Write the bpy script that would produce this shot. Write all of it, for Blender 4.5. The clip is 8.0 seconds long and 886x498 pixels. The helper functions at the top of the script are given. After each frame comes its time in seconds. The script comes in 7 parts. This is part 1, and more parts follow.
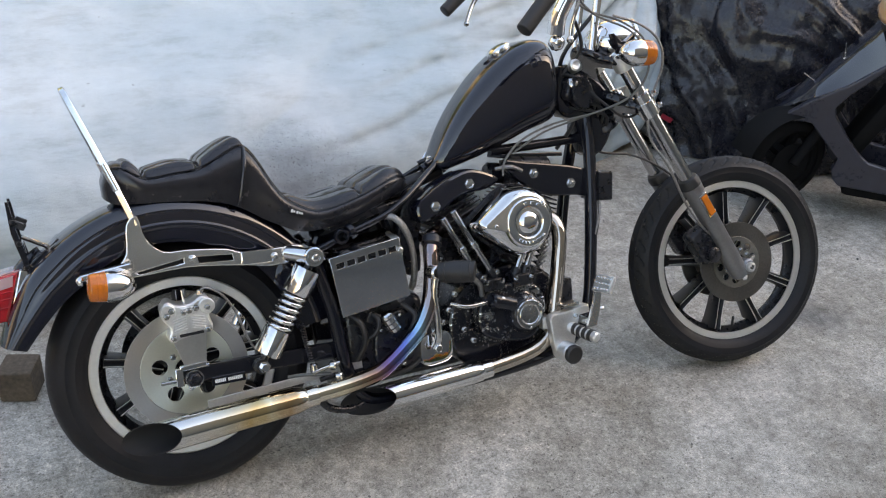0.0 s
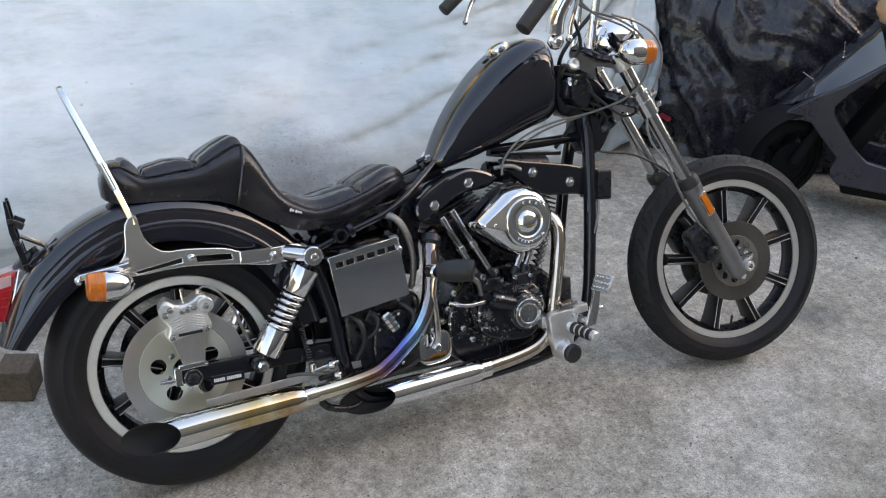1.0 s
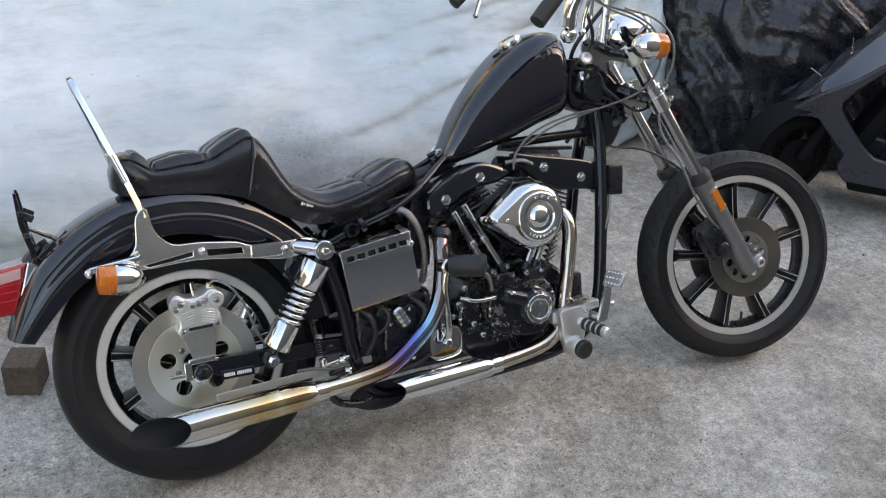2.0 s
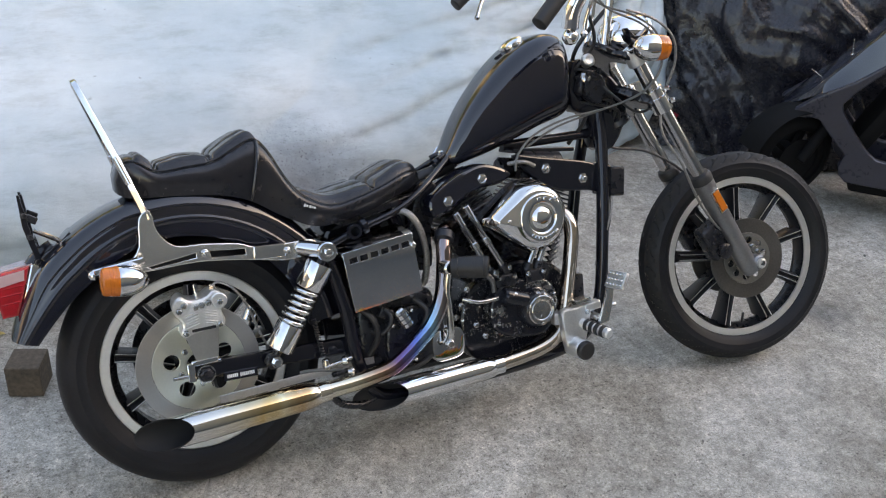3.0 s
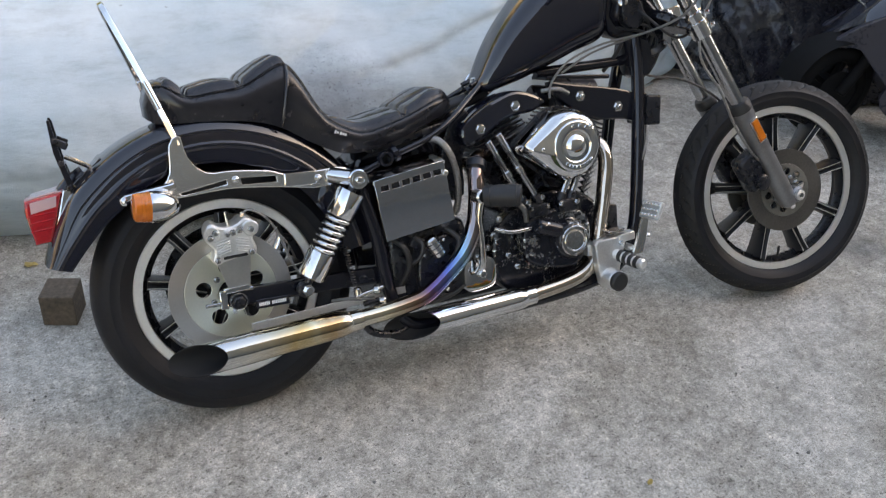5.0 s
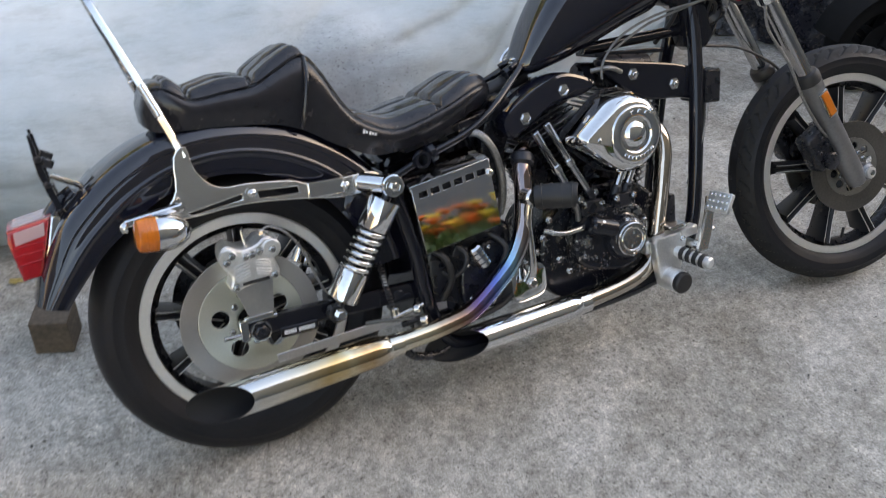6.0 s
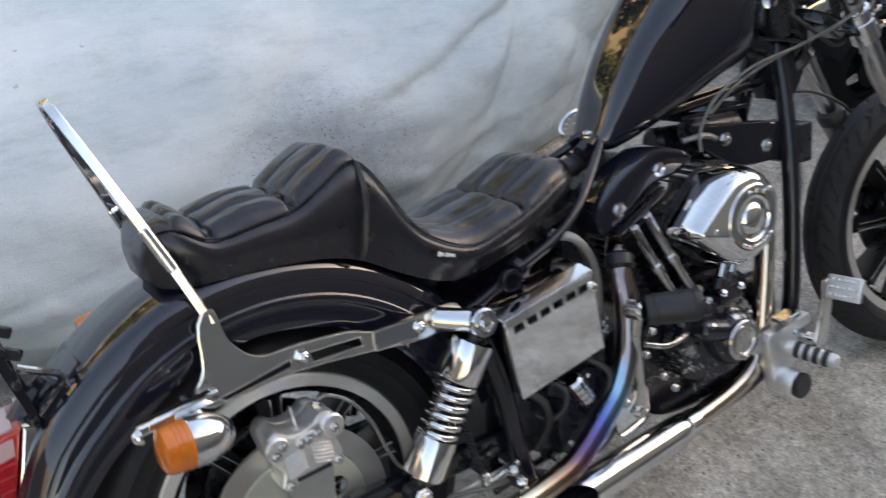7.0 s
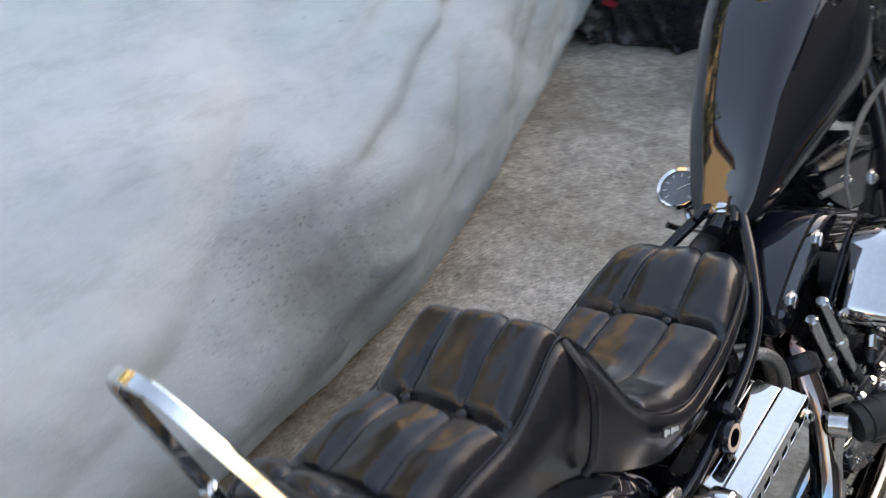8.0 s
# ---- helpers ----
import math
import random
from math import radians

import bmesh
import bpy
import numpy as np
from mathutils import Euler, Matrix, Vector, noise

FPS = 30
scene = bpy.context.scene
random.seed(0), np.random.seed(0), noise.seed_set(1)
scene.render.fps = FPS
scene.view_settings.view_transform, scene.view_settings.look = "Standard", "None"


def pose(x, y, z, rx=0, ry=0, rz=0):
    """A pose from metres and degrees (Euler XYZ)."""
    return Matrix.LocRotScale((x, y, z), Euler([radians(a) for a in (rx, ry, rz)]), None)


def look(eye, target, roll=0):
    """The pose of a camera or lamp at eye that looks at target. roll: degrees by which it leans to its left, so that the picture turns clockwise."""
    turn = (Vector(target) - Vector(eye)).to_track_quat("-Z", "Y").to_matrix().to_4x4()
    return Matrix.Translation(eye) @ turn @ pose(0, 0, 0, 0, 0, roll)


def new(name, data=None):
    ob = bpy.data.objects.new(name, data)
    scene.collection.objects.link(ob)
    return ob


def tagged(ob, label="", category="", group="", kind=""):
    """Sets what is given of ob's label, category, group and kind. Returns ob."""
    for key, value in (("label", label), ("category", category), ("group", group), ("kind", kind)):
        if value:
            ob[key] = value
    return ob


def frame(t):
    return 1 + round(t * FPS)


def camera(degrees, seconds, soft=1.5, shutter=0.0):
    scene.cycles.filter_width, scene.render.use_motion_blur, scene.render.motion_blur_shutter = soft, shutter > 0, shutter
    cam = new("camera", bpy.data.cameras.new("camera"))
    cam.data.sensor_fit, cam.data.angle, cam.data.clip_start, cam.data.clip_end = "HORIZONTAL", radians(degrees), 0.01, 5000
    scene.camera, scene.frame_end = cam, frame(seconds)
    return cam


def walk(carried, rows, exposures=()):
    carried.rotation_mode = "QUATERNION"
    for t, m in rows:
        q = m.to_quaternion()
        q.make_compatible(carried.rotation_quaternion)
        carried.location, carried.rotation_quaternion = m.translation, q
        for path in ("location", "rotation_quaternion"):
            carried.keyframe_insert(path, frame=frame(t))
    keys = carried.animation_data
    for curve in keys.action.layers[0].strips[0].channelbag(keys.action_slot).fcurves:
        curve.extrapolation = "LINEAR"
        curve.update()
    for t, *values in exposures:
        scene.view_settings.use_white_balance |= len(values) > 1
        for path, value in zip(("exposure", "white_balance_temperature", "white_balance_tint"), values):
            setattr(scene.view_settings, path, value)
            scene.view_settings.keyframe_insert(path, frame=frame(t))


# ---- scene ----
LEAN = -20.87          # the motorcycle rests on its side stand, leaning away from the camera
EV, KELVIN, TINT = 2.53, 11700, 15
cam = camera(53.4, 8.0, soft=1.15, shutter=0.3)
PATH = [
    (0, -0.2231, -1.7675, 1.6757, 60.885, -3.829, -24.252),
    (0.5, -0.2163, -1.7704, 1.6791, 60.842, -3.640, -24.049),
    (1, -0.2233, -1.7655, 1.6752, 60.819, -3.862, -24.340),
    (1.5, -0.2278, -1.7561, 1.6718, 60.480, -4.050, -24.304),
    (2, -0.2509, -1.7382, 1.6630, 60.523, -4.175, -24.381),
    (3.5, -0.2578, -1.7393, 1.6673, 60.582, -4.072, -24.370),
    (4, -0.2550, -1.7355, 1.6623, 60.130, -4.038, -24.244),
    (4.5, -0.2639, -1.7278, 1.6480, 58.482, -4.179, -23.836),
    (4.7, -0.2656, -1.7339, 1.6316, 58.005, -3.892, -23.387),
    (5.8, -0.2856, -1.5201, 1.5868, 53.735, -2.617, -23.380),
    (6, -0.2746, -1.3953, 1.5732, 53.689, -2.228, -25.103),
    (6.2, -0.2736, -1.2815, 1.5784, 54.006, -2.699, -27.344),
    (6.5, -0.2787, -1.1241, 1.5613, 55.508, -3.085, -31.316),
    (7, -0.3445, -0.7867, 1.4873, 54.365, -2.510, -33.576),
    (7.5, -0.3866, -0.4047, 1.4337, 52.366, -2.802, -35.058),
    (8, -0.3985, -0.0937, 1.4163, 53.589, -2.845, -49.747),
]
walk(cam, [(t, pose(*p)) for t, *p in PATH], exposures=[(0, EV, KELVIN, TINT), (6, EV - 0.02, KELVIN, TINT), (7, EV - 0.09, KELVIN, TINT), (8, EV - 0.17, KELVIN, TINT)])

# ---- light: open blue sky; the sun stands behind the added south wall, so the yard lies in its shade ----
SUN_ELEV, SUN_AZ = 33.0, 125.0       # degrees; azimuth from +Y towards +X
sky_world = bpy.data.worlds.new("sky")
scene.world = sky_world
sky_world.use_nodes = True
wn = sky_world.node_tree
sky_tex = wn.nodes.new("ShaderNodeTexSky")
sky_tex.sky_type, sky_tex.sun_disc = "NISHITA", False
sky_tex.sun_elevation, sky_tex.sun_rotation = radians(SUN_ELEV), radians(SUN_AZ)
sky_tex.air_density, sky_tex.dust_density, sky_tex.ozone_density = 1.0, 1.0, 4.0
wn.links.new(sky_tex.outputs[0], wn.nodes["Background"].inputs[0])
wn.nodes["Background"].inputs[1].default_value = 0.15
sun = new("sun", bpy.data.lights.new("sun", "SUN"))
sun.data.energy, sun.data.angle, sun.data.color = 4.5, radians(0.5), (1.0, 0.93, 0.82)
sun_dir = Vector((math.sin(radians(SUN_AZ)) * math.cos(radians(SUN_ELEV)), math.cos(radians(SUN_AZ)) * math.cos(radians(SUN_ELEV)), math.sin(radians(SUN_ELEV))))
sun.matrix_world = look(sun_dir * 30, (0, 0, 0))

# ---- materials ----
def mat(name, base=(0.5, 0.5, 0.5), rough=0.5, metal=0.0, coat=0.0, var=0.0, scale=8.0, fine=60.0, bump=0.0, bump_scale=120.0, rough_var=0.0, spec=0.5, trans=0.0, dark=None):
    """A surface with colour and gloss varied at two scales and a fine relief."""
    m = bpy.data.materials.new(name)
    m.use_nodes = True
    nt = m.node_tree
    p = nt.nodes["Principled BSDF"]
    p.inputs["Base Color"].default_value = (*base, 1)
    p.inputs["Roughness"].default_value, p.inputs["Metallic"].default_value = rough, metal
    p.inputs["Coat Weight"].default_value, p.inputs["Coat Roughness"].default_value = coat, 0.03
    p.inputs["Specular IOR Level"].default_value, p.inputs["Transmission Weight"].default_value = spec, trans
    tc = nt.nodes.new("ShaderNodeTexCoord")
    def tex(sc, detail=4.0):
        n = nt.nodes.new("ShaderNodeTexNoise")
        n.inputs["Scale"].default_value, n.inputs["Detail"].default_value = sc, detail
        nt.links.new(tc.outputs["Object"], n.inputs["Vector"])
        return n
    if var or rough_var:
        big, small = tex(scale), tex(fine)
        mx = nt.nodes.new("ShaderNodeMath")
        mx.operation = "MULTIPLY_ADD"
        mx.inputs[1].default_value = 0.5
        half = nt.nodes.new("ShaderNodeMath")
        half.operation, half.inputs[1].default_value = "MULTIPLY", 0.5
        nt.links.new(small.outputs[0], half.inputs[0])
        nt.links.new(big.outputs[0], mx.inputs[0])
        nt.links.new(half.outputs[0], mx.inputs[2])
        if var:
            cr = nt.nodes.new("ShaderNodeValToRGB")
            lo = dark or tuple(c * (1 - var) for c in base)
            cr.color_ramp.elements[0].position, cr.color_ramp.elements[1].position = 0.36, 0.64
            cr.color_ramp.elements[0].color = (*lo, 1)
            cr.color_ramp.elements[1].color = (*(min(1, c * (1 + var * 0.5)) for c in base), 1)
            nt.links.new(mx.outputs[0], cr.inputs[0])
            nt.links.new(cr.outputs[0], p.inputs["Base Color"])
        if rough_var:
            mr = nt.nodes.new("ShaderNodeMapRange")
            mr.inputs["From Min"].default_value, mr.inputs["From Max"].default_value = 0.35, 0.65
            mr.inputs["To Min"].default_value, mr.inputs["To Max"].default_value = max(0.01, rough - rough_var), rough + rough_var
            nt.links.new(mx.outputs[0], mr.inputs[0])
            nt.links.new(mr.outputs[0], p.inputs["Roughness"])
    if bump:
        b = nt.nodes.new("ShaderNodeBump")
        b.inputs["Strength"].default_value, b.inputs["Distance"].default_value = bump, 0.002
        nt.links.new(tex(bump_scale, 6.0).outputs[0], b.inputs["Height"])
        nt.links.new(b.outputs[0], p.inputs["Normal"])
    return m


CHROME = mat("chrome", (0.74, 0.74, 0.735), 0.045, 1.0, rough_var=0.025, var=0.08, scale=14, fine=160)
DULL_CHROME = mat("dulled_chrome", (0.80, 0.79, 0.77), 0.22, 1.0, rough_var=0.03, var=0.06, scale=14, fine=120)
WORN_CHROME = mat("worn_chrome", (0.62, 0.61, 0.59), 0.16, 1.0, rough_var=0.08, var=0.3, scale=30, fine=240, bump=0.05)
ALU = mat("cast_aluminium", (0.80, 0.80, 0.79), 0.45, 1.0, rough_var=0.05, var=0.12, scale=25, fine=200, bump=0.15, bump_scale=500)
SATIN = mat("satin_fork_alloy", (0.24, 0.24, 0.245), 0.42, 0.8, rough_var=0.08, var=0.15, scale=20, fine=160, bump=0.08, bump_scale=600)
LIP = mat("polished_rim_lip", (0.84, 0.83, 0.80), 0.48, 1.0, rough_var=0.02, var=0.05, scale=12, fine=120)
STEEL = mat("brake_disc_steel", (0.52, 0.50, 0.47), 0.40, 1.0, rough_var=0.03, var=0.06, scale=10, fine=220)
DISC_FACE = mat("disc_carrier", (0.84, 0.85, 0.74), 0.36, 1.0, rough_var=0.03, var=0.05, scale=10, fine=220)
FRONT_DISC = mat("stained_disc_steel", (0.16, 0.15, 0.14), 0.4, 0.9, rough_var=0.1, var=0.25, scale=12, fine=200)
FRONT_CARRIER = mat("grey_disc_carrier", (0.27, 0.26, 0.24), 0.42, 0.9, rough_var=0.08, var=0.2, scale=14, fine=200)
GLOSS = mat("gloss_black_paint", (0.0072, 0.008, 0.0145), 0.03, coat=0.0, rough_var=0.01, scale=5, fine=40, spec=0.8)
FRAME = mat("black_frame_paint", (0.009, 0.0095, 0.014), 0.08, coat=0.0, rough_var=0.05)
CASE = mat("wrinkle_black", (0.0105, 0.0115, 0.0165), 0.30, rough_var=0.15, bump=0.5, bump_scale=180, var=0.4, scale=40)
CHIPPED = mat("chipped_black_case", (0.010, 0.011, 0.016), 0.2, rough_var=0.12, bump=0.35, bump_scale=70, var=0.0)
LEATHER = mat("black_leather", (0.015, 0.015, 0.019), 0.24, rough_var=0.04, spec=0.5, bump=0.04, bump_scale=700, var=0.2, scale=9)
RUBBER = mat("tyre_rubber", (0.012, 0.012, 0.0145), 0.5, spec=0.28, rough_var=0.12, var=0.35, scale=14, fine=140, bump=0.12, bump_scale=300)
TREAD = mat("dusty_tread_rubber", (0.018, 0.0175, 0.0175), 0.7, spec=0.3, rough_var=0.1, var=0.35, scale=20, fine=160, bump=0.15, bump_scale=300)
SOFT_RUBBER = mat("black_rubber", (0.016, 0.016, 0.017), 0.5, rough_var=0.1, var=0.3, bump=0.1)
WHEEL_BLACK = mat("wheel_black", (0.013, 0.013, 0.015), 0.3, rough_var=0.1)
# soot of the pipe bores; also the dark of joints, slots and holes
BORE_AND_HOLE = mat("sooty_bore", (0.008, 0.008, 0.009), 0.8)
AMBER = mat("amber_lens", (0.85, 0.20, 0.02), 0.12, coat=0.6, trans=0.25, var=0.12, scale=60, fine=300)
RED = mat("red_lens", (0.55, 0.012, 0.02), 0.12, coat=0.6, trans=0.2, var=0.2, scale=60, fine=300)
CLEARISH = mat("pale_lens", (0.75, 0.50, 0.50), 0.15, coat=0.6, trans=0.3)
CABLE = mat("black_cable", (0.016, 0.016, 0.018), 0.45)
BRAID = mat("braided_hose", (0.30, 0.29, 0.28), 0.35, 0.8, var=0.5, scale=300, fine=600, bump=0.4, bump_scale=900)
GREY_CABLE = mat("grey_cable", (0.13, 0.13, 0.125), 0.5, var=0.2)
HARD_CHROME = mat("dark_hard_chrome", (0.47, 0.47, 0.475), 0.12, 1.0, rough_var=0.03, var=0.1, scale=20, fine=160)
BRUSHED = mat("brushed_plate", (0.55, 0.55, 0.54), 0.34, 1.0, rough_var=0.04, var=0.08, scale=20, fine=200)
WHITE = mat("off_white_paint", (0.75, 0.75, 0.73), 0.5)
DIAL = mat("dial_face", (0.16, 0.18, 0.20), 0.08, var=0.2, scale=40)
NICKEL = mat("nickel", (0.55, 0.55, 0.54), 0.2, 1.0, rough_var=0.1, var=0.25, scale=60)


def heat_tint():
    """Chrome with the straw, violet and blue of a heated header pipe, along its length."""
    m = mat("heat_blued_chrome", (0.7, 0.7, 0.68), 0.08, 1.0, rough_var=0.04)
    nt = m.node_tree
    tc, sep = nt.nodes.new("ShaderNodeTexCoord"), nt.nodes.new("ShaderNodeSeparateXYZ")
    nz = nt.nodes.new("ShaderNodeTexNoise")
    nz.inputs["Scale"].default_value = 18
    add = nt.nodes.new("ShaderNodeMath")
    add.operation, add.inputs[1].default_value = "MULTIPLY_ADD", 0.09
    cr = nt.nodes.new("ShaderNodeValToRGB")
    nt.links.new(tc.outputs["Object"], sep.inputs[0])
    nt.links.new(tc.outputs["Object"], nz.inputs["Vector"])
    nt.links.new(nz.outputs[0], add.inputs[0])
    nt.links.new(sep.outputs["X"], add.inputs[2])
    nt.links.new(add.outputs[0], cr.inputs[0])
    ramp = cr.color_ramp
    stops = [(0.0, (0.66, 0.66, 0.64)), (0.10, (0.64, 0.58, 0.46)), (0.17, (0.60, 0.42, 0.20)), (0.21, (0.70, 0.60, 0.40)), (0.26, (0.50, 0.33, 0.18)), (0.30, (0.72, 0.68, 0.60)),
             (0.40, (0.70, 0.62, 0.46)), (0.475, (0.34, 0.20, 0.14)), (0.525, (0.22, 0.12, 0.24)), (0.575, (0.12, 0.20, 0.52)),
             (0.615, (0.26, 0.52, 0.68)), (0.655, (0.32, 0.29, 0.30)), (0.70, (0.22, 0.16, 0.15))]
    ramp.elements[0].position, ramp.elements[0].color = stops[0][0], (*stops[0][1], 1)
    ramp.elements[1].position, ramp.elements[1].color = stops[-1][0], (*stops[-1][1], 1)
    for pos, col in stops[1:-1]:
        ramp.elements.new(pos).color = (*col, 1)
    nt.links.new(cr.outputs[0], nt.nodes["Principled BSDF"].inputs["Base Color"])
    return m


def brushed(m, amount=0.75):
    """Turned finish: the gloss is drawn out round the wheel's axle."""
    nt = m.node_tree
    p = nt.nodes["Principled BSDF"]
    tg = nt.nodes.new("ShaderNodeTangent")
    tg.direction_type, tg.axis = "RADIAL", "Y"
    p.inputs["Anisotropic"].default_value = amount
    nt.links.new(tg.outputs[0], p.inputs["Tangent"])


brushed(STEEL)
brushed(DISC_FACE)
BLUED = heat_tint()
TINTED = mat("lightly_tinted_chrome", (0.58, 0.50, 0.43), 0.10, 1.0, rough_var=0.03, var=0.12, scale=12, fine=90)


def chips(m, colour, scale=150.0, limit=0.36):
    """Wear that bares the metal in small ragged chips."""
    nt = m.node_tree
    p = nt.nodes["Principled BSDF"]
    tc, n, big = nt.nodes.new("ShaderNodeTexCoord"), nt.nodes.new("ShaderNodeTexNoise"), nt.nodes.new("ShaderNodeTexNoise")
    n.inputs["Scale"].default_value, n.inputs["Detail"].default_value = scale, 6.0
    big.inputs["Scale"].default_value = 16.0
    nt.links.new(tc.outputs["Object"], n.inputs["Vector"])
    nt.links.new(tc.outputs["Object"], big.inputs["Vector"])
    mul = nt.nodes.new("ShaderNodeMath")
    mul.operation = "MULTIPLY"
    nt.links.new(n.outputs[0], mul.inputs[0])
    nt.links.new(big.outputs[0], mul.inputs[1])
    cr = nt.nodes.new("ShaderNodeValToRGB")
    cr.color_ramp.elements[0].position, cr.color_ramp.elements[1].position = limit, limit + 0.02
    nt.links.new(mul.outputs[0], cr.inputs[0])
    mx = nt.nodes.new("ShaderNodeMix")
    mx.data_type = "RGBA"
    mx.inputs[6].default_value, mx.inputs[7].default_value = p.inputs["Base Color"].default_value, (*colour, 1)
    nt.links.new(cr.outputs[0], mx.inputs[0])
    nt.links.new(mx.outputs[2], p.inputs["Base Color"])
    nt.links.new(cr.outputs[0], p.inputs["Metallic"])


chips(CHIPPED, (0.50, 0.50, 0.49), 130.0, 0.318)

# ---- mesh tools ----
def sharpen(bm, angle=38):
    for f in bm.faces:
        f.smooth = True
    lim = radians(angle)
    for e in bm.edges:
        if len(e.link_faces) == 2 and e.calc_face_angle(0) > lim:
            e.smooth = False


def mesh(name, bm, *mats, angle=38):
    bmesh.ops.recalc_face_normals(bm, faces=bm.faces)
    sharpen(bm, angle)
    me = bpy.data.meshes.new(name)
    bm.to_mesh(me)
    bm.free()
    for m in mats:
        me.materials.append(m)
    return me


def part(name, bm, material, parent, label="", angle=38):
    """One mesh as a part of a thing, or of one of its parts, in the thing's own axes."""
    mats = material if isinstance(material, tuple) else (material,)
    ob = new(name, mesh(name, bm, *mats, angle=angle))
    ob.parent = parent
    return tagged(ob, label)


def same_part(name, me, parent, m=None, label=""):
    ob = new(name, me)
    ob.parent = parent
    if m is not None:
        ob.matrix_basis = m
    return tagged(ob, label)


def thing(name, m, label, category, group="", kind=""):
    ob = new(name)
    ob.empty_display_size = 0.05
    ob.matrix_basis = m
    return tagged(ob, label, category, group, kind)


def join(*bms):
    out = bms[0]
    for b in bms[1:]:
        me = bpy.data.meshes.new("tmp")
        b.to_mesh(me)
        b.free()
        out.from_mesh(me)
        bpy.data.meshes.remove(me)
    return out


def spline(pts, sub=6):
    p = [Vector(q) for q in pts]
    if len(p) < 3 or sub < 2:
        return p
    out = []
    for i in range(len(p) - 1):
        a, b, c, d = p[max(i - 1, 0)], p[i], p[i + 1], p[min(i + 2, len(p) - 1)]
        for k in range(sub):
            t = k / sub
            out.append(0.5 * (2 * b + (c - a) * t + (2 * a - 5 * b + 4 * c - d) * t * t + (3 * b - a - 3 * c + d) * t ** 3))
    return out + [p[-1]]


def skin(bm, rings, closed=True, cap=True, loop=False):
    vs = [[bm.verts.new(q) for q in ring] for ring in rings]
    n = len(vs[0])
    pairs = list(zip(vs, vs[1:])) + ([(vs[-1], vs[0])] if loop else [])
    for a, b in pairs:
        for i in range(n if closed else n - 1):
            j = (i + 1) % n
            bm.faces.new((a[i], a[j], b[j], b[i]))
    if cap and closed and not loop:
        bm.faces.new(vs[0])
        bm.faces.new(vs[-1][::-1])
    return bm


def tube(pts, r, n=12, sub=6, cap=True, loop=False):
    """A round bar along a smooth line; r is one radius or one for each given point."""
    bm = bmesh.new()
    line = spline(pts, sub)
    if isinstance(r, (list, tuple)):
        k = np.linspace(0, len(r) - 1, len(line))
        rad = [float(q) for q in np.interp(k, range(len(r)), r)]
    else:
        rad = [r] * len(line)
    rings, up = [], None
    for i, q in enumerate(line):
        t = (line[min(i + 1, len(line) - 1)] - line[max(i - 1, 0)]).normalized()
        if up is None:
            up = t.orthogonal().normalized()
        up = (up - t * up.dot(t)).normalized()
        side = t.cross(up)
        rings.append([q + rad[i] * (math.cos(a) * up + math.sin(a) * side) for a in np.linspace(0, 2 * math.pi, n, endpoint=False)])
    return skin(bm, rings, cap=cap, loop=loop)


def frame_of(a, b):
    """A pose at a whose z axis points to b."""
    a, b = Vector(a), Vector(b)
    return Matrix.Translation(a) @ (b - a).to_track_quat("Z", "Y").to_matrix().to_4x4()


def lathe(profile, m=None, n=32):
    """A turned body: (radius, height) from the bottom up, about the local z axis."""
    bm = bmesh.new()
    rings = [[Vector((max(r, 1e-4) * math.cos(a), max(r, 1e-4) * math.sin(a), h)) for a in np.linspace(0, 2 * math.pi, n, endpoint=False)] for r, h in profile]
    skin(bm, rings)
    if m is not None:
        bmesh.ops.transform(bm, matrix=m, verts=bm.verts)
    return bm


def rod(a, b, r, n=20, c=None):
    """A straight round bar from a to b with chamfered ends."""
    h = (Vector(b) - Vector(a)).length
    c = min(r * 0.25, h * 0.2) if c is None else c
    return lathe([(r - c, 0), (r, c), (r, h - c), (r - c, h)], frame_of(a, b), n)


def bolt(at, axis, r=0.009, h=0.008):
    at, axis = Vector(at), Vector(axis).normalized()
    a = lathe([(r * 1.35, 0), (r * 1.35, h * 0.3), (r, h * 0.3), (r, h), (r * 0.8, h * 1.15)], frame_of(at, at + axis), 6)
    return a


def dome(at, axis, r=0.008, h=0.006):
    at, axis = Vector(at), Vector(axis).normalized()
    return lathe([(r * math.cos(a), h * math.sin(a)) for a in np.linspace(0, 1.5, 6)], frame_of(at, at + axis), 16)


def box(center, size, rot=(0, 0, 0), bevel=0.004, seg=2):
    bm = bmesh.new()
    bmesh.ops.create_cube(bm, size=1, matrix=pose(*center, *rot) @ Matrix.Diagonal((*size, 1)))
    if bevel:
        bmesh.ops.bevel(bm, geom=bm.edges, offset=bevel, segments=seg, profile=0.5, affect="EDGES")
        if bevel <= 0.0065:
            for f in sorted(bm.faces, key=lambda f: -f.calc_area())[:6]:
                for e in f.edges:
                    e.smooth = False
    return bm


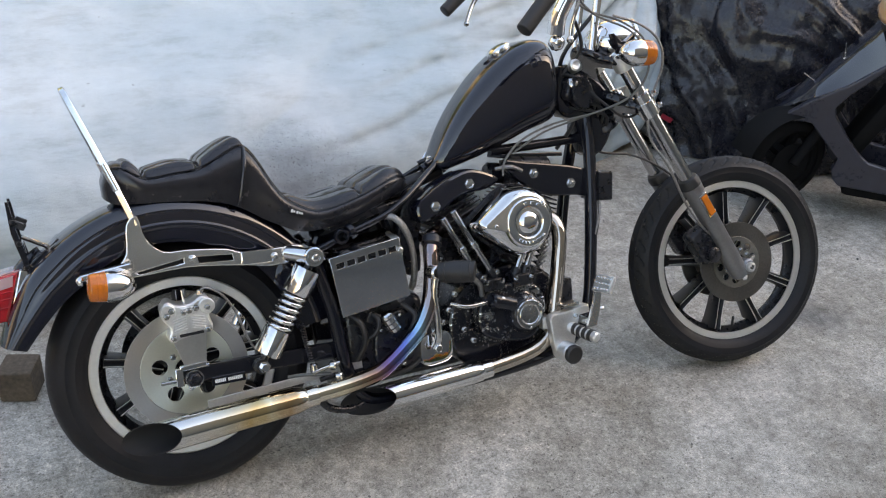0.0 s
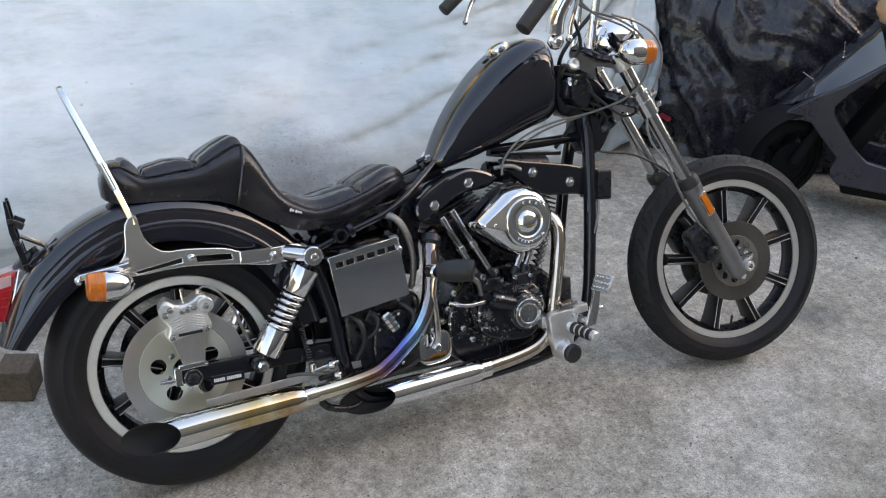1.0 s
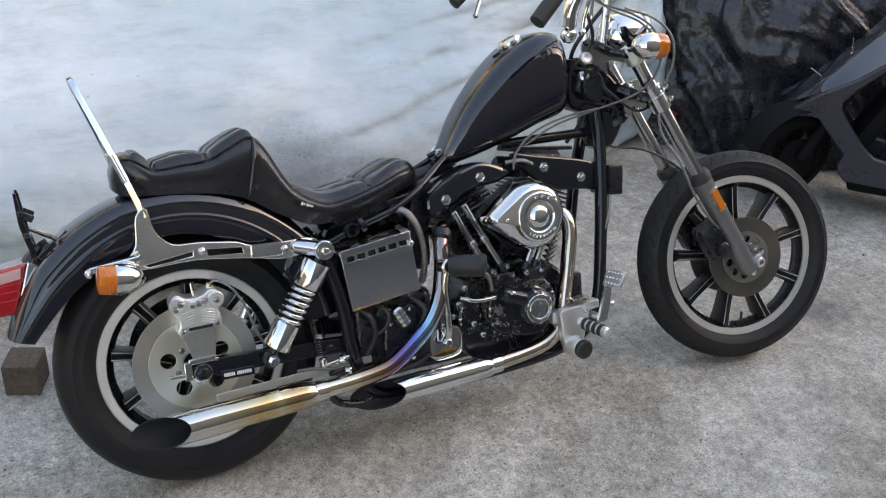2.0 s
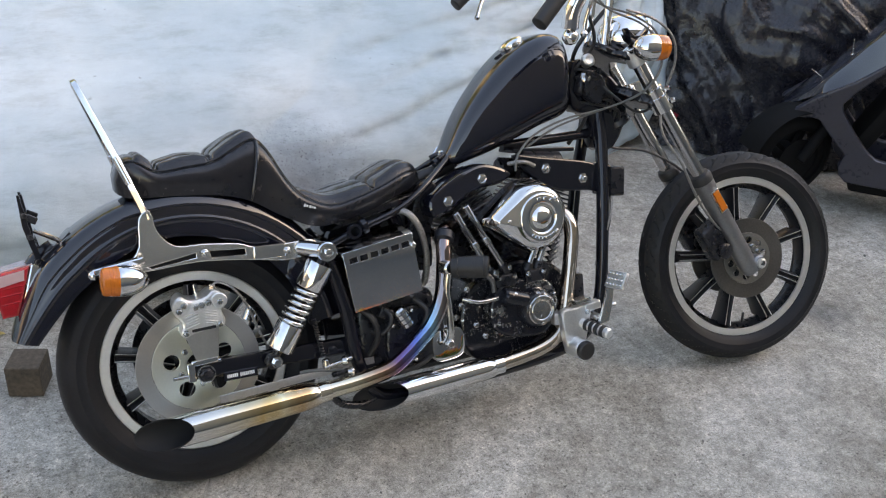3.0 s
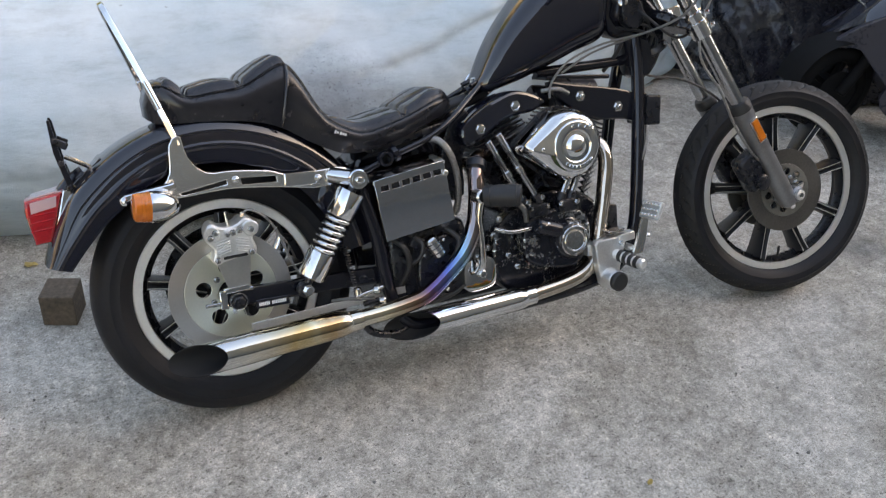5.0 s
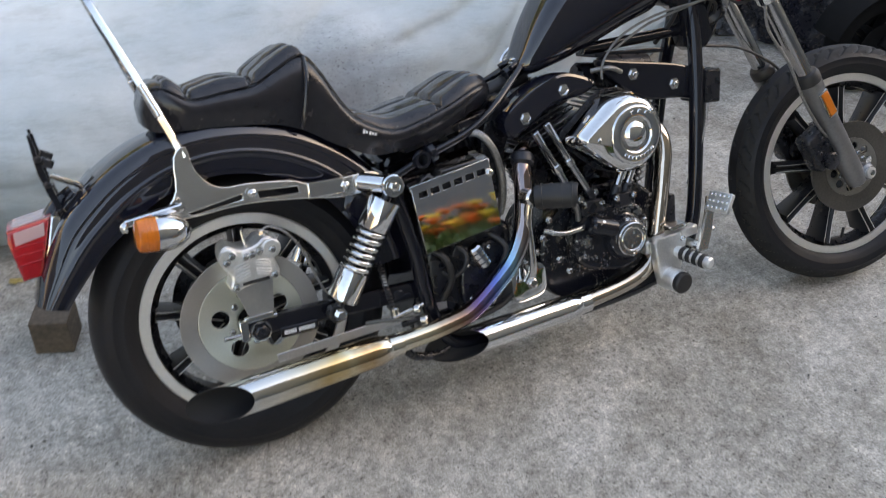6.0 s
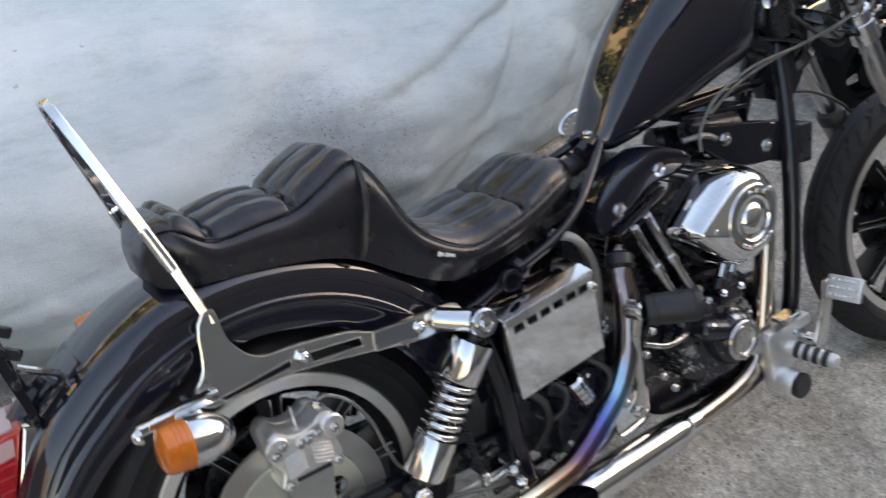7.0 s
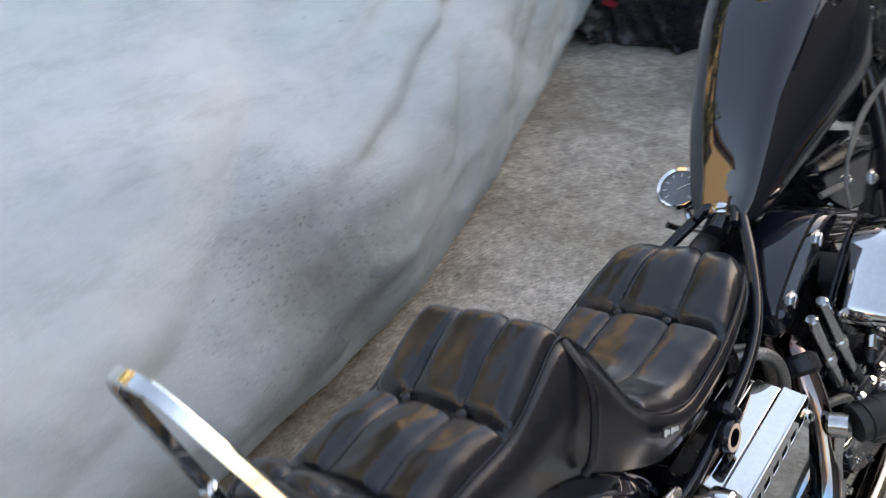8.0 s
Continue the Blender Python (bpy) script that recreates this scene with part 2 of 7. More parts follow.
def slab(outline, thick, m, holes=(), bevel=0.0):
    """A plate: outline in local (u, v), thick along local w, with openings cut through; m maps u, v, w."""
    bm = bmesh.new()
    edges = []
    for loop in (outline, *holes):
        vs = [bm.verts.new((u, v, 0)) for u, v in loop]
        edges += [bm.edges.new((vs[i], vs[(i + 1) % len(vs)])) for i in range(len(vs))]
    bmesh.ops.triangle_fill(bm, use_beauty=True, use_dissolve=False, edges=edges)
    ext = bmesh.ops.extrude_face_region(bm, geom=bm.faces[:])
    bmesh.ops.translate(bm, verts=[v for v in ext["geom"] if isinstance(v, bmesh.types.BMVert)], vec=(0, 0, thick))
    bmesh.ops.recalc_face_normals(bm, faces=bm.faces)
    if bevel:
        rim = [e for e in bm.edges if len(e.link_faces) == 2 and e.calc_face_angle(0) > 1.0 and abs(e.verts[0].co.z - e.verts[1].co.z) < 1e-6]
        bmesh.ops.bevel(bm, geom=rim, offset=bevel, segments=2, profile=0.5, affect="EDGES")
        bm.normal_update()
        for e in bm.edges:
            if len(e.link_faces) == 2 and sum(abs(f.normal.z) > 0.999 for f in e.link_faces) == 1:
                e.smooth = False
    bmesh.ops.transform(bm, matrix=m, verts=bm.verts)
    return bm


def smooth2d(pts, sub=4):
    p = list(pts)
    q = [(*p[-1], 0), *[(*a, 0) for a in p], (*p[0], 0), (*p[1], 0)]
    line = spline(q, sub)
    return [(v.x, v.y) for v in line[sub:-sub - 1]]


def circle2d(r, n=24, c=(0, 0)):
    return [(c[0] + r * math.cos(a), c[1] + r * math.sin(a)) for a in np.linspace(0, 2 * math.pi, n, endpoint=False)]


XZ = Matrix(((1, 0, 0, 0), (0, 0, -1, 0), (0, 1, 0, 0), (0, 0, 0, 1)))   # u to x, v to z, w to -y (towards the right-hand side)


def at_y(y):
    return Matrix.Translation((0, y, 0)) @ XZ


def sheet(fn, nu, nv, thick=0.0):
    """A surface from fn(u, v), u and v from 0 to 1."""
    bm = bmesh.new()
    vs = [[bm.verts.new(fn(i / nu, j / nv)) for j in range(nv + 1)] for i in range(nu + 1)]
    for i in range(nu):
        for j in range(nv):
            bm.faces.new((vs[i][j], vs[i + 1][j], vs[i + 1][j + 1], vs[i][j + 1]))
    if thick:
        bmesh.ops.recalc_face_normals(bm, faces=bm.faces)
        bmesh.ops.solidify(bm, geom=bm.faces[:], thickness=thick)
    return bm


def smooth_table(xs, ys):
    """A smooth curve through (xs, ys)."""
    line = spline([(a, b, 0) for a, b in zip(xs, ys)], 8)
    ax, ay = [v.x for v in line], [v.y for v in line]
    return lambda x: float(np.interp(x, ax, ay))

# ---- ground and surroundings ----
def concrete():
    m = mat("worn_concrete", (0.34, 0.33, 0.315), 0.85)
    nt = m.node_tree
    p = nt.nodes["Principled BSDF"]
    tc = nt.nodes.new("ShaderNodeTexCoord")
    def noise_tex(sc, detail=6.0, rough=0.6):
        n = nt.nodes.new("ShaderNodeTexNoise")
        n.inputs["Scale"].default_value, n.inputs["Detail"].default_value, n.inputs["Roughness"].default_value = sc, detail, rough
        nt.links.new(tc.outputs["Object"], n.inputs["Vector"])
        return n.outputs[0]
    def ramp(src, stops):
        c = nt.nodes.new("ShaderNodeValToRGB")
        c.color_ramp.elements[0].position, c.color_ramp.elements[0].color = stops[0][0], (*stops[0][1], 1)
        c.color_ramp.elements[1].position, c.color_ramp.elements[1].color = stops[-1][0], (*stops[-1][1], 1)
        for q, col in stops[1:-1]:
            c.color_ramp.elements.new(q).color = (*col, 1)
        nt.links.new(src, c.inputs[0])
        return c.outputs[0]
    def blend(a, b, fac, mode="MULTIPLY"):
        x = nt.nodes.new("ShaderNodeMix")
        x.data_type, x.blend_type = "RGBA", mode
        x.inputs[0].default_value = fac
        nt.links.new(a, x.inputs[6])
        nt.links.new(b, x.inputs[7])
        return x.outputs[2]
    broad = ramp(noise_tex(1.9, 7, 0.65), [(0.30, (0.272, 0.245, 0.210)), (0.50, (0.352, 0.328, 0.292)), (0.64, (0.47, 0.445, 0.405))])
    patch = ramp(noise_tex(6.0, 11, 0.78), [(0.38, (0.62, 0.60, 0.57)), (0.50, (0.98, 0.98, 0.97)), (0.61, (1.32, 1.32, 1.31))])
    grit = ramp(noise_tex(60.0, 9, 0.8), [(0.40, (0.28, 0.27, 0.26)), (0.49, (0.92, 0.92, 0.92)), (0.58, (1.60, 1.60, 1.59))])
    sand = ramp(noise_tex(240.0, 4, 0.75), [(0.34, (0.40, 0.40, 0.40)), (0.5, (1.0, 1.0, 1.0)), (0.66, (1.5, 1.5, 1.5))])
    pits = ramp(noise_tex(42.0, 2, 0.5), [(0.24, (0.22, 0.21, 0.20)), (0.30, (1, 1, 1)), (0.9, (1, 1, 1))])
    col = blend(blend(blend(blend(broad, patch, 0.5), grit, 0.24), sand, 0.40), pits, 0.6)
    specks = ramp(noise_tex(150.0, 3, 0.6), [(0.36, (0.42, 0.41, 0.40)), (0.41, (0.97, 0.97, 0.97)), (0.60, (1.0, 1.0, 1.0)), (0.66, (1.55, 1.54, 1.52))])
    chips_dark = ramp(noise_tex(75.0, 2, 0.5), [(0.30, (0.45, 0.44, 0.42)), (0.345, (1, 1, 1)), (0.9, (1, 1, 1))])
    col = blend(blend(col, specks, 0.75), chips_dark, 0.75)
    # worn skin of the screed: ragged pale flakes and darker hollows, two to four centimetres wide
    flakes = ramp(noise_tex(24.0, 10, 0.82), [(0.40, (0.72, 0.71, 0.69)), (0.475, (0.96, 0.96, 0.955)), (0.52, (1.03, 1.03, 1.03)), (0.60, (1.30, 1.30, 1.29))])
    col = blend(col, flakes, 0.68)
    # oily stain in front of the front wheel
    away = nt.nodes.new("ShaderNodeVectorMath")
    away.operation = "DISTANCE"
    away.inputs[1].default_value = (2.23, 0.065, 0.0)
    nt.links.new(tc.outputs["Object"], away.inputs[0])
    ragged = nt.nodes.new("ShaderNodeMath")
    ragged.operation, ragged.inputs[1].default_value = "MULTIPLY_ADD", 0.30
    nt.links.new(noise_tex(9.0, 8, 0.75), ragged.inputs[0])
    nt.links.new(away.outputs["Value"], ragged.inputs[2])
    col = blend(col, ramp(ragged.outputs[0], [(0.16, (0.40, 0.42, 0.45)), (0.30, (1, 1, 1)), (0.9, (1, 1, 1))]), 0.9)
    nt.links.new(col, p.inputs["Base Color"])
    add = nt.nodes.new("ShaderNodeMath")
    add.operation, add.inputs[1].default_value = "MULTIPLY_ADD", 0.5
    nt.links.new(noise_tex(120.0, 5, 0.65), add.inputs[0])
    nt.links.new(noise_tex(260.0, 4, 0.7), add.inputs[2])
    b = nt.nodes.new("ShaderNodeBump")
    b.inputs["Strength"].default_value, b.inputs["Distance"].default_value = 0.6, 0.004
    nt.links.new(add.outputs[0], b.inputs["Height"])
    nt.links.new(b.outputs[0], p.inputs["Normal"])
    return m


CONCRETE = concrete()
STONE = mat("small_grit", (0.16, 0.15, 0.14), 0.8, var=0.5, scale=30)


def ground_point(u, v):
    """Fine near the bike, coarse out to the horizon."""
    def spread(k):
        k = k * 2 - 1
        return math.copysign(3.5 * abs(k) + 400 * max(0, abs(k) - 0.86) ** 2 / 0.0196, k)
    x, y = spread(u) + 0.6, spread(v)
    near = max(0, 1 - (x * x + y * y) / 30)
    return Vector((x, y, near * 0.004 * (noise.noise(Vector((x * 1.6, y * 1.6, 0))) - 0.15) - 0.0005))


ground = new("ground", mesh("ground", sheet(ground_point, 90, 90), CONCRETE))
tagged(ground, "worn grey concrete yard with grit and stains", "ground", kind="structure")
grit = bmesh.new()
rnd = random.Random(4)
for _ in range(260):
    x, y = rnd.uniform(-0.9, 2.9), rnd.uniform(-1.3, 1.1)
    r = rnd.uniform(0.0012, 0.0035) * (1.6 if rnd.random() < 0.06 else 1)
    bmesh.ops.create_icosphere(grit, subdivisions=1, radius=r, matrix=pose(x, y, r * 0.45, rnd.uniform(0, 90), 0, rnd.uniform(0, 360)) @ Matrix.Diagonal((1.3, 1, 0.7, 1)))
tagged(new("loose_grit", mesh("loose_grit", grit, STONE)), "small dark grit lying loose on the concrete", "grit", kind="stuff")


# unseen wall added to shade the yard, and the street opposite, seen in the chrome
STUCCO = mat("beige_stucco", (0.66, 0.54, 0.38), 0.85, var=0.12, scale=2.5, fine=40, bump=0.3, bump_scale=60)
SHADE_WALL = mat("dark_shade_wall", (0.13, 0.123, 0.117), 0.8, var=0.12, scale=2, fine=30, bump=0.3, bump_scale=60)
GLASS_DARK = mat("window_glass", (0.03, 0.035, 0.04), 0.06, spec=0.8)
ROOF = mat("roof_tiles", (0.10, 0.085, 0.08), 0.7, var=0.3, scale=6)
# unseen, added; its height and west end set how sun and sky reach in
shade_wall_south = new("shade_wall_south", mesh("shade_wall_south", slab([(-3.6, -0.01), (33, -0.01), (33, 18.0), (-3.6, 18.0)], 0.4, at_y(-11.8)), SHADE_WALL))
tagged(shade_wall_south, "tall dark wall, unseen, added to keep the sun off the yard", "wall", kind="structure")

# dark ground strip between the flower bed and the wall, added for the chrome to mirror
FAR_GROUND = mat("dark_far_ground", (0.092, 0.088, 0.084), 0.85, var=0.35, scale=3, fine=140, bump=0.5, bump_scale=160)
lane = new("road", mesh("road", box((1.8, -7.3, 0.003), (24.0, 8.9, 0.010), (0, 0, 0), 0.002, 1), FAR_GROUND))
tagged(lane, "dark ground strip beyond the flower bed, added for the chrome", "road", kind="structure")
PLAIN = mat("grey_plaster", (0.20, 0.19, 0.18), 0.85, var=0.12, scale=1.5, fine=30, bump=0.3, bump_scale=50)
# added unseen side walls: they cut the low sky out of the chrome
for nm, x, h in (("added_wall_west", -10.5, 5.0), ("added_wall_east", 14.0, 4.6)):
    side_wall = new(nm, mesh(nm, box((x, -1.5, h / 2 - 0.02), (0.3, 20.4, h), (0, 0, 0), 0.01, 1), PLAIN))
    tagged(side_wall, "plain grey wall, unseen, added to darken the low sky", "wall", kind="structure")

house = thing("house", pose(0.0, 7.6, 0), "sunlit beige stucco house with dark windows beyond the yard", "house")
hole = [[(x, 0.9), (x + 1.4, 1.0), (x + 1.4, 2.3), (x, 2.3)] for x in (-6.5, -2.6, 1.4, 5.2)] + [[(x, 3.6), (x + 1.4, 3.6), (x + 1.4, 4.7), (x, 4.7)] for x in (-6.5, -2.6, 1.4, 5.2)]
part("wall", slab([(-9, 0), (9, 0), (9, 5.6), (-9, 5.6)], 0.25, Matrix.Translation((0, 0, 0)) @ XZ, hole), STUCCO, house, "sunlit beige stucco wall")
for h in hole:
    w0 = part("window", box((h[0][0] + 0.7, -0.12, (h[0][1] + h[2][1]) / 2), (1.4, 0.05, h[2][1] - h[0][1]), (0, 0, 0), 0.005, 1), GLASS_DARK, house, "dark window pane")
    part("window_frame", box((h[0][0] + 0.7, -0.06, (h[0][1] + h[2][1]) / 2), (0.06, 0.06, h[2][1] - h[0][1]), (0, 0, 0), 0.004, 1), WHITE, w0)
part("roof", sheet(lambda u, v: Vector((-9.6 + 19.2 * u, -0.5 + 5.5 * v, 5.55 + 0.6 * v)), 2, 2, 0.15), ROOF, house, "dark tiled roof")

LEAF = mat("leaf_green", (0.07, 0.12, 0.025), 0.5, var=0.5, scale=6, fine=30)
BARK = mat("bark", (0.12, 0.085, 0.06), 0.9, var=0.4, scale=12, bump=0.6, bump_scale=40)


def leaf_cloud(rnd, blobs, size, count):
    bm = bmesh.new()
    for _ in range(count):
        c, r = rnd.choice(blobs)
        d = Vector((rnd.gauss(0, 1), rnd.gauss(0, 1), rnd.gauss(0, 1))).normalized() * r * rnd.uniform(0.45, 1.05)
        q = Vector(c) + d
        m = Matrix.Translation(q) @ Euler((rnd.uniform(0, 6.3), rnd.uniform(0, 6.3), rnd.uniform(0, 6.3))).to_matrix().to_4x4()
        s = size * rnd.uniform(0.6, 1.3)
        vs = [bm.verts.new(m @ Vector(p)) for p in ((-s, 0, 0), (0, -s * 0.45, s * 0.1), (s, 0, 0), (0, s * 0.45, s * 0.1))]
        bm.faces.new(vs)
    return bm


def tree(at, h, seed):
    r = random.Random(seed)
    t = thing("tree", pose(*at), "leafy green tree in front of the beige house", "tree", "street trees")
    trunk = part("trunk", tube([(0, 0, -0.05), (0.05, 0.02, h * 0.3), (-0.03, 0.06, h * 0.6), (0.02, 0.0, h * 0.85)], [0.14, 0.11, 0.08, 0.03], 10), BARK, t)
    blobs = []
    for i in range(9):
        a, z = r.uniform(0, 6.3), h * r.uniform(0.42, 1.0)
        e = Vector((math.cos(a), math.sin(a), 0)) * h * r.uniform(0.08, 0.28)
        part("limb", tube([(0, 0, z * 0.7), (e.x * 0.6, e.y * 0.6, z * 0.85), (e.x, e.y, z)], [0.05, 0.035, 0.015], 8), BARK, trunk)
        blobs.append(((e.x, e.y, z), h * r.uniform(0.10, 0.17)))
    part("crown", leaf_cloud(r, blobs, 0.10, 3200), LEAF, t, "uneven crown of small green leaves")


for i, (x, y, h) in enumerate(((-6.5, 6.0, 2.9), (-3.4, 5.7, 3.8), (-1.7, 6.2, 4.2), (1.2, 6.1, 4.4), (2.6, 5.8, 3.8), (5.4, 6.0, 3.0))):
    tree((x, y, 0), h, 20 + i)

# flower bed beside the yard, mirrored in the chrome box
SOIL = mat("soil", (0.06, 0.045, 0.03), 0.95, var=0.4, scale=20, bump=0.8, bump_scale=40)
PETAL_O = mat("orange_petal", (0.85, 0.16, 0.015), 0.5, var=0.2, scale=40)
PETAL_Y = mat("yellow_petal", (0.85, 0.55, 0.02), 0.5, var=0.2, scale=40)
EDGING = mat("edging_stone", (0.33, 0.32, 0.30), 0.85, var=0.25, scale=8, bump=0.4)
bed = thing("flower_bed", pose(2.45, -2.25, 0), "flower bed with orange and yellow blossoms along the yard", "flower bed")
part("soil", box((0, 0, 0.01), (2.6, 1.14, 0.08), (0, 0, 0), 0.02), SOIL, bed)
for i in range(13):
    part("edging_stone", box((-1.2 + 0.2 * i, 0.60, 0.025), (0.19, 0.08, 0.07), (0, 0, rnd.uniform(-2, 2)), 0.012), EDGING, bed)
def flower(k):
    r = random.Random(50 + k)
    x, y = r.uniform(-1.22, 1.2), r.uniform(-0.5, 0.52)
    h = r.uniform(0.03, 0.10) + 0.04 * (0.36 - y) / 0.72
    bare = y > 0.12
    pl = thing("flower_plant", pose(2.45 + x, -2.25 + y, 0.04), "low leafy green plant without blossoms" if bare else "orange blossom on a leafy stem" if k % 5 < 3 else "yellow blossom on a leafy stem", "flower", "flowers in the bed")
    part("stem", tube([(0, 0, 0), (0.01, 0.01, h * 0.5), (r.uniform(-0.03, 0.03), 0.02, h)], 0.004, 6), LEAF, pl)
    part("foliage", leaf_cloud(r, [((0, 0, h * 0.3), 0.075), ((0.06, 0, h * 0.4), 0.06), ((-0.05, 0.02, h * 0.2), 0.07)], 0.032, 110), LEAF, pl)
    if bare:
        return
    bm = bmesh.new()
    for i in range(9):
        m = Matrix.Translation((0, 0.02, h)) @ Matrix.Rotation(i * 0.7, 4, "Z") @ Matrix.Rotation(radians(-25), 4, "Y")
        vs = [bm.verts.new(m @ Vector(p)) for p in ((0, 0, 0), (0.034, -0.022, 0.010), (0.066, 0, 0.004), (0.034, 0.022, 0.010))]
        bm.faces.new(vs)
    part("blossom", bm, PETAL_O if k % 5 < 3 else PETAL_Y, pl)
for k in range(170):
    flower(k)

# ---- the motorcycle: x forward, y to its left, z up, from the rear tyre's foot ----
bike = thing("motorcycle", pose(0, 0, 0.005, LEAN), "black and chrome V-twin cruiser leaning on its side stand on concrete", "motorcycle")
TO_Y = Matrix.Rotation(radians(90), 4, "X")      # turns a lathe's z axis to -y


def tyre_mesh(R, sec, bead, grooves, name):
    """Round tyre about the y axis, with cut grooves in the tread."""
    n, prof, k = 264, [], 36
    hr = (R - bead) / 1.80
    for j in range(k + 1):
        a = -2.5 + 5.0 * j / k
        prof.append((R - hr + hr * math.cos(a), sec * math.copysign(abs(math.sin(a)) ** 0.85, a), a))
    bm = bmesh.new()
    rings = []
    for i in range(n):
        t = 2 * math.pi * i / n
        ring = []
        for j, (r, y, a) in enumerate(prof):
            if abs(a) < 1.25 and grooves:
                side = 1 if a > 0 else -1
                ph = (i + side * int(abs(a) * 9)) % 12
                if (ph == 0 and abs(a) > 0.15) or (ph == 6 and 0.5 < abs(a) < 1.0) or abs(abs(a) - 0.14) < 0.06:
                    r -= 0.0065
            elif 1.30 <= abs(a) < 1.42 or (1.72 < abs(a) < 1.88) or (2.15 < abs(a) < 2.30):
                r, y = r + 0.0015, y * 1.03
            ring.append(Vector((r * math.cos(t), y, r * math.sin(t))))
        rings.append(ring)
    skin(bm, rings, cap=False, loop=True)
    if grooves:                                    # dusty running surface, dark in the grooves
        for f in bm.faces:
            rr = [math.hypot(v.co.x, v.co.z) - (R - hr) for v in f.verts]
            yy = [abs(v.co.y) for v in f.verts]
            ideal = max(hr * hr * (1 - min(1, (sum(yy) / 4 / sec)) ** 2.35), 0) ** 0.5
            f.material_index = 1 if sum(yy) / 4 < sec * 0.93 and sum(rr) > 0 and sum(rr) / 4 > ideal - 0.0022 else 0
    return mesh(name, bm, RUBBER, TREAD, angle=30)


def ring_about_y(profile, n=96):
    """A turned ring: (radius, y) round a closed profile."""
    bm = bmesh.new()
    rings = [[Vector((r * math.cos(t), y, r * math.sin(t))) for r, y in profile] for t in np.linspace(0, 2 * math.pi, n, endpoint=False)]
    return skin(bm, rings, cap=False, loop=True)


def spoke_mesh(r0, r1, w0, w1, name):
    """A cast spoke along +x with a raised back rib and bright machined edges."""
    bm = bmesh.new()
    rings = []
    for t in np.linspace(0, 1, 7):
        r, w = r0 + (r1 - r0) * t, w0 + (w1 - w0) * t + 0.006 * (abs(t - 0.5) * 2) ** 3
        d = 0.020 - 0.006 * math.sin(t * math.pi)
        y = -0.012 - 0.010 * t
        rings.append([Vector((r, y - d, -w * 0.55)), Vector((r, y - d, -w * 0.43)), Vector((r, y - d + 0.010, 0)), Vector((r, y - d, w * 0.43)), Vector((r, y - d, w * 0.55)),
                      Vector((r, y + d * 0.3, w)), Vector((r, -y + d, w * 0.6)), Vector((r, -y + d, -w * 0.6)), Vector((r, y + d * 0.3, -w))])
    skin(bm, rings)
    for f in bm.faces:
        c = f.calc_center_median()
        if len(f.verts) == 4 and abs(c.y - (-0.012 - 0.010 * (c.x - r0) / (r1 - r0) - 0.017)) < 0.0045 and abs(c.z) > (w0 + w1) * 0.16:
            f.material_index = 1
    return mesh(name, bm, WHEEL_BLACK, LIP)


def wheel(name, m, R, sec, lip, half, hub, grooves, label, turn0):
    """A nine-spoke cast wheel: black barrel with bright lips, spokes, hub and tyre."""
    barrel = ring_about_y([(lip - 0.024, -half + 0.002), (lip - 0.027, -half + 0.012), (lip - 0.040, -half + 0.024), (lip - 0.040, half - 0.024), (lip - 0.027, half - 0.012),
                           (lip - 0.024, half - 0.002), (lip - 0.008, half - 0.006), (lip - 0.022, half - 0.022), (lip - 0.022, -half + 0.022), (lip - 0.008, -half + 0.006)])
    w = part(name, barrel, WHEEL_BLACK, bike, label)
    w.matrix_basis = m
    for s in (-1, 1):
        y = s * half
        part("rim_lip", ring_about_y([(lip - 0.0235, y), (lip - 0.022, y + s * 0.0025), (lip - 0.003, y + s * 0.0035), (lip, y + s * 0.001), (lip - 0.001, y - s * 0.006), (lip - 0.0235, y - s * 0.004)]), LIP, w, "bright polished rim lip")
    same_part("tyre", tyre_mesh(R, sec, lip - 0.002, grooves, "tyre"), w, label="black rubber tyre with a grooved tread")
    sp = spoke_mesh(hub - 0.012, lip - 0.034, 0.024, 0.013, "spoke")
    for i in range(9):
        same_part("spoke", sp, w, Matrix.Rotation(radians(turn0 + 40 * i), 4, "Y"))
    part("hub", lathe([(0.02, -half - 0.02), (hub * 0.55, -half - 0.02), (hub * 0.62, -half * 0.7), (hub, -half * 0.5), (hub, half * 0.5), (hub * 0.62, half * 0.7), (hub * 0.55, half + 0.02), (0.02, half + 0.02)], TO_Y), WHEEL_BLACK, w)
    part("valve", rod((0, -0.02, -(lip - 0.042)), (0, -0.03, -(lip - 0.075)), 0.004, 8), SOFT_RUBBER, w)
    return w


rear = wheel("rear_wheel", pose(0.003, 0, 0.319), 0.319, 0.066, 0.2250, 0.045, 0.062, False, "cast nine-spoke black wheel with a bright lip", 33)
FRONT = Matrix.Translation((1.711, -0.041, 0.324)) @ Matrix.Rotation(radians(-2.17), 4, "X") @ Matrix.Rotation(radians(-9.32), 4, "Z")
front = wheel("front_wheel", FRONT, 0.334, 0.052, 0.258, 0.030, 0.052, True, "cast nine-spoke black wheel with a bright lip", 27)


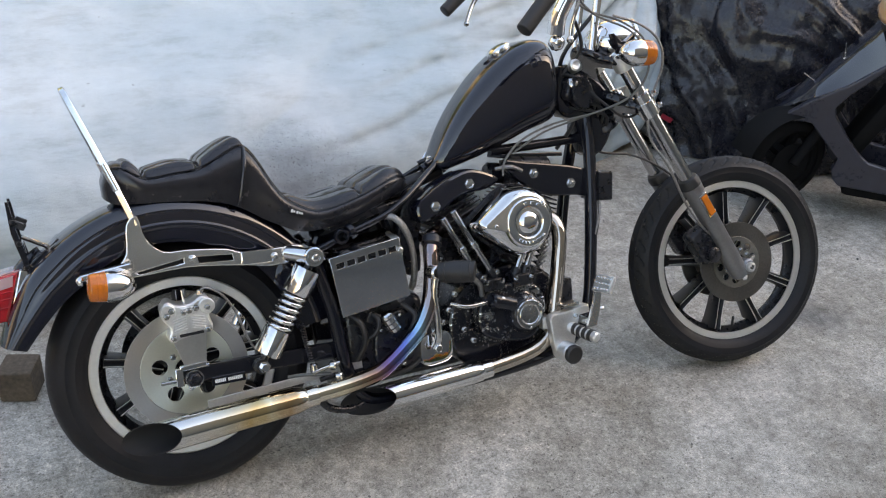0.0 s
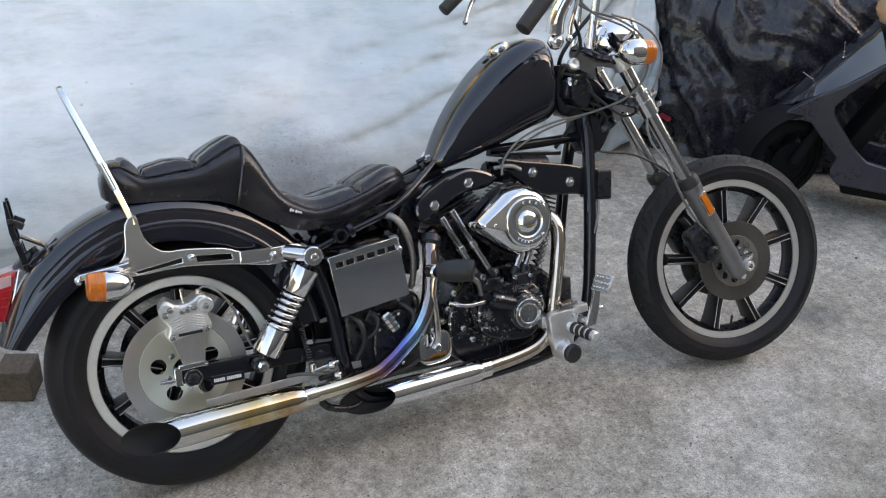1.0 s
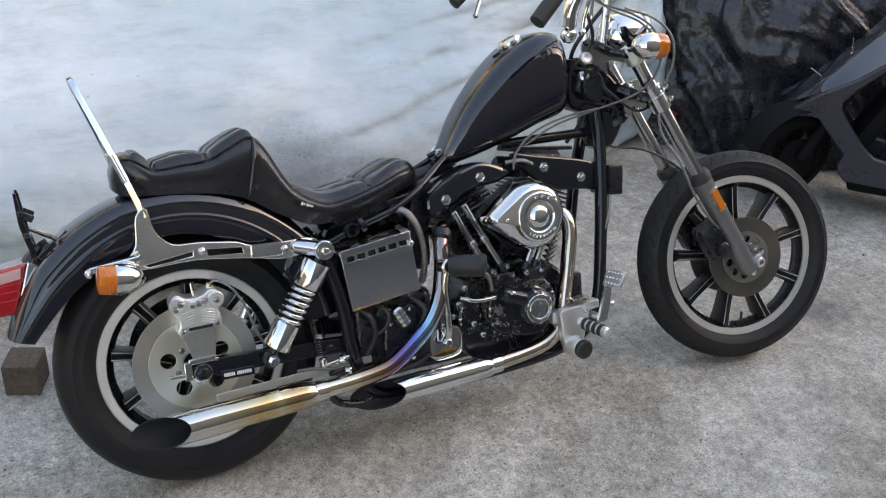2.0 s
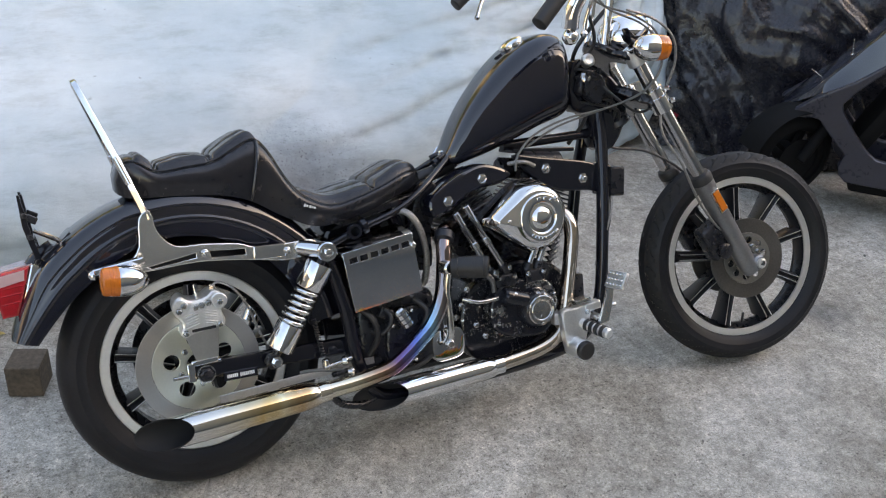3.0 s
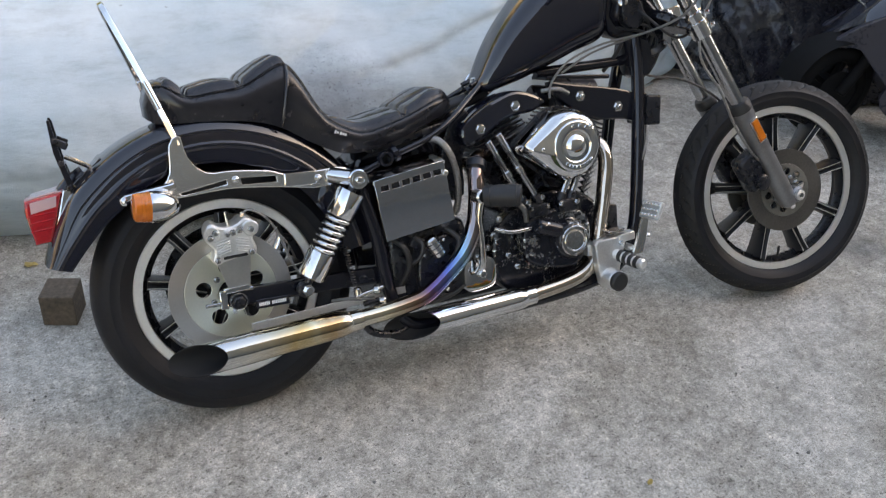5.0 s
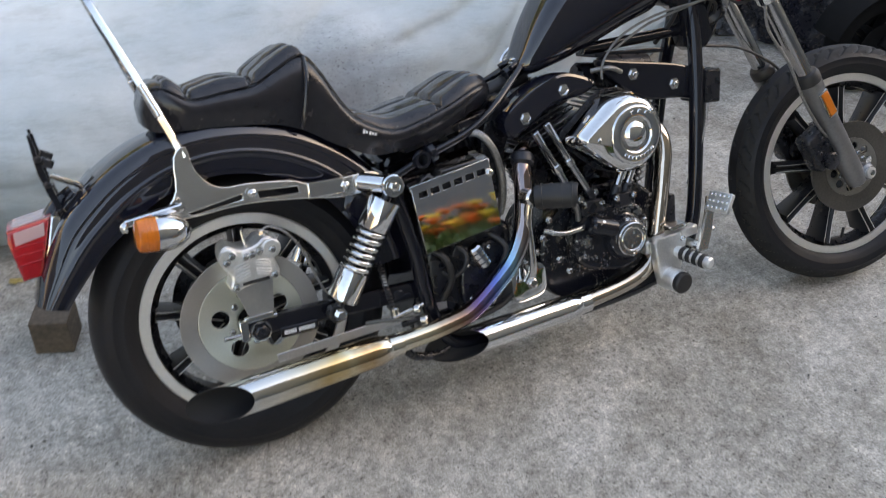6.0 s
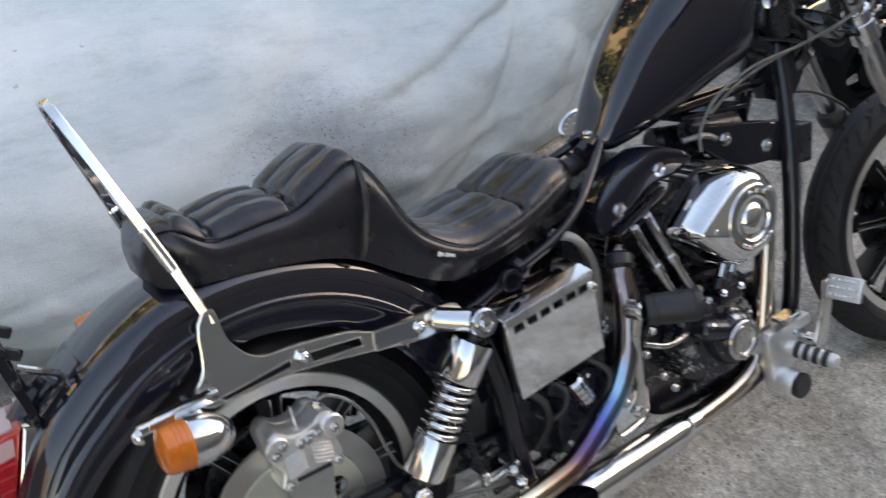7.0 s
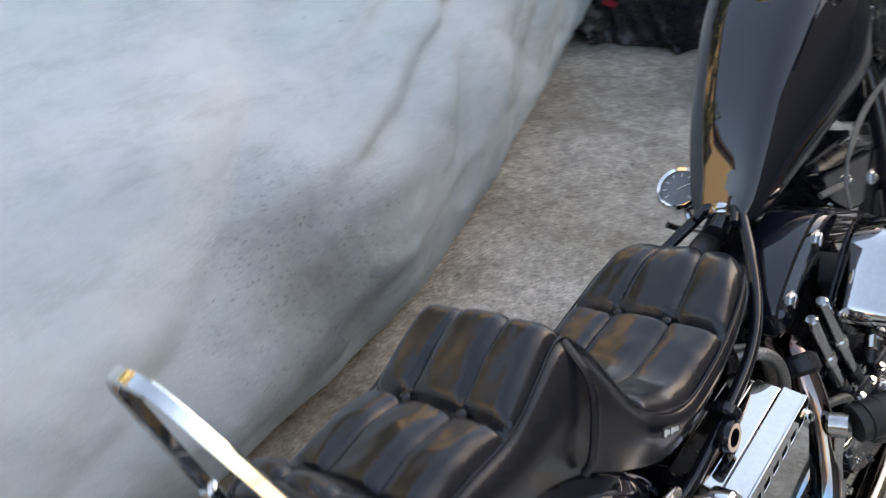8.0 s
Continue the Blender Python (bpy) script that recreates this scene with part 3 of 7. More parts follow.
def brake_disc(parent, y, r_out, r_in, thick, holes, hole_r, hole_c, carrier_r, mats, name="brake_disc", label=""):
    ringm = Matrix.Translation((0, y, 0)) @ XZ
    d = part(name, slab(circle2d(r_out, 96), thick, ringm, [circle2d(carrier_r, 64)], 0.0008), mats[0], parent, label)
    hs = [circle2d(hole_r, 20, (hole_c * math.cos(a), hole_c * math.sin(a))) for a in [2 * math.pi * (i + 0.3) / holes for i in range(holes)]]
    part("disc_carrier", slab(circle2d(carrier_r - 0.0008, 64), thick * 0.9, Matrix.Translation((0, y - 0.0015, 0)) @ XZ, hs + [circle2d(r_in, 32)], 0.0008), mats[1], d, "pale satin disc carrier with round holes")
    for i in range(holes):
        a = 2 * math.pi * (i + 0.8) / holes
        part("disc_bolt", bolt((hole_c * 0.72 * math.cos(a), y - thick, hole_c * 0.72 * math.sin(a)), (0, -1, 0), 0.006, 0.006), NICKEL, d)
    return d


brake_disc(rear, -0.074, 0.148, 0.03, 0.007, 5, 0.019, 0.066, 0.112, (STEEL, DISC_FACE), label="large brushed steel rear brake disc")
# sprocket and drum on the far side of the rear wheel
part("rear_sprocket", slab(circle2d(0.142, 60), 0.006, Matrix.Translation((0, 0.080, 0)) @ XZ, [circle2d(0.030, 24)], 0.001), CASE, rear, "black rear sprocket")
part("drum", lathe([(0.05, -0.062), (0.115, -0.060), (0.118, -0.050), (0.118, -0.030), (0.06, -0.028)], Matrix.Rotation(radians(90), 4, "X"), 40), WHEEL_BLACK, rear)
brake_disc(front, -0.060, 0.127, 0.028, 0.006, 10, 0.0115, 0.058, 0.082, (FRONT_DISC, FRONT_CARRIER), label="dark stained front brake disc")
brake_disc(front, 0.056, 0.127, 0.028, 0.006, 10, 0.0115, 0.058, 0.082, (FRONT_DISC, FRONT_CARRIER), label="dark stained front brake disc")

# rear fender: a deep black shell with a raised bead along each side
FC = Vector((0.004, 0, 0.325))
SEC = [(-0.098, 0.318), (-0.100, 0.332), (-0.1005, 0.350), (-0.1035, 0.355), (-0.1035, 0.361), (-0.1005, 0.366), (-0.0985, 0.380), (-0.0965, 0.3865), (-0.0990, 0.3895), (-0.0975, 0.3945),
       (-0.0940, 0.4025), (-0.0885, 0.4105), (-0.0790, 0.4165), (-0.0640, 0.4205), (-0.042, 0.4238), (-0.020, 0.4255), (0, 0.426)]
SEC = SEC + [(-y, r) for y, r in SEC[-2::-1]]
SEC = [(v.x, v.y) for v in spline([(y, r, 0) for y, r in SEC], 3)]


def fender_point(u, v):
    a = radians(162 - 152 * u)
    k = v * (len(SEC) - 1)
    i = min(int(k), len(SEC) - 2)
    y = SEC[i][0] + (SEC[i + 1][0] - SEC[i][0]) * (k - i)
    r = SEC[i][1] + (SEC[i + 1][1] - SEC[i][1]) * (k - i)
    flare = 0.012 * max(0, 1 - u * 9) ** 2
    skirt = 0.045 * max(0, u - 0.45) * max(0.0, (0.36 - r) / 0.04)
    drawn_in = 0.02 * max(0.0, 1 - u * 7) * min(1, max(0, (r - 0.36) / 0.05))
    narrow = 0.030 * max(0.0, 1 - u * 5) * (0.426 - r) / 0.108            # the side runs out to a narrow tip
    r = (r - drawn_in + narrow - skirt) * (1 - 0.045 * max(0, u - 0.35) / 0.65)
    return FC + Vector(((r + flare) * math.cos(a), y, (r + flare) * math.sin(a)))


part("rear_fender", sheet(fender_point, 72, len(SEC) - 1, -0.002), GLOSS, bike, "glossy black rear fender with a raised bead", angle=50)

# seat
seat_top = smooth_table([-0.128, -0.112, -0.08, -0.035, 0.03, 0.09, 0.14, 0.185, 0.208, 0.232, 0.262, 0.295, 0.36, 0.43, 0.50, 0.57, 0.61, 0.632], [0.790, 0.818, 0.820, 0.793, 0.797, 0.803, 0.826, 0.846, 0.838, 0.800, 0.740, 0.700, 0.668, 0.678, 0.699, 0.724, 0.722, 0.70])
seat_low = smooth_table([-0.128, -0.10, 0.0, 0.10, 0.17, 0.25, 0.33, 0.44, 0.56, 0.632], [0.752, 0.738, 0.733, 0.722, 0.700, 0.650, 0.618, 0.632, 0.672, 0.69])
seat_w = smooth_table([-0.128, -0.11, -0.06, 0.0, 0.10, 0.14, 0.185, 0.21, 0.24, 0.32, 0.42, 0.50, 0.57, 0.61, 0.632], [0.055, 0.083, 0.101, 0.102, 0.102, 0.100, 0.095, 0.096, 0.106, 0.122, 0.125, 0.121, 0.108, 0.082, 0.045])
seat_hip = smooth_table([-0.128, -0.11, -0.06, 0.0, 0.10, 0.18, 0.24, 0.32, 0.42, 0.50, 0.57, 0.61, 0.632], [0.055, 0.085, 0.105, 0.110, 0.114, 0.116, 0.120, 0.125, 0.125, 0.121, 0.108, 0.082, 0.045])


def seat_body(u, v):
    x = -0.128 + 0.76 * u
    top, low, w = seat_top(x), seat_low(x), seat_w(x)
    k = v * 2 - 1
    s, a = (1 if k > 0 else -1), abs(k)
    if a < 0.5:                                    # upper face, gently crowned
        q = a / 0.5
        return Vector((x, -s * w * 0.93 * q, top + 0.006 * (1 - q * q)))
    q = (a - 0.5) / 0.5                            # side, bulging a little, tucked in at the foot
    bulge = math.sin(q * math.pi) * 0.012
    blend = q * q * (3 - 2 * q)
    full = (0.93 * w) + (seat_hip(x) - 0.93 * w) * (1 - (1 - q) ** 3)
    return Vector((x, -s * (full + bulge * 0.5 - 0.016 * blend), top - (top - low) * q ** 1.1))


def closed_seat():
    bm = sheet(seat_body, 110, 40)
    bm.verts.ensure_lookup_table()
    row = lambda i: [bm.verts[i * 41 + j] for j in range(41)]
    first, last = row(0), row(110)
    for i in range(110):
        bm.faces.new((bm.verts[i * 41], bm.verts[i * 41 + 40], bm.verts[i * 41 + 81], bm.verts[i * 41 + 41]))
    bm.faces.new(first)
    bm.faces.new(last)
    return bm


seat = part("seat", closed_seat(), LEATHER, bike, "black leather king-and-queen seat with fluted cushions", angle=55)


def cushion(name, x0, x1, side, seams, wide):
    """A fluted pad: grooves along it, sewn seams across it, rounded off at its border."""
    nx, ny = int((x1 - x0) / 0.0035), 48
    def pt(u, v):
        x, k = x0 + (x1 - x0) * u, v * 2 - 1
        w = seat_w(x) * wide
        edge = min(1.0, (1 - abs(k)) * 4.0, u * (x1 - x0) / 0.03, (1 - u) * (x1 - x0) / 0.03)
        puff = 0.014 * math.sqrt(max(0, 1 - (1 - edge) ** 2))
        for g in (-0.36, 0.36):
            puff -= 0.007 * math.exp(-((k - g) / 0.022) ** 2)
        flute = (k - (-0.72 if k < -0.36 else 0.72 if k > 0.36 else 0)) / 0.36
        puff += 0.005 * (1 - abs(flute) ** 2.5)
        cuts = [x0, *[s for s, _ in seams], x1]
        for a, b in zip(cuts, cuts[1:]):
            if a <= x <= b:
                puff += 0.0075 * (1 - ((x - (a + b) / 2) / ((b - a) / 2)) ** 2) * min(1, (1 - abs(k)) * 6)
        for s, depth in seams:
            puff -= depth * math.exp(-((x - s) / 0.0055) ** 2)
        q = abs(k) * wide / 0.93
        puff += 0.003 * noise.noise(Vector((x * 12, k * 2.5, 3))) + 0.0012 * noise.noise(Vector((x * 40, k * 7, 5)))
        return Vector((x, -w * k, seat_top(x) + 0.006 * (1 - q * q) + puff - 0.004))
    return part(name, sheet(pt, nx, ny), LEATHER, seat, side, angle=80)


cushion("front_cushion", 0.288, 0.622, "fluted black leather rider's cushion", [(0.478, 0.016)], 0.935)
cushion("rear_cushion", -0.085, 0.202, "fluted black leather passenger cushion", [(-0.038, 0.014), (0.088, 0.016)], 0.945)
part("rear_roll", sheet(lambda u, v: Vector((-0.124 + 0.075 * u, -(seat_w(-0.124 + 0.075 * u) * 0.88) * (v * 2 - 1), seat_top(-0.124 + 0.075 * u) + 0.012 * math.sin(math.pi * min(1, u * 1.0)) ** 0.6 * (1 - (v * 2 - 1) ** 4) + 0.002)), 20, 30), LEATHER, seat, angle=80)
for bx, by in ((0.478, 0.038), (0.478, -0.036), (0.088, 0.038), (0.088, -0.040)):
    part("seat_button", dome((bx, by, seat_top(bx) + 0.010), (0, 0, 1), 0.0075, 0.006), LEATHER, seat)
for s in (-1, 1):
    part("piping", tube([(x, s * seat_w(x) * 0.95, seat_top(x) + 0.002) for x in np.linspace(-0.12, 0.625, 60)], 0.0017, 8, 1), LEATHER, seat, "thin stitched black piping")
    part("step_seam", tube([(0.200, s * seat_w(0.2) * 0.95, 0.842), (0.192, s * 0.1215, 0.80), (0.176, s * 0.1195, 0.73), (0.170, s * 0.108, 0.705)], 0.0050, 8), LEATHER, seat)
part("makers_tag", box((0.306, -0.129, 0.672), (0.040, 0.002, 0.012), (0, 22, 0), 0.0005, 1), LEATHER, seat)
for i, (dx, h) in enumerate(((-0.014, 0.010), (-0.008, 0.006), (0.0, 0.009), (0.006, 0.006), (0.012, 0.006))):
    part("tag_mark", box((0.306 + dx * 0.93, -0.1305, 0.672 - dx * 0.37), (0.0042, 0.001, h * 0.8), (0, 22, 0), 0, 1), WHITE, seat)

# tank
tank_top = smooth_table([0.716, 0.722, 0.735, 0.76, 0.80, 0.85, 0.90, 0.96, 1.02, 1.07, 1.10, 1.112], [0.746, 0.756, 0.7777, 0.8243, 0.8811, 0.9373, 0.9846, 1.0281, 1.0538, 1.0546, 1.0299, 0.9647])
tank_low = smooth_table([0.716, 0.735, 0.76, 0.84, 0.92, 1.0, 1.08, 1.112], [0.739, 0.726, 0.7215, 0.7428, 0.771, 0.8016, 0.8275, 0.87])
tank_w = smooth_table([0.716, 0.735, 0.76, 0.80, 0.86, 0.95, 1.03, 1.08, 1.112], [0.0332, 0.0489, 0.0605, 0.0751, 0.0917, 0.1147, 0.1294, 0.1203, 0.0603])


def tank_ring(x, n=56):
    t, b, w = tank_top(x), tank_low(x), tank_w(x)
    c, h = (t + b) / 2, (t - b) / 2
    out = []
    for a in np.linspace(0, 2 * math.pi, n, endpoint=False):
        ca, sa = math.cos(a), math.sin(a)
        y = math.copysign(abs(ca) ** 0.45, ca) * w * (1 - 0.16 * max(0, sa) - 0.05 * max(0, -sa))
        out.append(Vector((x - 0.02 * (sa * h), y + 0.003 + 0.037 * (x - 0.72), c + math.copysign(abs(sa) ** 0.55, sa) * h)))
    return out


tank = part("fuel_tank", skin(bmesh.new(), [tank_ring(x, 72) for x in (0.716, 0.718, 0.722, 0.728, 0.736, 0.747, *np.linspace(0.76, 1.07, 30), 1.078, 1.085, 1.092, 1.098, 1.103, 1.107, 1.110, 1.112)]), GLOSS, bike, "glossy black teardrop fuel tank, set high and tilted", angle=60)
cap_at, cap_up = Vector((0.965, 0.0, 1.025)), Vector((-0.47, 0, 0.88))
part("fuel_cap", lathe([(0.030, -0.004), (0.034, 0.002), (0.036, 0.010), (0.034, 0.016), (0.026, 0.021), (0.012, 0.024), (0.0, 0.0245)], frame_of(cap_at, cap_at + cap_up), 40), CHROME, tank, "domed chrome fuel cap")
part("tank_mount", tube([(0.70, -0.03, 0.742), (0.722, -0.022, 0.752), (0.735, 0, 0.756), (0.722, 0.022, 0.752), (0.70, 0.03, 0.742)], 0.007, 10), FRAME, bike)
part("tank_bolt", bolt((0.726, 0.0, 0.752), (-0.3, -0.1, 0.95), 0.010, 0.009), CHROME, bike, "chrome mounting bolt")

# small round gauge on the far side of the tank's tail
g_at, g_ax = Vector((0.780, 0.094, 0.752)), Vector((-0.62, -0.10, 0.78))
gauge = part("gauge", lathe([(0.020, -0.05), (0.024, -0.03), (0.030, -0.022), (0.031, 0.0), (0.0365, 0.002), (0.0385, 0.008), (0.0355, 0.014), (0.0310, 0.011), (0.030, 0.005), (0.0, 0.005)], frame_of(g_at, g_at + g_ax.normalized()), 40), CHROME, bike, "small chrome gauge with a dark dial")
part("dial", lathe([(0.030, 0.0075), (0.030, 0.0085), (0.0, 0.0086)], frame_of(g_at, g_at + g_ax.normalized()), 32), DIAL, gauge)
gm = frame_of(g_at, g_at + g_ax.normalized())
for i in range(9):
    a = radians(-40 + 260 * i / 8)
    tick = box((0.024 * math.cos(a), 0.024 * math.sin(a), 0.0092), (0.006, 0.0012, 0.0006), (0, 0, math.degrees(a)), 0)
    bmesh.ops.transform(tick, matrix=gm, verts=tick.verts)
    part("tick", tick, WHITE, gauge)
nd = box((0.008, 0.004, 0.0095), (0.024, 0.0014, 0.0006), (0, 0, 28), 0)
bmesh.ops.transform(nd, matrix=gm, verts=nd.verts)
part("needle", nd, WHITE, gauge)
part("gauge_bracket", tube([(0.775, 0.085, 0.715), (0.765, 0.070, 0.695), (0.755, 0.04, 0.700), (0.745, 0.015, 0.715)], 0.006, 8), WORN_CHROME, gauge)
part("gauge_bracket", tube([(0.735, 0.10, 0.712), (0.750, 0.09, 0.700), (0.765, 0.07, 0.694)], 0.005, 8), SOFT_RUBBER, gauge)

# frame tubes
def frame_tube(pts, r=0.015, name="frame_tube", m=FRAME, parent=bike, label="", n=14):
    return part(name, tube(pts, r, n), m, parent, label)


frame_tube([(1.185, -0.025, 0.895), (1.10, -0.015, 0.875), (0.95, 0.0, 0.825), (0.80, 0, 0.765), (0.70, 0, 0.722)], 0.019, "backbone_tube", label="black painted frame tube")
part("steering_head", rod((1.235, -0.03, 0.815), (1.165, -0.03, 0.955), 0.030, 24), FRAME, bike)
for s in (-1, 1):
    y = lambda v: s * v - 0.02
    frame_tube([(1.205, y(0.02), 0.86), (1.200, y(0.045), 0.76), (1.182, y(0.07), 0.62), (1.162, y(0.085), 0.45), (1.140, y(0.092), 0.30), (1.095, y(0.095), 0.215), (0.98, y(0.10), 0.168), (0.75, y(0.105), 0.150), (0.50, y(0.11), 0.150), (0.42, y(0.11), 0.18), (0.385, y(0.11), 0.27), (0.368, y(0.115), 0.40), (0.335, y(0.118), 0.535)], 0.0180, "down_tube", label="black painted frame tube")
    frame_tube([(0.735, s * 0.025, 0.748), (0.668, s * 0.066, 0.706), (0.60, s * 0.100, 0.664), (0.53, s * 0.117, 0.630), (0.43, s * 0.124, 0.600), (0.335, s * 0.122, 0.566), (0.24, s * 0.115, 0.555)], 0.0088, "seat_rail", label="black painted frame tube")
    part("rail_clamp", rod((0.43, s * 0.124, 0.602), (0.448, s * 0.124, 0.608), 0.021, 16), FRAME, bike)
frame_tube([(0.90, -0.02, 0.757), (1.07, -0.02, 0.762), (1.225, -0.02, 0.767)], 0.014, "brace_tube", label="black painted frame tube")
frame_tube([(1.180, -0.085, 0.618), (1.185, -0.02, 0.625), (1.188, 0.05, 0.618)], 0.012, "cross_tube")
frame_tube([(0.40, -0.12, 0.20), (0.40, 0.0, 0.19), (0.40, 0.10, 0.20)], 0.014, "cross_tube")
frame_tube([(0.36, -0.11, 0.55), (0.36, 0.0, 0.55), (0.36, 0.11, 0.55)], 0.014, "cross_tube")
# ring clamp at the seat rail
part("rail_eyelet", lathe([(0.012, -0.008), (0.018, -0.008), (0.020, -0.004), (0.020, 0.004), (0.018, 0.008), (0.012, 0.008), (0.012, -0.008)], Matrix.Translation((0.408, -0.142, 0.598)) @ TO_Y, 24), FRAME, bike)

# swingarm and rear axle
arm = part("swingarm", box((0.205, -0.104, 0.306), (0.47, 0.024, 0.042), (0, 1.5, 0), 0.006), FRAME, bike, "black box-section swingarm")
part("swingarm", box((0.205, 0.104, 0.306), (0.47, 0.024, 0.042), (0, 1.5, 0), 0.006), FRAME, bike)
part("axle_band", box((0.012, -0.1190, 0.3345), (0.062, 0.010, 0.013), (0, -2, 0), 0.002), CHROME, bike, "bright chrome band above the axle")
part("axle_adjuster", box((-0.022, -0.118, 0.312), (0.018, 0.012, 0.044), (0, 0, 0), 0.002), CHROME, bike, "chrome axle adjuster plate")
part("adjuster_screw", rod((-0.066, -0.118, 0.305), (-0.020, -0.118, 0.305), 0.0045, 10), NICKEL, bike)
part("axle_nut", bolt((0.012, -0.117, 0.303), (0, -1, 0), 0.0155, 0.014), CASE, bike)
part("axle_washer", lathe([(0.022, 0), (0.022, 0.003), (0.012, 0.004)], frame_of((0.012, -0.1165, 0.303), (0.012, -0.2, 0.303)), 24), WORN_CHROME, bike)
badge = part("badge_plate", box((0.092, -0.1175, 0.286), (0.082, 0.003, 0.022), (0, 0.5, 0), 0.001, 1), GLOSS, bike, "black badge plate with white marks")
for i in range(15):                                   # white marks in two groups
    if i != 6:
        part("badge_mark", box((0.0605 + 0.0045 * i, -0.1194, 0.286), (0.0036, 0.001, 0.0085), (0, 0.5, 0), 0, 1), WHITE, badge)
part("guard_strip", box((0.015, -0.121, 0.333), (0.072, 0.004, 0.008), (0, 4, 0), 0.0015, 1), CHROME, bike)
part("brake_stay", box((0.235, -0.118, 0.243), (0.40, 0.005, 0.020), (0, -3, 0), 0.001, 1), ALU, bike, "flat grey steel stay")

# rear caliper: lobed casting on a tapered plate
cal_out = smooth2d([(-0.045, 0.490), (-0.028, 0.504), (-0.010, 0.493), (0.010, 0.490), (0.030, 0.495), (0.048, 0.506), (0.066, 0.500), (0.072, 0.476), (0.064, 0.455), (0.070, 0.432), (0.064, 0.414), (0.046, 0.418), (0.020, 0.412), (-0.006, 0.408), (-0.026, 0.402), (-0.036, 0.414), (-0.030, 0.436), (-0.044, 0.462)], 4)
caliper = part("brake_caliper", slab(cal_out, 0.050, at_y(-0.085), (), 0.006), ALU, bike, "cast aluminium brake caliper with lobed corners")
part("caliper_half", slab([(0.9 * (x - 0.015) + 0.015, 0.9 * (z - 0.455) + 0.455) for x, z in cal_out], 0.03, at_y(-0.05), (), 0.004), ALU, caliper)
for i in range(6):
    for sx, x0 in ((-1, -0.006), (1, 0.038)):
        part("cooling_rib", box((x0, -0.1362, 0.428 + 0.0062 * i), (0.032, 0.005, 0.0030), (0, sx * 16, 0), 0.0008, 1), ALU, caliper)
part("caliper_bridge", box((0.016, -0.135, 0.474), (0.034, 0.008, 0.020), (0, 0, 0), 0.003), ALU, caliper)
part("caliper_lobe", rod((-0.030, -0.13, 0.478), (-0.030, -0.142, 0.478), 0.019, 24), ALU, caliper)
part("caliper_lobe", rod((0.060, -0.13, 0.480), (0.060, -0.142, 0.480), 0.019, 24), ALU, caliper)
for x, z in ((-0.034, 0.470), (-0.022, 0.481), (0.004, 0.474), (0.018, 0.476), (0.034, 0.480), (0.060, 0.478), (0.056, 0.425), (-0.024, 0.415)):
    part("caliper_bolt", bolt((x, -0.1405, z), (0, -1, 0), 0.006, 0.006), NICKEL, caliper)
# slot not cut: a black strip carries its shade
part("caliper_slot_dark", box((0.018, -0.1355, 0.418), (0.056, 0.003, 0.007), (0, -2, 0), 0.001, 1), BORE_AND_HOLE, caliper)
part("bleed_screw", rod((0.012, -0.11, 0.49), (0.010, -0.11, 0.522), 0.003, 8), NICKEL, caliper)
part("hose_fitting", rod((0.050, -0.112, 0.498), (0.052, -0.112, 0.516), 0.008, 6), NICKEL, caliper)
part("caliper_plate", slab([(-0.030, 0.418), (0.056, 0.424), (0.044, 0.336), (-0.006, 0.334)], 0.006, at_y(-0.116), (), 0.001), BRUSHED, bike, "brushed grey tapered caliper plate")
part("brake_line", tube([(0.052, -0.112, 0.514), (0.068, -0.118, 0.520), (0.100, -0.125, 0.498), (0.128, -0.125, 0.450), (0.146, -0.122, 0.390), (0.168, -0.115, 0.345), (0.21, -0.11, 0.32)], 0.0032, 8), BRAID, bike, "braided brake line")

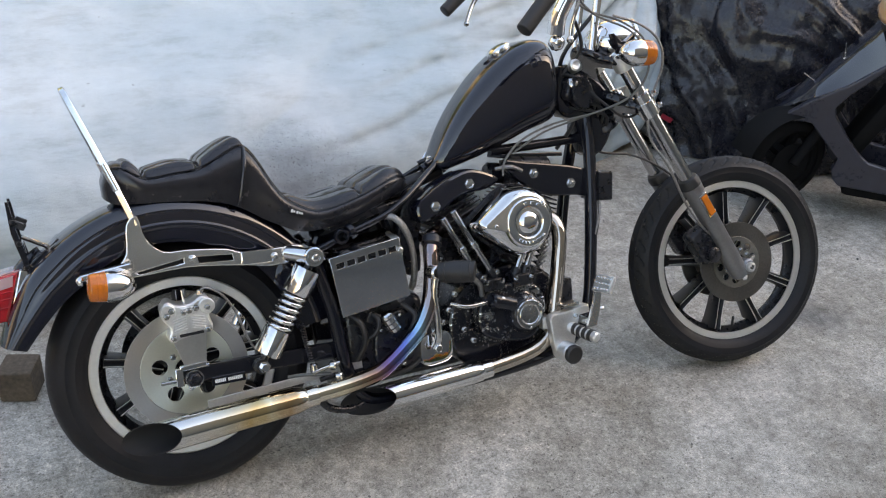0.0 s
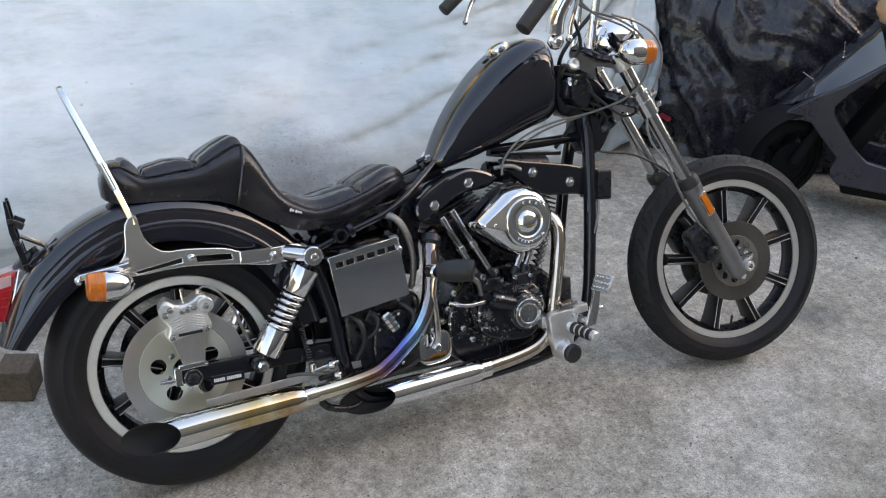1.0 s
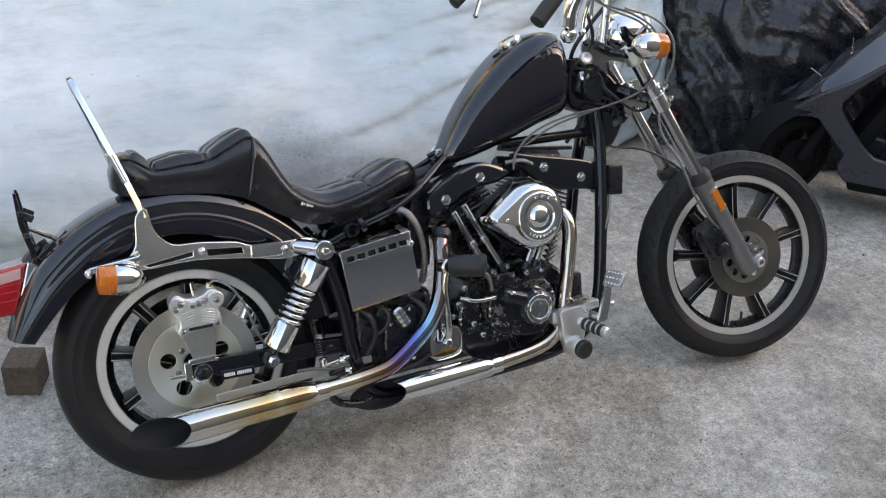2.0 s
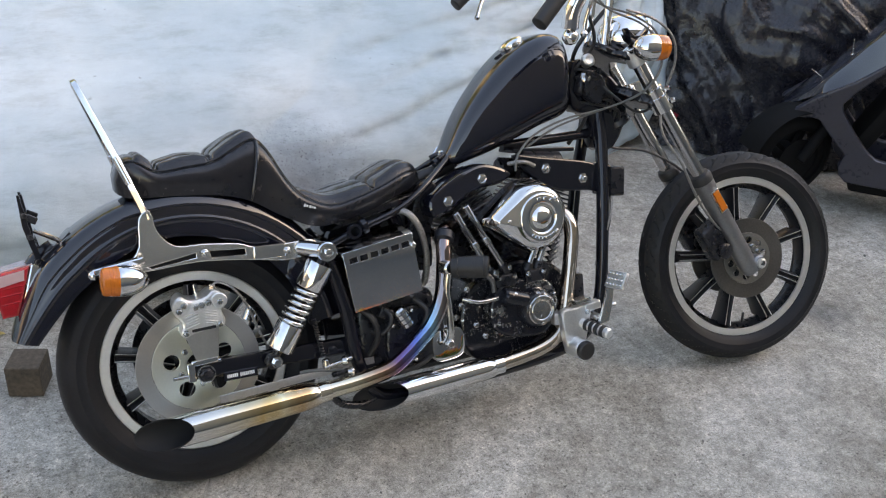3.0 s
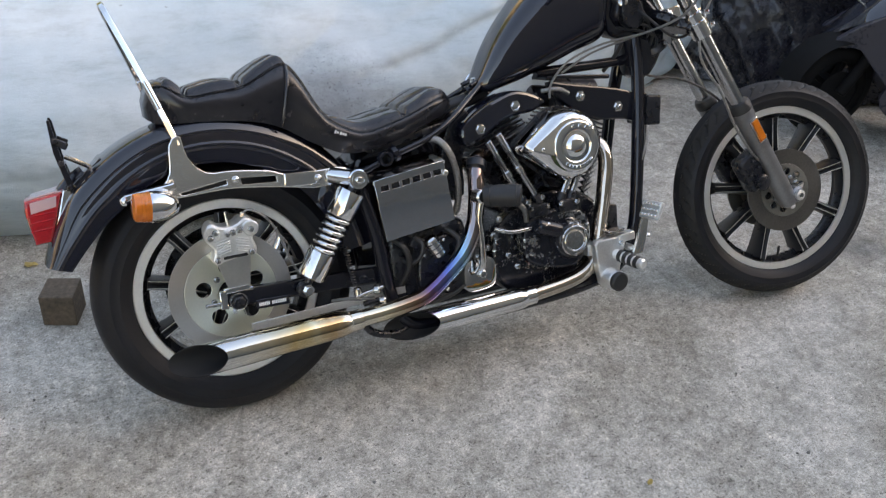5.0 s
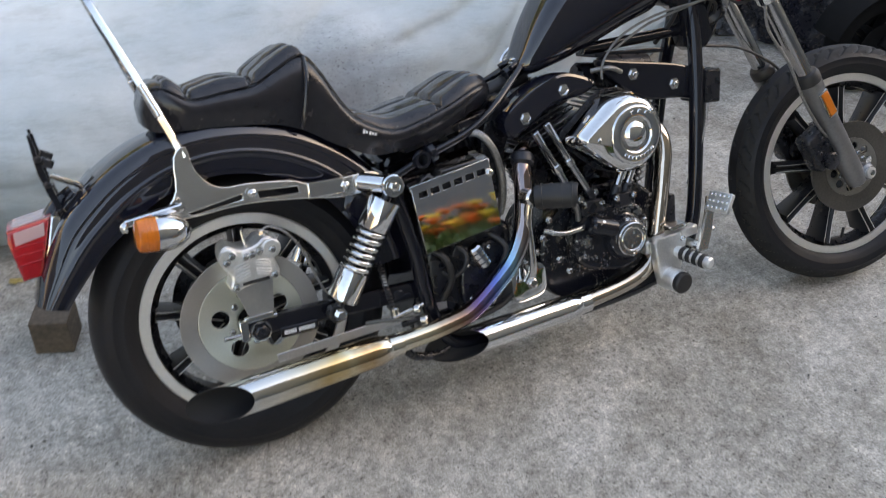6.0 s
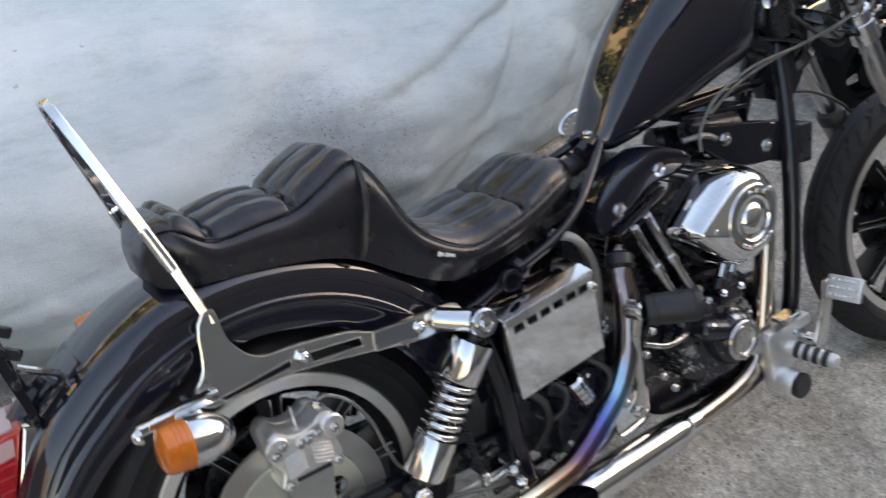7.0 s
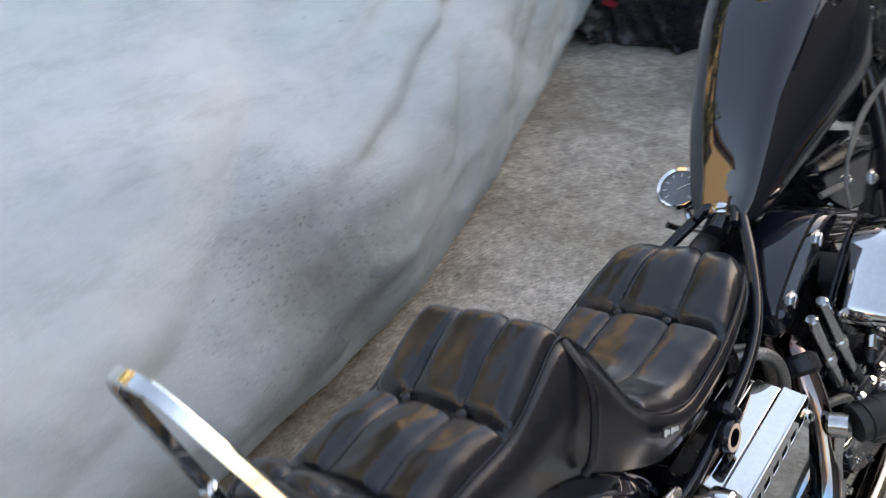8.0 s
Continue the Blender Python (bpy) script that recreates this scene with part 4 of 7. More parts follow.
# shock absorber, one each side
for s in (-1, 1):
    A, B2 = Vector((0.322, s * 0.172, 0.563)), Vector((0.168, s * 0.146, 0.310))
    d = (A - B2).normalized()
    L = (A - B2).length
    m = frame_of(B2, A)
    sh = part("shock_absorber", lathe([(0.010, 0.01), (0.010, L - 0.01)], m, 16), CASE, bike, "chrome coil-spring rear shock absorber")
    part("lower_cup", lathe([(0.014, 0.032), (0.0320, 0.034), (0.0345, 0.037), (0.0345, 0.100), (0.0335, 0.103), (0.020, 0.104)], m, 36), CHROME, sh, "chrome lower spring cup")
    part("upper_shroud", lathe([(0.020, L - 0.098), (0.0335, L - 0.098), (0.0345, L - 0.096), (0.0345, L - 0.034), (0.0335, L - 0.031), (0.014, L - 0.030)], m, 36), CHROME, sh, "chrome upper shroud")
    coil = [m @ Vector((0.0282 * math.cos(t), 0.0282 * math.sin(t), 0.102 + (L - 0.198) * t / (2 * math.pi * 6.2))) for t in np.linspace(0, 2 * math.pi * 6.2, 150)]
    part("coil_spring", tube(coil, 0.0058, 10, 1), CHROME, sh, "chrome coil spring")
    # holes not drilled: black domes carry their shade
    for k in range(3):
        q = m @ Vector((0.0350 * math.cos(-1.9 + k * 0.7), 0.0350 * math.sin(-1.9 + k * 0.7), 0.046))
        part("cup_hole_dark", dome(q, q - m @ Vector((0, 0, 0.046)), 0.005, 0.0012), BORE_AND_HOLE, sh)
    part("top_eye", lathe([(0.012, -0.016), (0.024, -0.014), (0.025, 0.010), (0.022, 0.014), (0.0, 0.014)], Matrix.Translation(A) @ (TO_Y if s < 0 else TO_Y.inverted()), 32), CHROME, sh, "round chrome mounting cap")
    part("eye_ring", lathe([(0.017, 0.013), (0.017, 0.0165), (0.0135, 0.0165), (0.0135, 0.013)], Matrix.Translation(A) @ (TO_Y if s < 0 else TO_Y.inverted()), 32), WORN_CHROME, sh)
    part("top_bolt", bolt(A + Vector((0, s * 0.013, 0)), (0, s, 0), 0.009, 0.007), CHROME, sh)
    part("mount_lug", rod(A, A + Vector((-0.055, -s * 0.05, 0.012)), 0.020, 18), CHROME, sh)
    part("bottom_eye", lathe([(0.010, -0.016), (0.018, -0.014), (0.018, 0.012), (0.012, 0.014)], Matrix.Translation(B2) @ (TO_Y if s < 0 else TO_Y.inverted()), 24), CASE, sh)
    part("bottom_nut", bolt(B2 + Vector((0.006, s * 0.013, 0)), (0, s, 0), 0.0115, 0.012), CHROME, sh)

# fender struts that carry the sissy bar
STRUT = [(-0.093, 0.694), (-0.066, 0.711), (-0.055, 0.660), (-0.020, 0.622), (0.040, 0.618), (0.124, 0.607), (0.160, 0.594), (0.228, 0.591), (0.300, 0.592), (0.316, 0.574), (0.284, 0.553), (0.228, 0.549), (0.148, 0.562), (0.027, 0.576), (-0.098, 0.571), (-0.121, 0.597), (-0.101, 0.630)]
SLOTS = [[(-0.084, 0.5805), (0.022, 0.597), (0.022, 0.588), (-0.078, 0.5765)], [(0.056, 0.597), (0.136, 0.591), (0.138, 0.578), (0.058, 0.583)]]
for s in (-1, 1):
    flip = at_y(-0.118) if s < 0 else Matrix.Translation((0, 0.126, 0)) @ XZ
    st = part("fender_strut", slab(smooth2d(STRUT, 3), 0.008, flip, SLOTS, 0.0028), DULL_CHROME, bike, "slotted chrome fender strut")
    for x, z in ((0.042, 0.597), (0.236, 0.574)):
        part("strut_bolt", bolt((x, s * 0.126, z), (0, s, 0), 0.0095, 0.009), CHROME, st)
        part("strut_bolt", dome((x, s * 0.136, z), (0, s, 0), 0.006, 0.004), CHROME, st)
    part("strut_sleeve", box((0.195, s * 0.124, 0.576), (0.078, 0.012, 0.034), (0, 2, 0), 0.003), CHROME, st)

# sissy bar: one flat bar bent into a narrow arch
arch = spline([(-0.072, -0.122, 0.690), (-0.092, -0.112, 0.755), (-0.128, -0.085, 0.860), (-0.160, -0.058, 0.950), (-0.178, -0.034, 1.000), (-0.183, 0.0, 1.013), (-0.178, 0.034, 1.000), (-0.160, 0.058, 0.950), (-0.128, 0.085, 0.860), (-0.092, 0.112, 0.755), (-0.072, 0.122, 0.690)], 8)
rings = []
for i, q in enumerate(arch):
    t = (arch[min(i + 1, len(arch) - 1)] - arch[max(i - 1, 0)]).normalized()
    wide = Vector((0.93, 0.40 * max(-1, min(1, q.y / 0.05)), 0.35))
    wide = (wide - t * wide.dot(t)).normalized()
    thin = t.cross(wide)
    a, b = 0.0068, 0.0042
    rings.append([q + wide * a * sx + thin * b * sy for sx, sy in ((-1, -0.6), (-0.8, -1), (0.8, -1), (1, -0.6), (1, 0.6), (0.8, 1), (-0.8, 1), (-1, 0.6))])
part("sissy_bar", skin(bmesh.new(), rings), CHROME, bike, "tall narrow chrome sissy bar")
for s in (-1, 1):
    part("bar_sleeve", rod((-0.098, s * 0.107, 0.772), (-0.120, s * 0.091, 0.835), 0.0092, 16), CHROME, bike)

# rear turn signals
def signal(at, fwd, mats=(CHROME, AMBER), r=0.0345, parent=bike, label="chrome bullet turn signal with an amber lens"):
    """A bullet-shaped lamp; fwd points from the lens to the chrome back."""
    m = frame_of(at, Vector(at) + Vector(fwd))
    body = part("turn_signal", lathe([(r * 0.97, 0.0), (r, 0.004), (r, 0.016), (r * 0.94, 0.030), (r * 0.77, 0.046), (r * 0.48, 0.059), (r * 0.13, 0.065), (0, 0.0655)], m, 40), mats[0], parent, label)
    part("lens", lathe([(0, -0.038), (r * 0.6, -0.0372), (r * 0.86, -0.034), (r * 0.92, -0.027), (r * 0.96, -0.004), (r * 0.97, 0.001)], m, 40), mats[1], body, "amber plastic lens")
    for k in range(3):
        part("lens_ridge", ring_like(m, r * (0.92 + 0.01 * k), -0.020 + 0.007 * k), mats[1], body)
    return body


def ring_like(m, r, h):
    bm = lathe([(r, h - 0.001), (r + 0.0012, h), (r, h + 0.001)], None, 40)
    bmesh.ops.transform(bm, matrix=m, verts=bm.verts)
    return bm


for s, h in ((-1, 0.0), (1, 0.064)):                 # the far one is bent upwards
    y0 = 0.196 if s < 0 else 0.172
    signal((-0.158 - (s > 0) * 0.012, s * y0, 0.572 + h), (1, -s * 0.10, -0.10 if s < 0 else 0.1))
    part("signal_stem", rod((-0.130, s * (y0 - 0.036), 0.585 + h), (-0.130, s * 0.112, 0.594), 0.010, 14), CHROME, bike)
    part("stem_arm", box((-0.150, s * 0.150, 0.598), (0.115, 0.022, 0.016), (0, -8, s * 8), 0.004), CHROME, bike, "chrome signal bracket")
    part("stem_nut", dome((-0.205, s * 0.152, 0.585), (-1, s * 0.2, 0), 0.012, 0.012), CHROME, bike)

# tail lamp and number plate holder (the plate is missing)
tl = part("tail_lamp", slab([(-0.328, 0.617), (-0.312, 0.612), (-0.308, 0.582), (-0.331, 0.535), (-0.358, 0.496), (-0.369, 0.499), (-0.348, 0.556)], 0.124, at_y(0.062), (), 0.004), CHROME, bike, "red tail lamp in a slanted chrome bezel")
lamp_lens = part("lens", slab([(-0.411, 0.600), (-0.330, 0.613), (-0.367, 0.502), (-0.404, 0.499), (-0.414, 0.576)], 0.112, at_y(0.056), (), 0.007), RED, tl, "red plastic tail lamp lens, tapered downwards")
for z0, x0, x1 in ((0.533, -0.408, -0.358), (0.552, -0.410, -0.352), (0.568, -0.412, -0.347)):
    part("lens_rib", box(((x0 + x1) / 2, -0.0562, z0), (x1 - x0, 0.002, 0.0030), (0, -5, 0), 0.0008, 1), RED, lamp_lens)
part("side_pale_patch", slab([(-0.400, 0.596), (-0.343, 0.605), (-0.347, 0.581), (-0.401, 0.571)], 0.0022, at_y(-0.0552), (), 0.0006), CLEARISH, lamp_lens, "pale patch on the red lamp lens")
part("top_pale_patch", box((-0.370, 0.0, 0.6075), (0.062, 0.085, 0.004), (0, -9, 0), 0.001, 1), CLEARISH, lamp_lens, "pale patch on the red lamp lens")
part("lamp_bracket", tube([(-0.335, 0, 0.59), (-0.310, 0, 0.618), (-0.275, 0, 0.640)], 0.022, 12), FRAME, bike)
hold = part("plate_holder", box((-0.318, 0.0, 0.690), (0.006, 0.015, 0.160), (0, -7, 0), 0.001, 1), FRAME, bike, "black number plate holder without a plate")
for y0 in (-0.055, 0.055):
    part("holder_arm", slab([(-0.335, 0.772), (-0.329, 0.772), (-0.322, 0.712), (-0.298, 0.596), (-0.310, 0.594), (-0.333, 0.700)], 0.012, at_y(y0 + 0.006), (), 0.001), FRAME, hold)
    part("arm_clip", box((-0.313, y0, 0.716), (0.026, 0.012, 0.016), (0, 30, 0), 0.002, 1), CASE, hold)
for z0 in (0.620, 0.676, 0.726):
    part("holder_cross", box((-0.318 - (z0 - 0.69) * 0.12, 0, z0), (0.006, 0.13, 0.012), (0, -7, 0), 0.001, 1), FRAME, hold)
    part("holder_screw", bolt((-0.323 - (z0 - 0.69) * 0.12, -0.058, z0), (0.3, -1, 0), 0.006, 0.010), CASE, hold)
part("holder_stay", tube([(-0.312, -0.03, 0.687), (-0.290, -0.03, 0.674), (-0.262, -0.02, 0.656)], 0.0055, 8), WORN_CHROME, hold, "thin grey stay")
part("fender_bracket", box((-0.262, 0.0, 0.650), (0.070, 0.11, 0.010), (0, -42, 0), 0.003), FRAME, bike)
part("fender_bracket", box((-0.272, -0.06, 0.622), (0.050, 0.012, 0.05), (0, -38, 0), 0.003), FRAME, bike)

# ---- engine, exhaust and controls ----
CR = Vector((0.880, 0.0, 0.315))
crank = part("crankcase", slab(smooth2d([(0.72, 0.20), (0.80, 0.168), (0.92, 0.165), (1.02, 0.20), (1.055, 0.29), (1.035, 0.38), (0.97, 0.43), (0.88, 0.445), (0.79, 0.42), (0.72, 0.37), (0.695, 0.29)], 4), 0.20, at_y(0.10), (), 0.010), CHIPPED, bike, "black V-twin crankcase, chipped and oily")
part("cam_cover", slab(smooth2d([(0.775, 0.275), (0.83, 0.245), (0.915, 0.235), (0.965, 0.275), (0.975, 0.345), (0.94, 0.392), (0.86, 0.405), (0.79, 0.385), (0.765, 0.33)], 4), 0.050, at_y(-0.10), (), 0.008), CHIPPED, crank, "black cam cover with chipped paint")
for x, z in ((0.79, 0.29), (0.85, 0.252), (0.955, 0.285), (0.965, 0.345), (0.925, 0.392), (0.85, 0.396), (0.785, 0.365), (0.81, 0.33)):
    part("cover_screw", dome((x, -0.150, z), (0, -1, 0), 0.0065, 0.006), CHIPPED, crank)
part("timing_housing", lathe([(0.058, 0.0), (0.054, 0.014), (0.046, 0.027), (0.042, 0.030), (0.0, 0.030)], frame_of((0.905, -0.150, 0.315), (0.905, -0.3, 0.315)), 40), CHIPPED, crank)
tim = part("timing_cover", lathe([(0.041, 0.028), (0.0415, 0.033), (0.039, 0.036), (0.035, 0.036), (0.035, 0.033), (0.0, 0.033)], frame_of((0.905, -0.150, 0.315), (0.905, -0.3, 0.315)), 40), WORN_CHROME, bike, "round worn chrome timing cover")
part("timing_ring", lathe([(0.030, 0.033), (0.030, 0.0365), (0.027, 0.0375), (0.025, 0.0355), (0.0, 0.0355)], frame_of((0.905, -0.150, 0.315), (0.905, -0.3, 0.315)), 40), WORN_CHROME, tim)
for i in range(6):
    a = i * math.pi / 3 + 0.3
    part("timing_mark", box((0.905 + 0.016 * math.cos(a), -0.1858, 0.315 + 0.016 * math.sin(a)), (0.007, 0.0016, 0.003), (0, -math.degrees(a), 0), 0), NICKEL, tim)
for a in (0.6, 2.7, 4.7):
    part("timing_screw", dome((0.905 + 0.0385 * math.cos(a), -0.184, 0.315 + 0.0385 * math.sin(a)), (0, -1, 0), 0.005, 0.003), NICKEL, tim)
part("timing_boss", rod((0.80, -0.165, 0.37), (0.87, -0.165, 0.345), 0.022, 18), CHIPPED, crank)


def finned(axis_deg, name):
    """A finned cylinder and head on the crank, leaning by axis_deg towards the front."""
    m = Matrix.Translation(CR) @ Matrix.Rotation(radians(axis_deg), 4, "Y")
    core = lathe([(0.052, 0.11), (0.052, 0.30)], m, 28)
    cyl = part(name, core, CASE, bike, "black finned engine cylinder")
    fin = None
    for i in range(9):
        h = 0.135 + 0.0165 * i
        q = 0.071 if i < 8 else 0.076
        f = box((0, 0, h), (q * 2, q * 2, 0.004), (0, 0, 0), 0.0012, 1)
        bmesh.ops.bevel(f, geom=[e for e in f.edges if abs(e.verts[0].co.z - e.verts[1].co.z) > 0.001], offset=0.02, segments=4, profile=0.5, affect="EDGES")
        bmesh.ops.transform(f, matrix=m, verts=f.verts)
        part("cooling_fin", f, CASE, cyl)
    for i in range(5):
        h = 0.290 + 0.012 * i
        f = box((0, 0, h), (0.165 - 0.006 * i, 0.160, 0.0045), (0, 0, 0), 0.0012, 1)
        bmesh.ops.transform(f, matrix=m, verts=f.verts)
        part("head_fin", f, CASE if i != 1 else SATIN, cyl)
    rb = box((0, 0, 0.370), (0.150, 0.130, 0.050), (0, 0, 0), 0.014, 3)
    bmesh.ops.transform(rb, matrix=m, verts=rb.verts)
    part("rocker_box", rb, CASE, cyl, "black rocker box")
    rc = rod((-0.045, -0.052, 0.375), (0.045, -0.052, 0.375), 0.016, 16)
    bmesh.ops.transform(rc, matrix=m, verts=rc.verts)
    part("rocker_cap", rc, NICKEL, cyl)
    for bx in (-0.055, -0.02, 0.02, 0.055):
        b = dome((bx, -0.066, 0.352), (0, -1, 0), 0.007, 0.006)
        bmesh.ops.transform(b, matrix=m, verts=b.verts)
        part("head_bolt", b, NICKEL, cyl)
    return m


finned(-22.5, "rear_cylinder")
finned(22.5, "front_cylinder")

# pushrod tubes with their collars
for a, b in (((0.690, -0.135, 0.606), (0.790, -0.135, 0.418)), ((0.718, -0.140, 0.622), (0.826, -0.142, 0.425)), ((0.985, -0.135, 0.560), (0.915, -0.142, 0.415)), ((0.955, -0.138, 0.560), (0.885, -0.142, 0.415))):
    a, b = Vector(a), Vector(b)
    p = part("pushrod_tube", rod(a, b, 0.0095, 16), HARD_CHROME, bike, "chrome pushrod tube")
    q = b + (a - b) * 0.45
    part("collar", rod(q, q + (a - b).normalized() * 0.022, 0.0125, 16), WORN_CHROME, p)
    part("collar", rod(b, b + (a - b).normalized() * 0.030, 0.0135, 16), CASE, p)
for x in (0.815, 0.905):
    part("tappet_block", box((x, -0.135, 0.408), (0.062, 0.050, 0.035), (0, 0, 0), 0.006), CASE, crank)
    for dx in (-0.024, 0.024):
        part("tappet_bolt", bolt((x + dx, -0.160, 0.415), (0, -0.6, 0.8), 0.006, 0.008), CHROME, crank)

# black brackets over the heads
part("head_bracket", slab(smooth2d([(0.628, 0.640), (0.640, 0.596), (0.690, 0.612), (0.760, 0.654), (0.840, 0.664), (0.876, 0.690), (0.800, 0.722), (0.735, 0.708), (0.672, 0.676)], 4), 0.078, at_y(-0.035), (), 0.008), GLOSS, bike, "black head bracket with two bright bolts")
part("bracket_bolt", bolt((0.682, -0.113, 0.636), (0, -1, 0), 0.011, 0.006), CHROME, bike)
part("bracket_bolt", bolt((0.786, -0.113, 0.684), (0, -1, 0), 0.011, 0.006), CHROME, bike)
part("horn_bracket", slab(smooth2d([(0.910, 0.732), (0.981, 0.721), (1.123, 0.696), (1.189, 0.676), (1.225, 0.668), (1.225, 0.590), (1.144, 0.607), (1.062, 0.615), (1.006, 0.635), (0.935, 0.686)], 3), 0.030, at_y(-0.050), (), 0.005), FRAME, bike, "black side plate with two bright bolts")
for x, z in ((1.003, 0.686), (1.123, 0.645)):
    part("plate_bolt", bolt((x, -0.080, z), (0, -1, 0), 0.0115, 0.006), CHROME, bike)
    part("plate_bolt", dome((x, -0.088, z), (0, -1, 0), 0.007, 0.003), NICKEL, bike)
part("regulator_box", box((1.236, -0.040, 0.623), (0.050, 0.100, 0.085), (0, 4, 0), 0.006), CASE, bike, "black regulator box")
part("ignition_coil", rod((0.90, 0.02, 0.695), (1.05, 0.02, 0.675), 0.030, 20), CASE, bike)
part("ignition_coil", rod((0.93, -0.045, 0.715), (1.07, -0.045, 0.70), 0.026, 20), CASE, bike)
part("coil_bracket", box((1.02, -0.005, 0.735), (0.20, 0.09, 0.012), (0, 4, 0), 0.003), FRAME, bike)

# teardrop air cleaner
def teardrop(k, cx=0.892, cz=0.577, r=0.093, tx=0.776, tz=0.579, tr=0.021):
    """Outline of a circle drawn out to a small round tip, shrunk by k."""
    d = Vector((tx - cx, tz - cz))
    base, L = math.atan2(d.y, d.x), d.length
    al = math.acos((r - tr) / L)
    out = [(cx + (r - k) * math.cos(base + t), cz + (r - k) * math.sin(base + t)) for t in np.linspace(al, 2 * math.pi - al, 40)]
    out += [(tx + max(tr - k * 0.8, 0.004) * math.cos(base + t), tz + max(tr - k * 0.8, 0.004) * math.sin(base + t)) for t in np.linspace(-al, al, 12)]
    return out


rings = [[Vector((x, y, z)) for x, z in teardrop(k)] for k, y in ((0.006, -0.135), (0.0, -0.140), (0.0, -0.165), (0.001, -0.192), (0.006, -0.210), (0.014, -0.222), (0.024, -0.228))]
ac = part("air_cleaner", skin(bmesh.new(), rings), CHROME, bike, "polished chrome teardrop air cleaner cover", angle=50)
am = frame_of((0.897, -0.222, 0.575), (0.897, -0.4, 0.575))
part("cover_ring", lathe([(0.064, 0.0), (0.067, 0.003), (0.067, 0.006), (0.064, 0.009), (0.060, 0.010), (0.043, 0.0105), (0.040, 0.009), (0.037, 0.004), (0.033, 0.0035), (0.030, 0.007), (0.024, 0.012), (0.014, 0.016), (0.0, 0.0175)], am, 56), CHROME, ac, "raised chrome centre with a dome", angle=60)
for a0, n in ((1.05, 3), (-1.95, 7)):
    for i in range(n):
        a = a0 + (0.36 if n == 3 else 0.20) * i - (0.0 if n == 3 else 0.25)
        part("raised_mark", box((0.897 + 0.054 * math.cos(a), -0.2330, 0.575 + 0.0525 * math.sin(a)), (0.0080, 0.003, 0.0075), (0, -math.degrees(a), 0), 0.0008, 1), CHROME, ac)
for x, z in ((0.938, 0.622), (0.936, 0.536), (0.800, 0.577)):
    part("cover_screw", dome((x, -0.232 if x > 0.9 else -0.226, z), (0, -1, 0), 0.0065, 0.005), NICKEL, ac)
part("backing_plate", slab(teardrop(-0.004), 0.006, at_y(-0.130), (), 0.001), CASE, ac)
part("carburettor", rod((0.885, -0.135, 0.575), (0.885, -0.045, 0.575), 0.035, 20), SATIN, bike, "grey carburettor body")
part("intake", tube([(0.885, -0.05, 0.575), (0.88, -0.01, 0.572), (0.80, 0.0, 0.585)], 0.022, 14), ALU, bike)
part("carburettor_bowl", lathe([(0.030, 0), (0.034, 0.01), (0.034, 0.045), (0.03, 0.05)], frame_of((0.900, -0.095, 0.505), (0.900, -0.095, 0.6)), 20), ALU, bike)

# header pipes and mufflers
part("rear_pipe", tube([(0.690, -0.085, 0.562), (0.662, -0.118, 0.556), (0.647, -0.140, 0.522), (0.638, -0.155, 0.475), (0.622, -0.166, 0.405), (0.602, -0.172, 0.362), (0.572, -0.175, 0.322), (0.530, -0.178, 0.288), (0.494, -0.180, 0.262), (0.460, -0.182, 0.243), (0.420, -0.184, 0.234), (0.350, -0.187, 0.226), (0.270, -0.190, 0.222)], 0.0215, 24, 5), BLUED, bike, "chrome header pipe, blued and browned by heat")
part("pipe_clamp", rod((0.662, -0.122, 0.560), (0.650, -0.137, 0.535), 0.027, 20), CASE, bike)
part("front_pipe", tube([(1.010, -0.090, 0.575), (1.040, -0.112, 0.548), (1.044, -0.130, 0.505), (1.030, -0.138, 0.430), (1.012, -0.142, 0.345), (0.998, -0.145, 0.285), (0.982, -0.147, 0.240), (0.950, -0.149, 0.212), (0.905, -0.151, 0.197), (0.840, -0.154, 0.187), (0.760, -0.158, 0.180)], 0.0205, 24, 5), TINTED, bike, "chrome header pipe with light heat tint")


def muffler(p0, p1, r0, r1, cut, name, m, label):
    """A tapered straight muffler from p0 to p1, its open end cut aslant and sooty within."""
    p0, p1 = Vector(p0), Vector(p1)
    d = (p1 - p0).normalized()
    up = Vector((0, 0, 1)); up = (up - d * up.dot(d)).normalized()
    side = d.cross(up)
    L = (p1 - p0).length
    n = 40
    def ring(t, r, slant=0.0):
        return [p0 + d * (t + slant * (math.sin(a) * cut[0] + math.cos(a) * cut[1])) + r * (math.cos(a) * up + math.sin(a) * side) for a in np.linspace(0, 2 * math.pi, n, endpoint=False)]
    outer = [ring(0.0, 0.0225), ring(0.002, 0.0255), ring(0.030, 0.026), ring(0.033, 0.0285), ring(0.06, r0), ring(L * 0.55, (r0 + r1) / 2), ring(L - 0.12, r1), ring(L, r1, 1.0)]
    mf = part(name, skin(bmesh.new(), outer, cap=False), m, bike, label)
    inner = [ring(L, r1, 1.0), ring(L, r1 - 0.0022, 1.0), ring(L - 0.12, r1 - 0.0022), ring(L * 0.5, r1 - 0.004)]
    core = skin(bmesh.new(), inner, cap=False)
    core.verts.ensure_lookup_table()
    core.faces.new(core.verts[-n:])
    part("sooty_bore", core, BORE_AND_HOLE, mf, "black sooty inside of the pipe")
    return mf


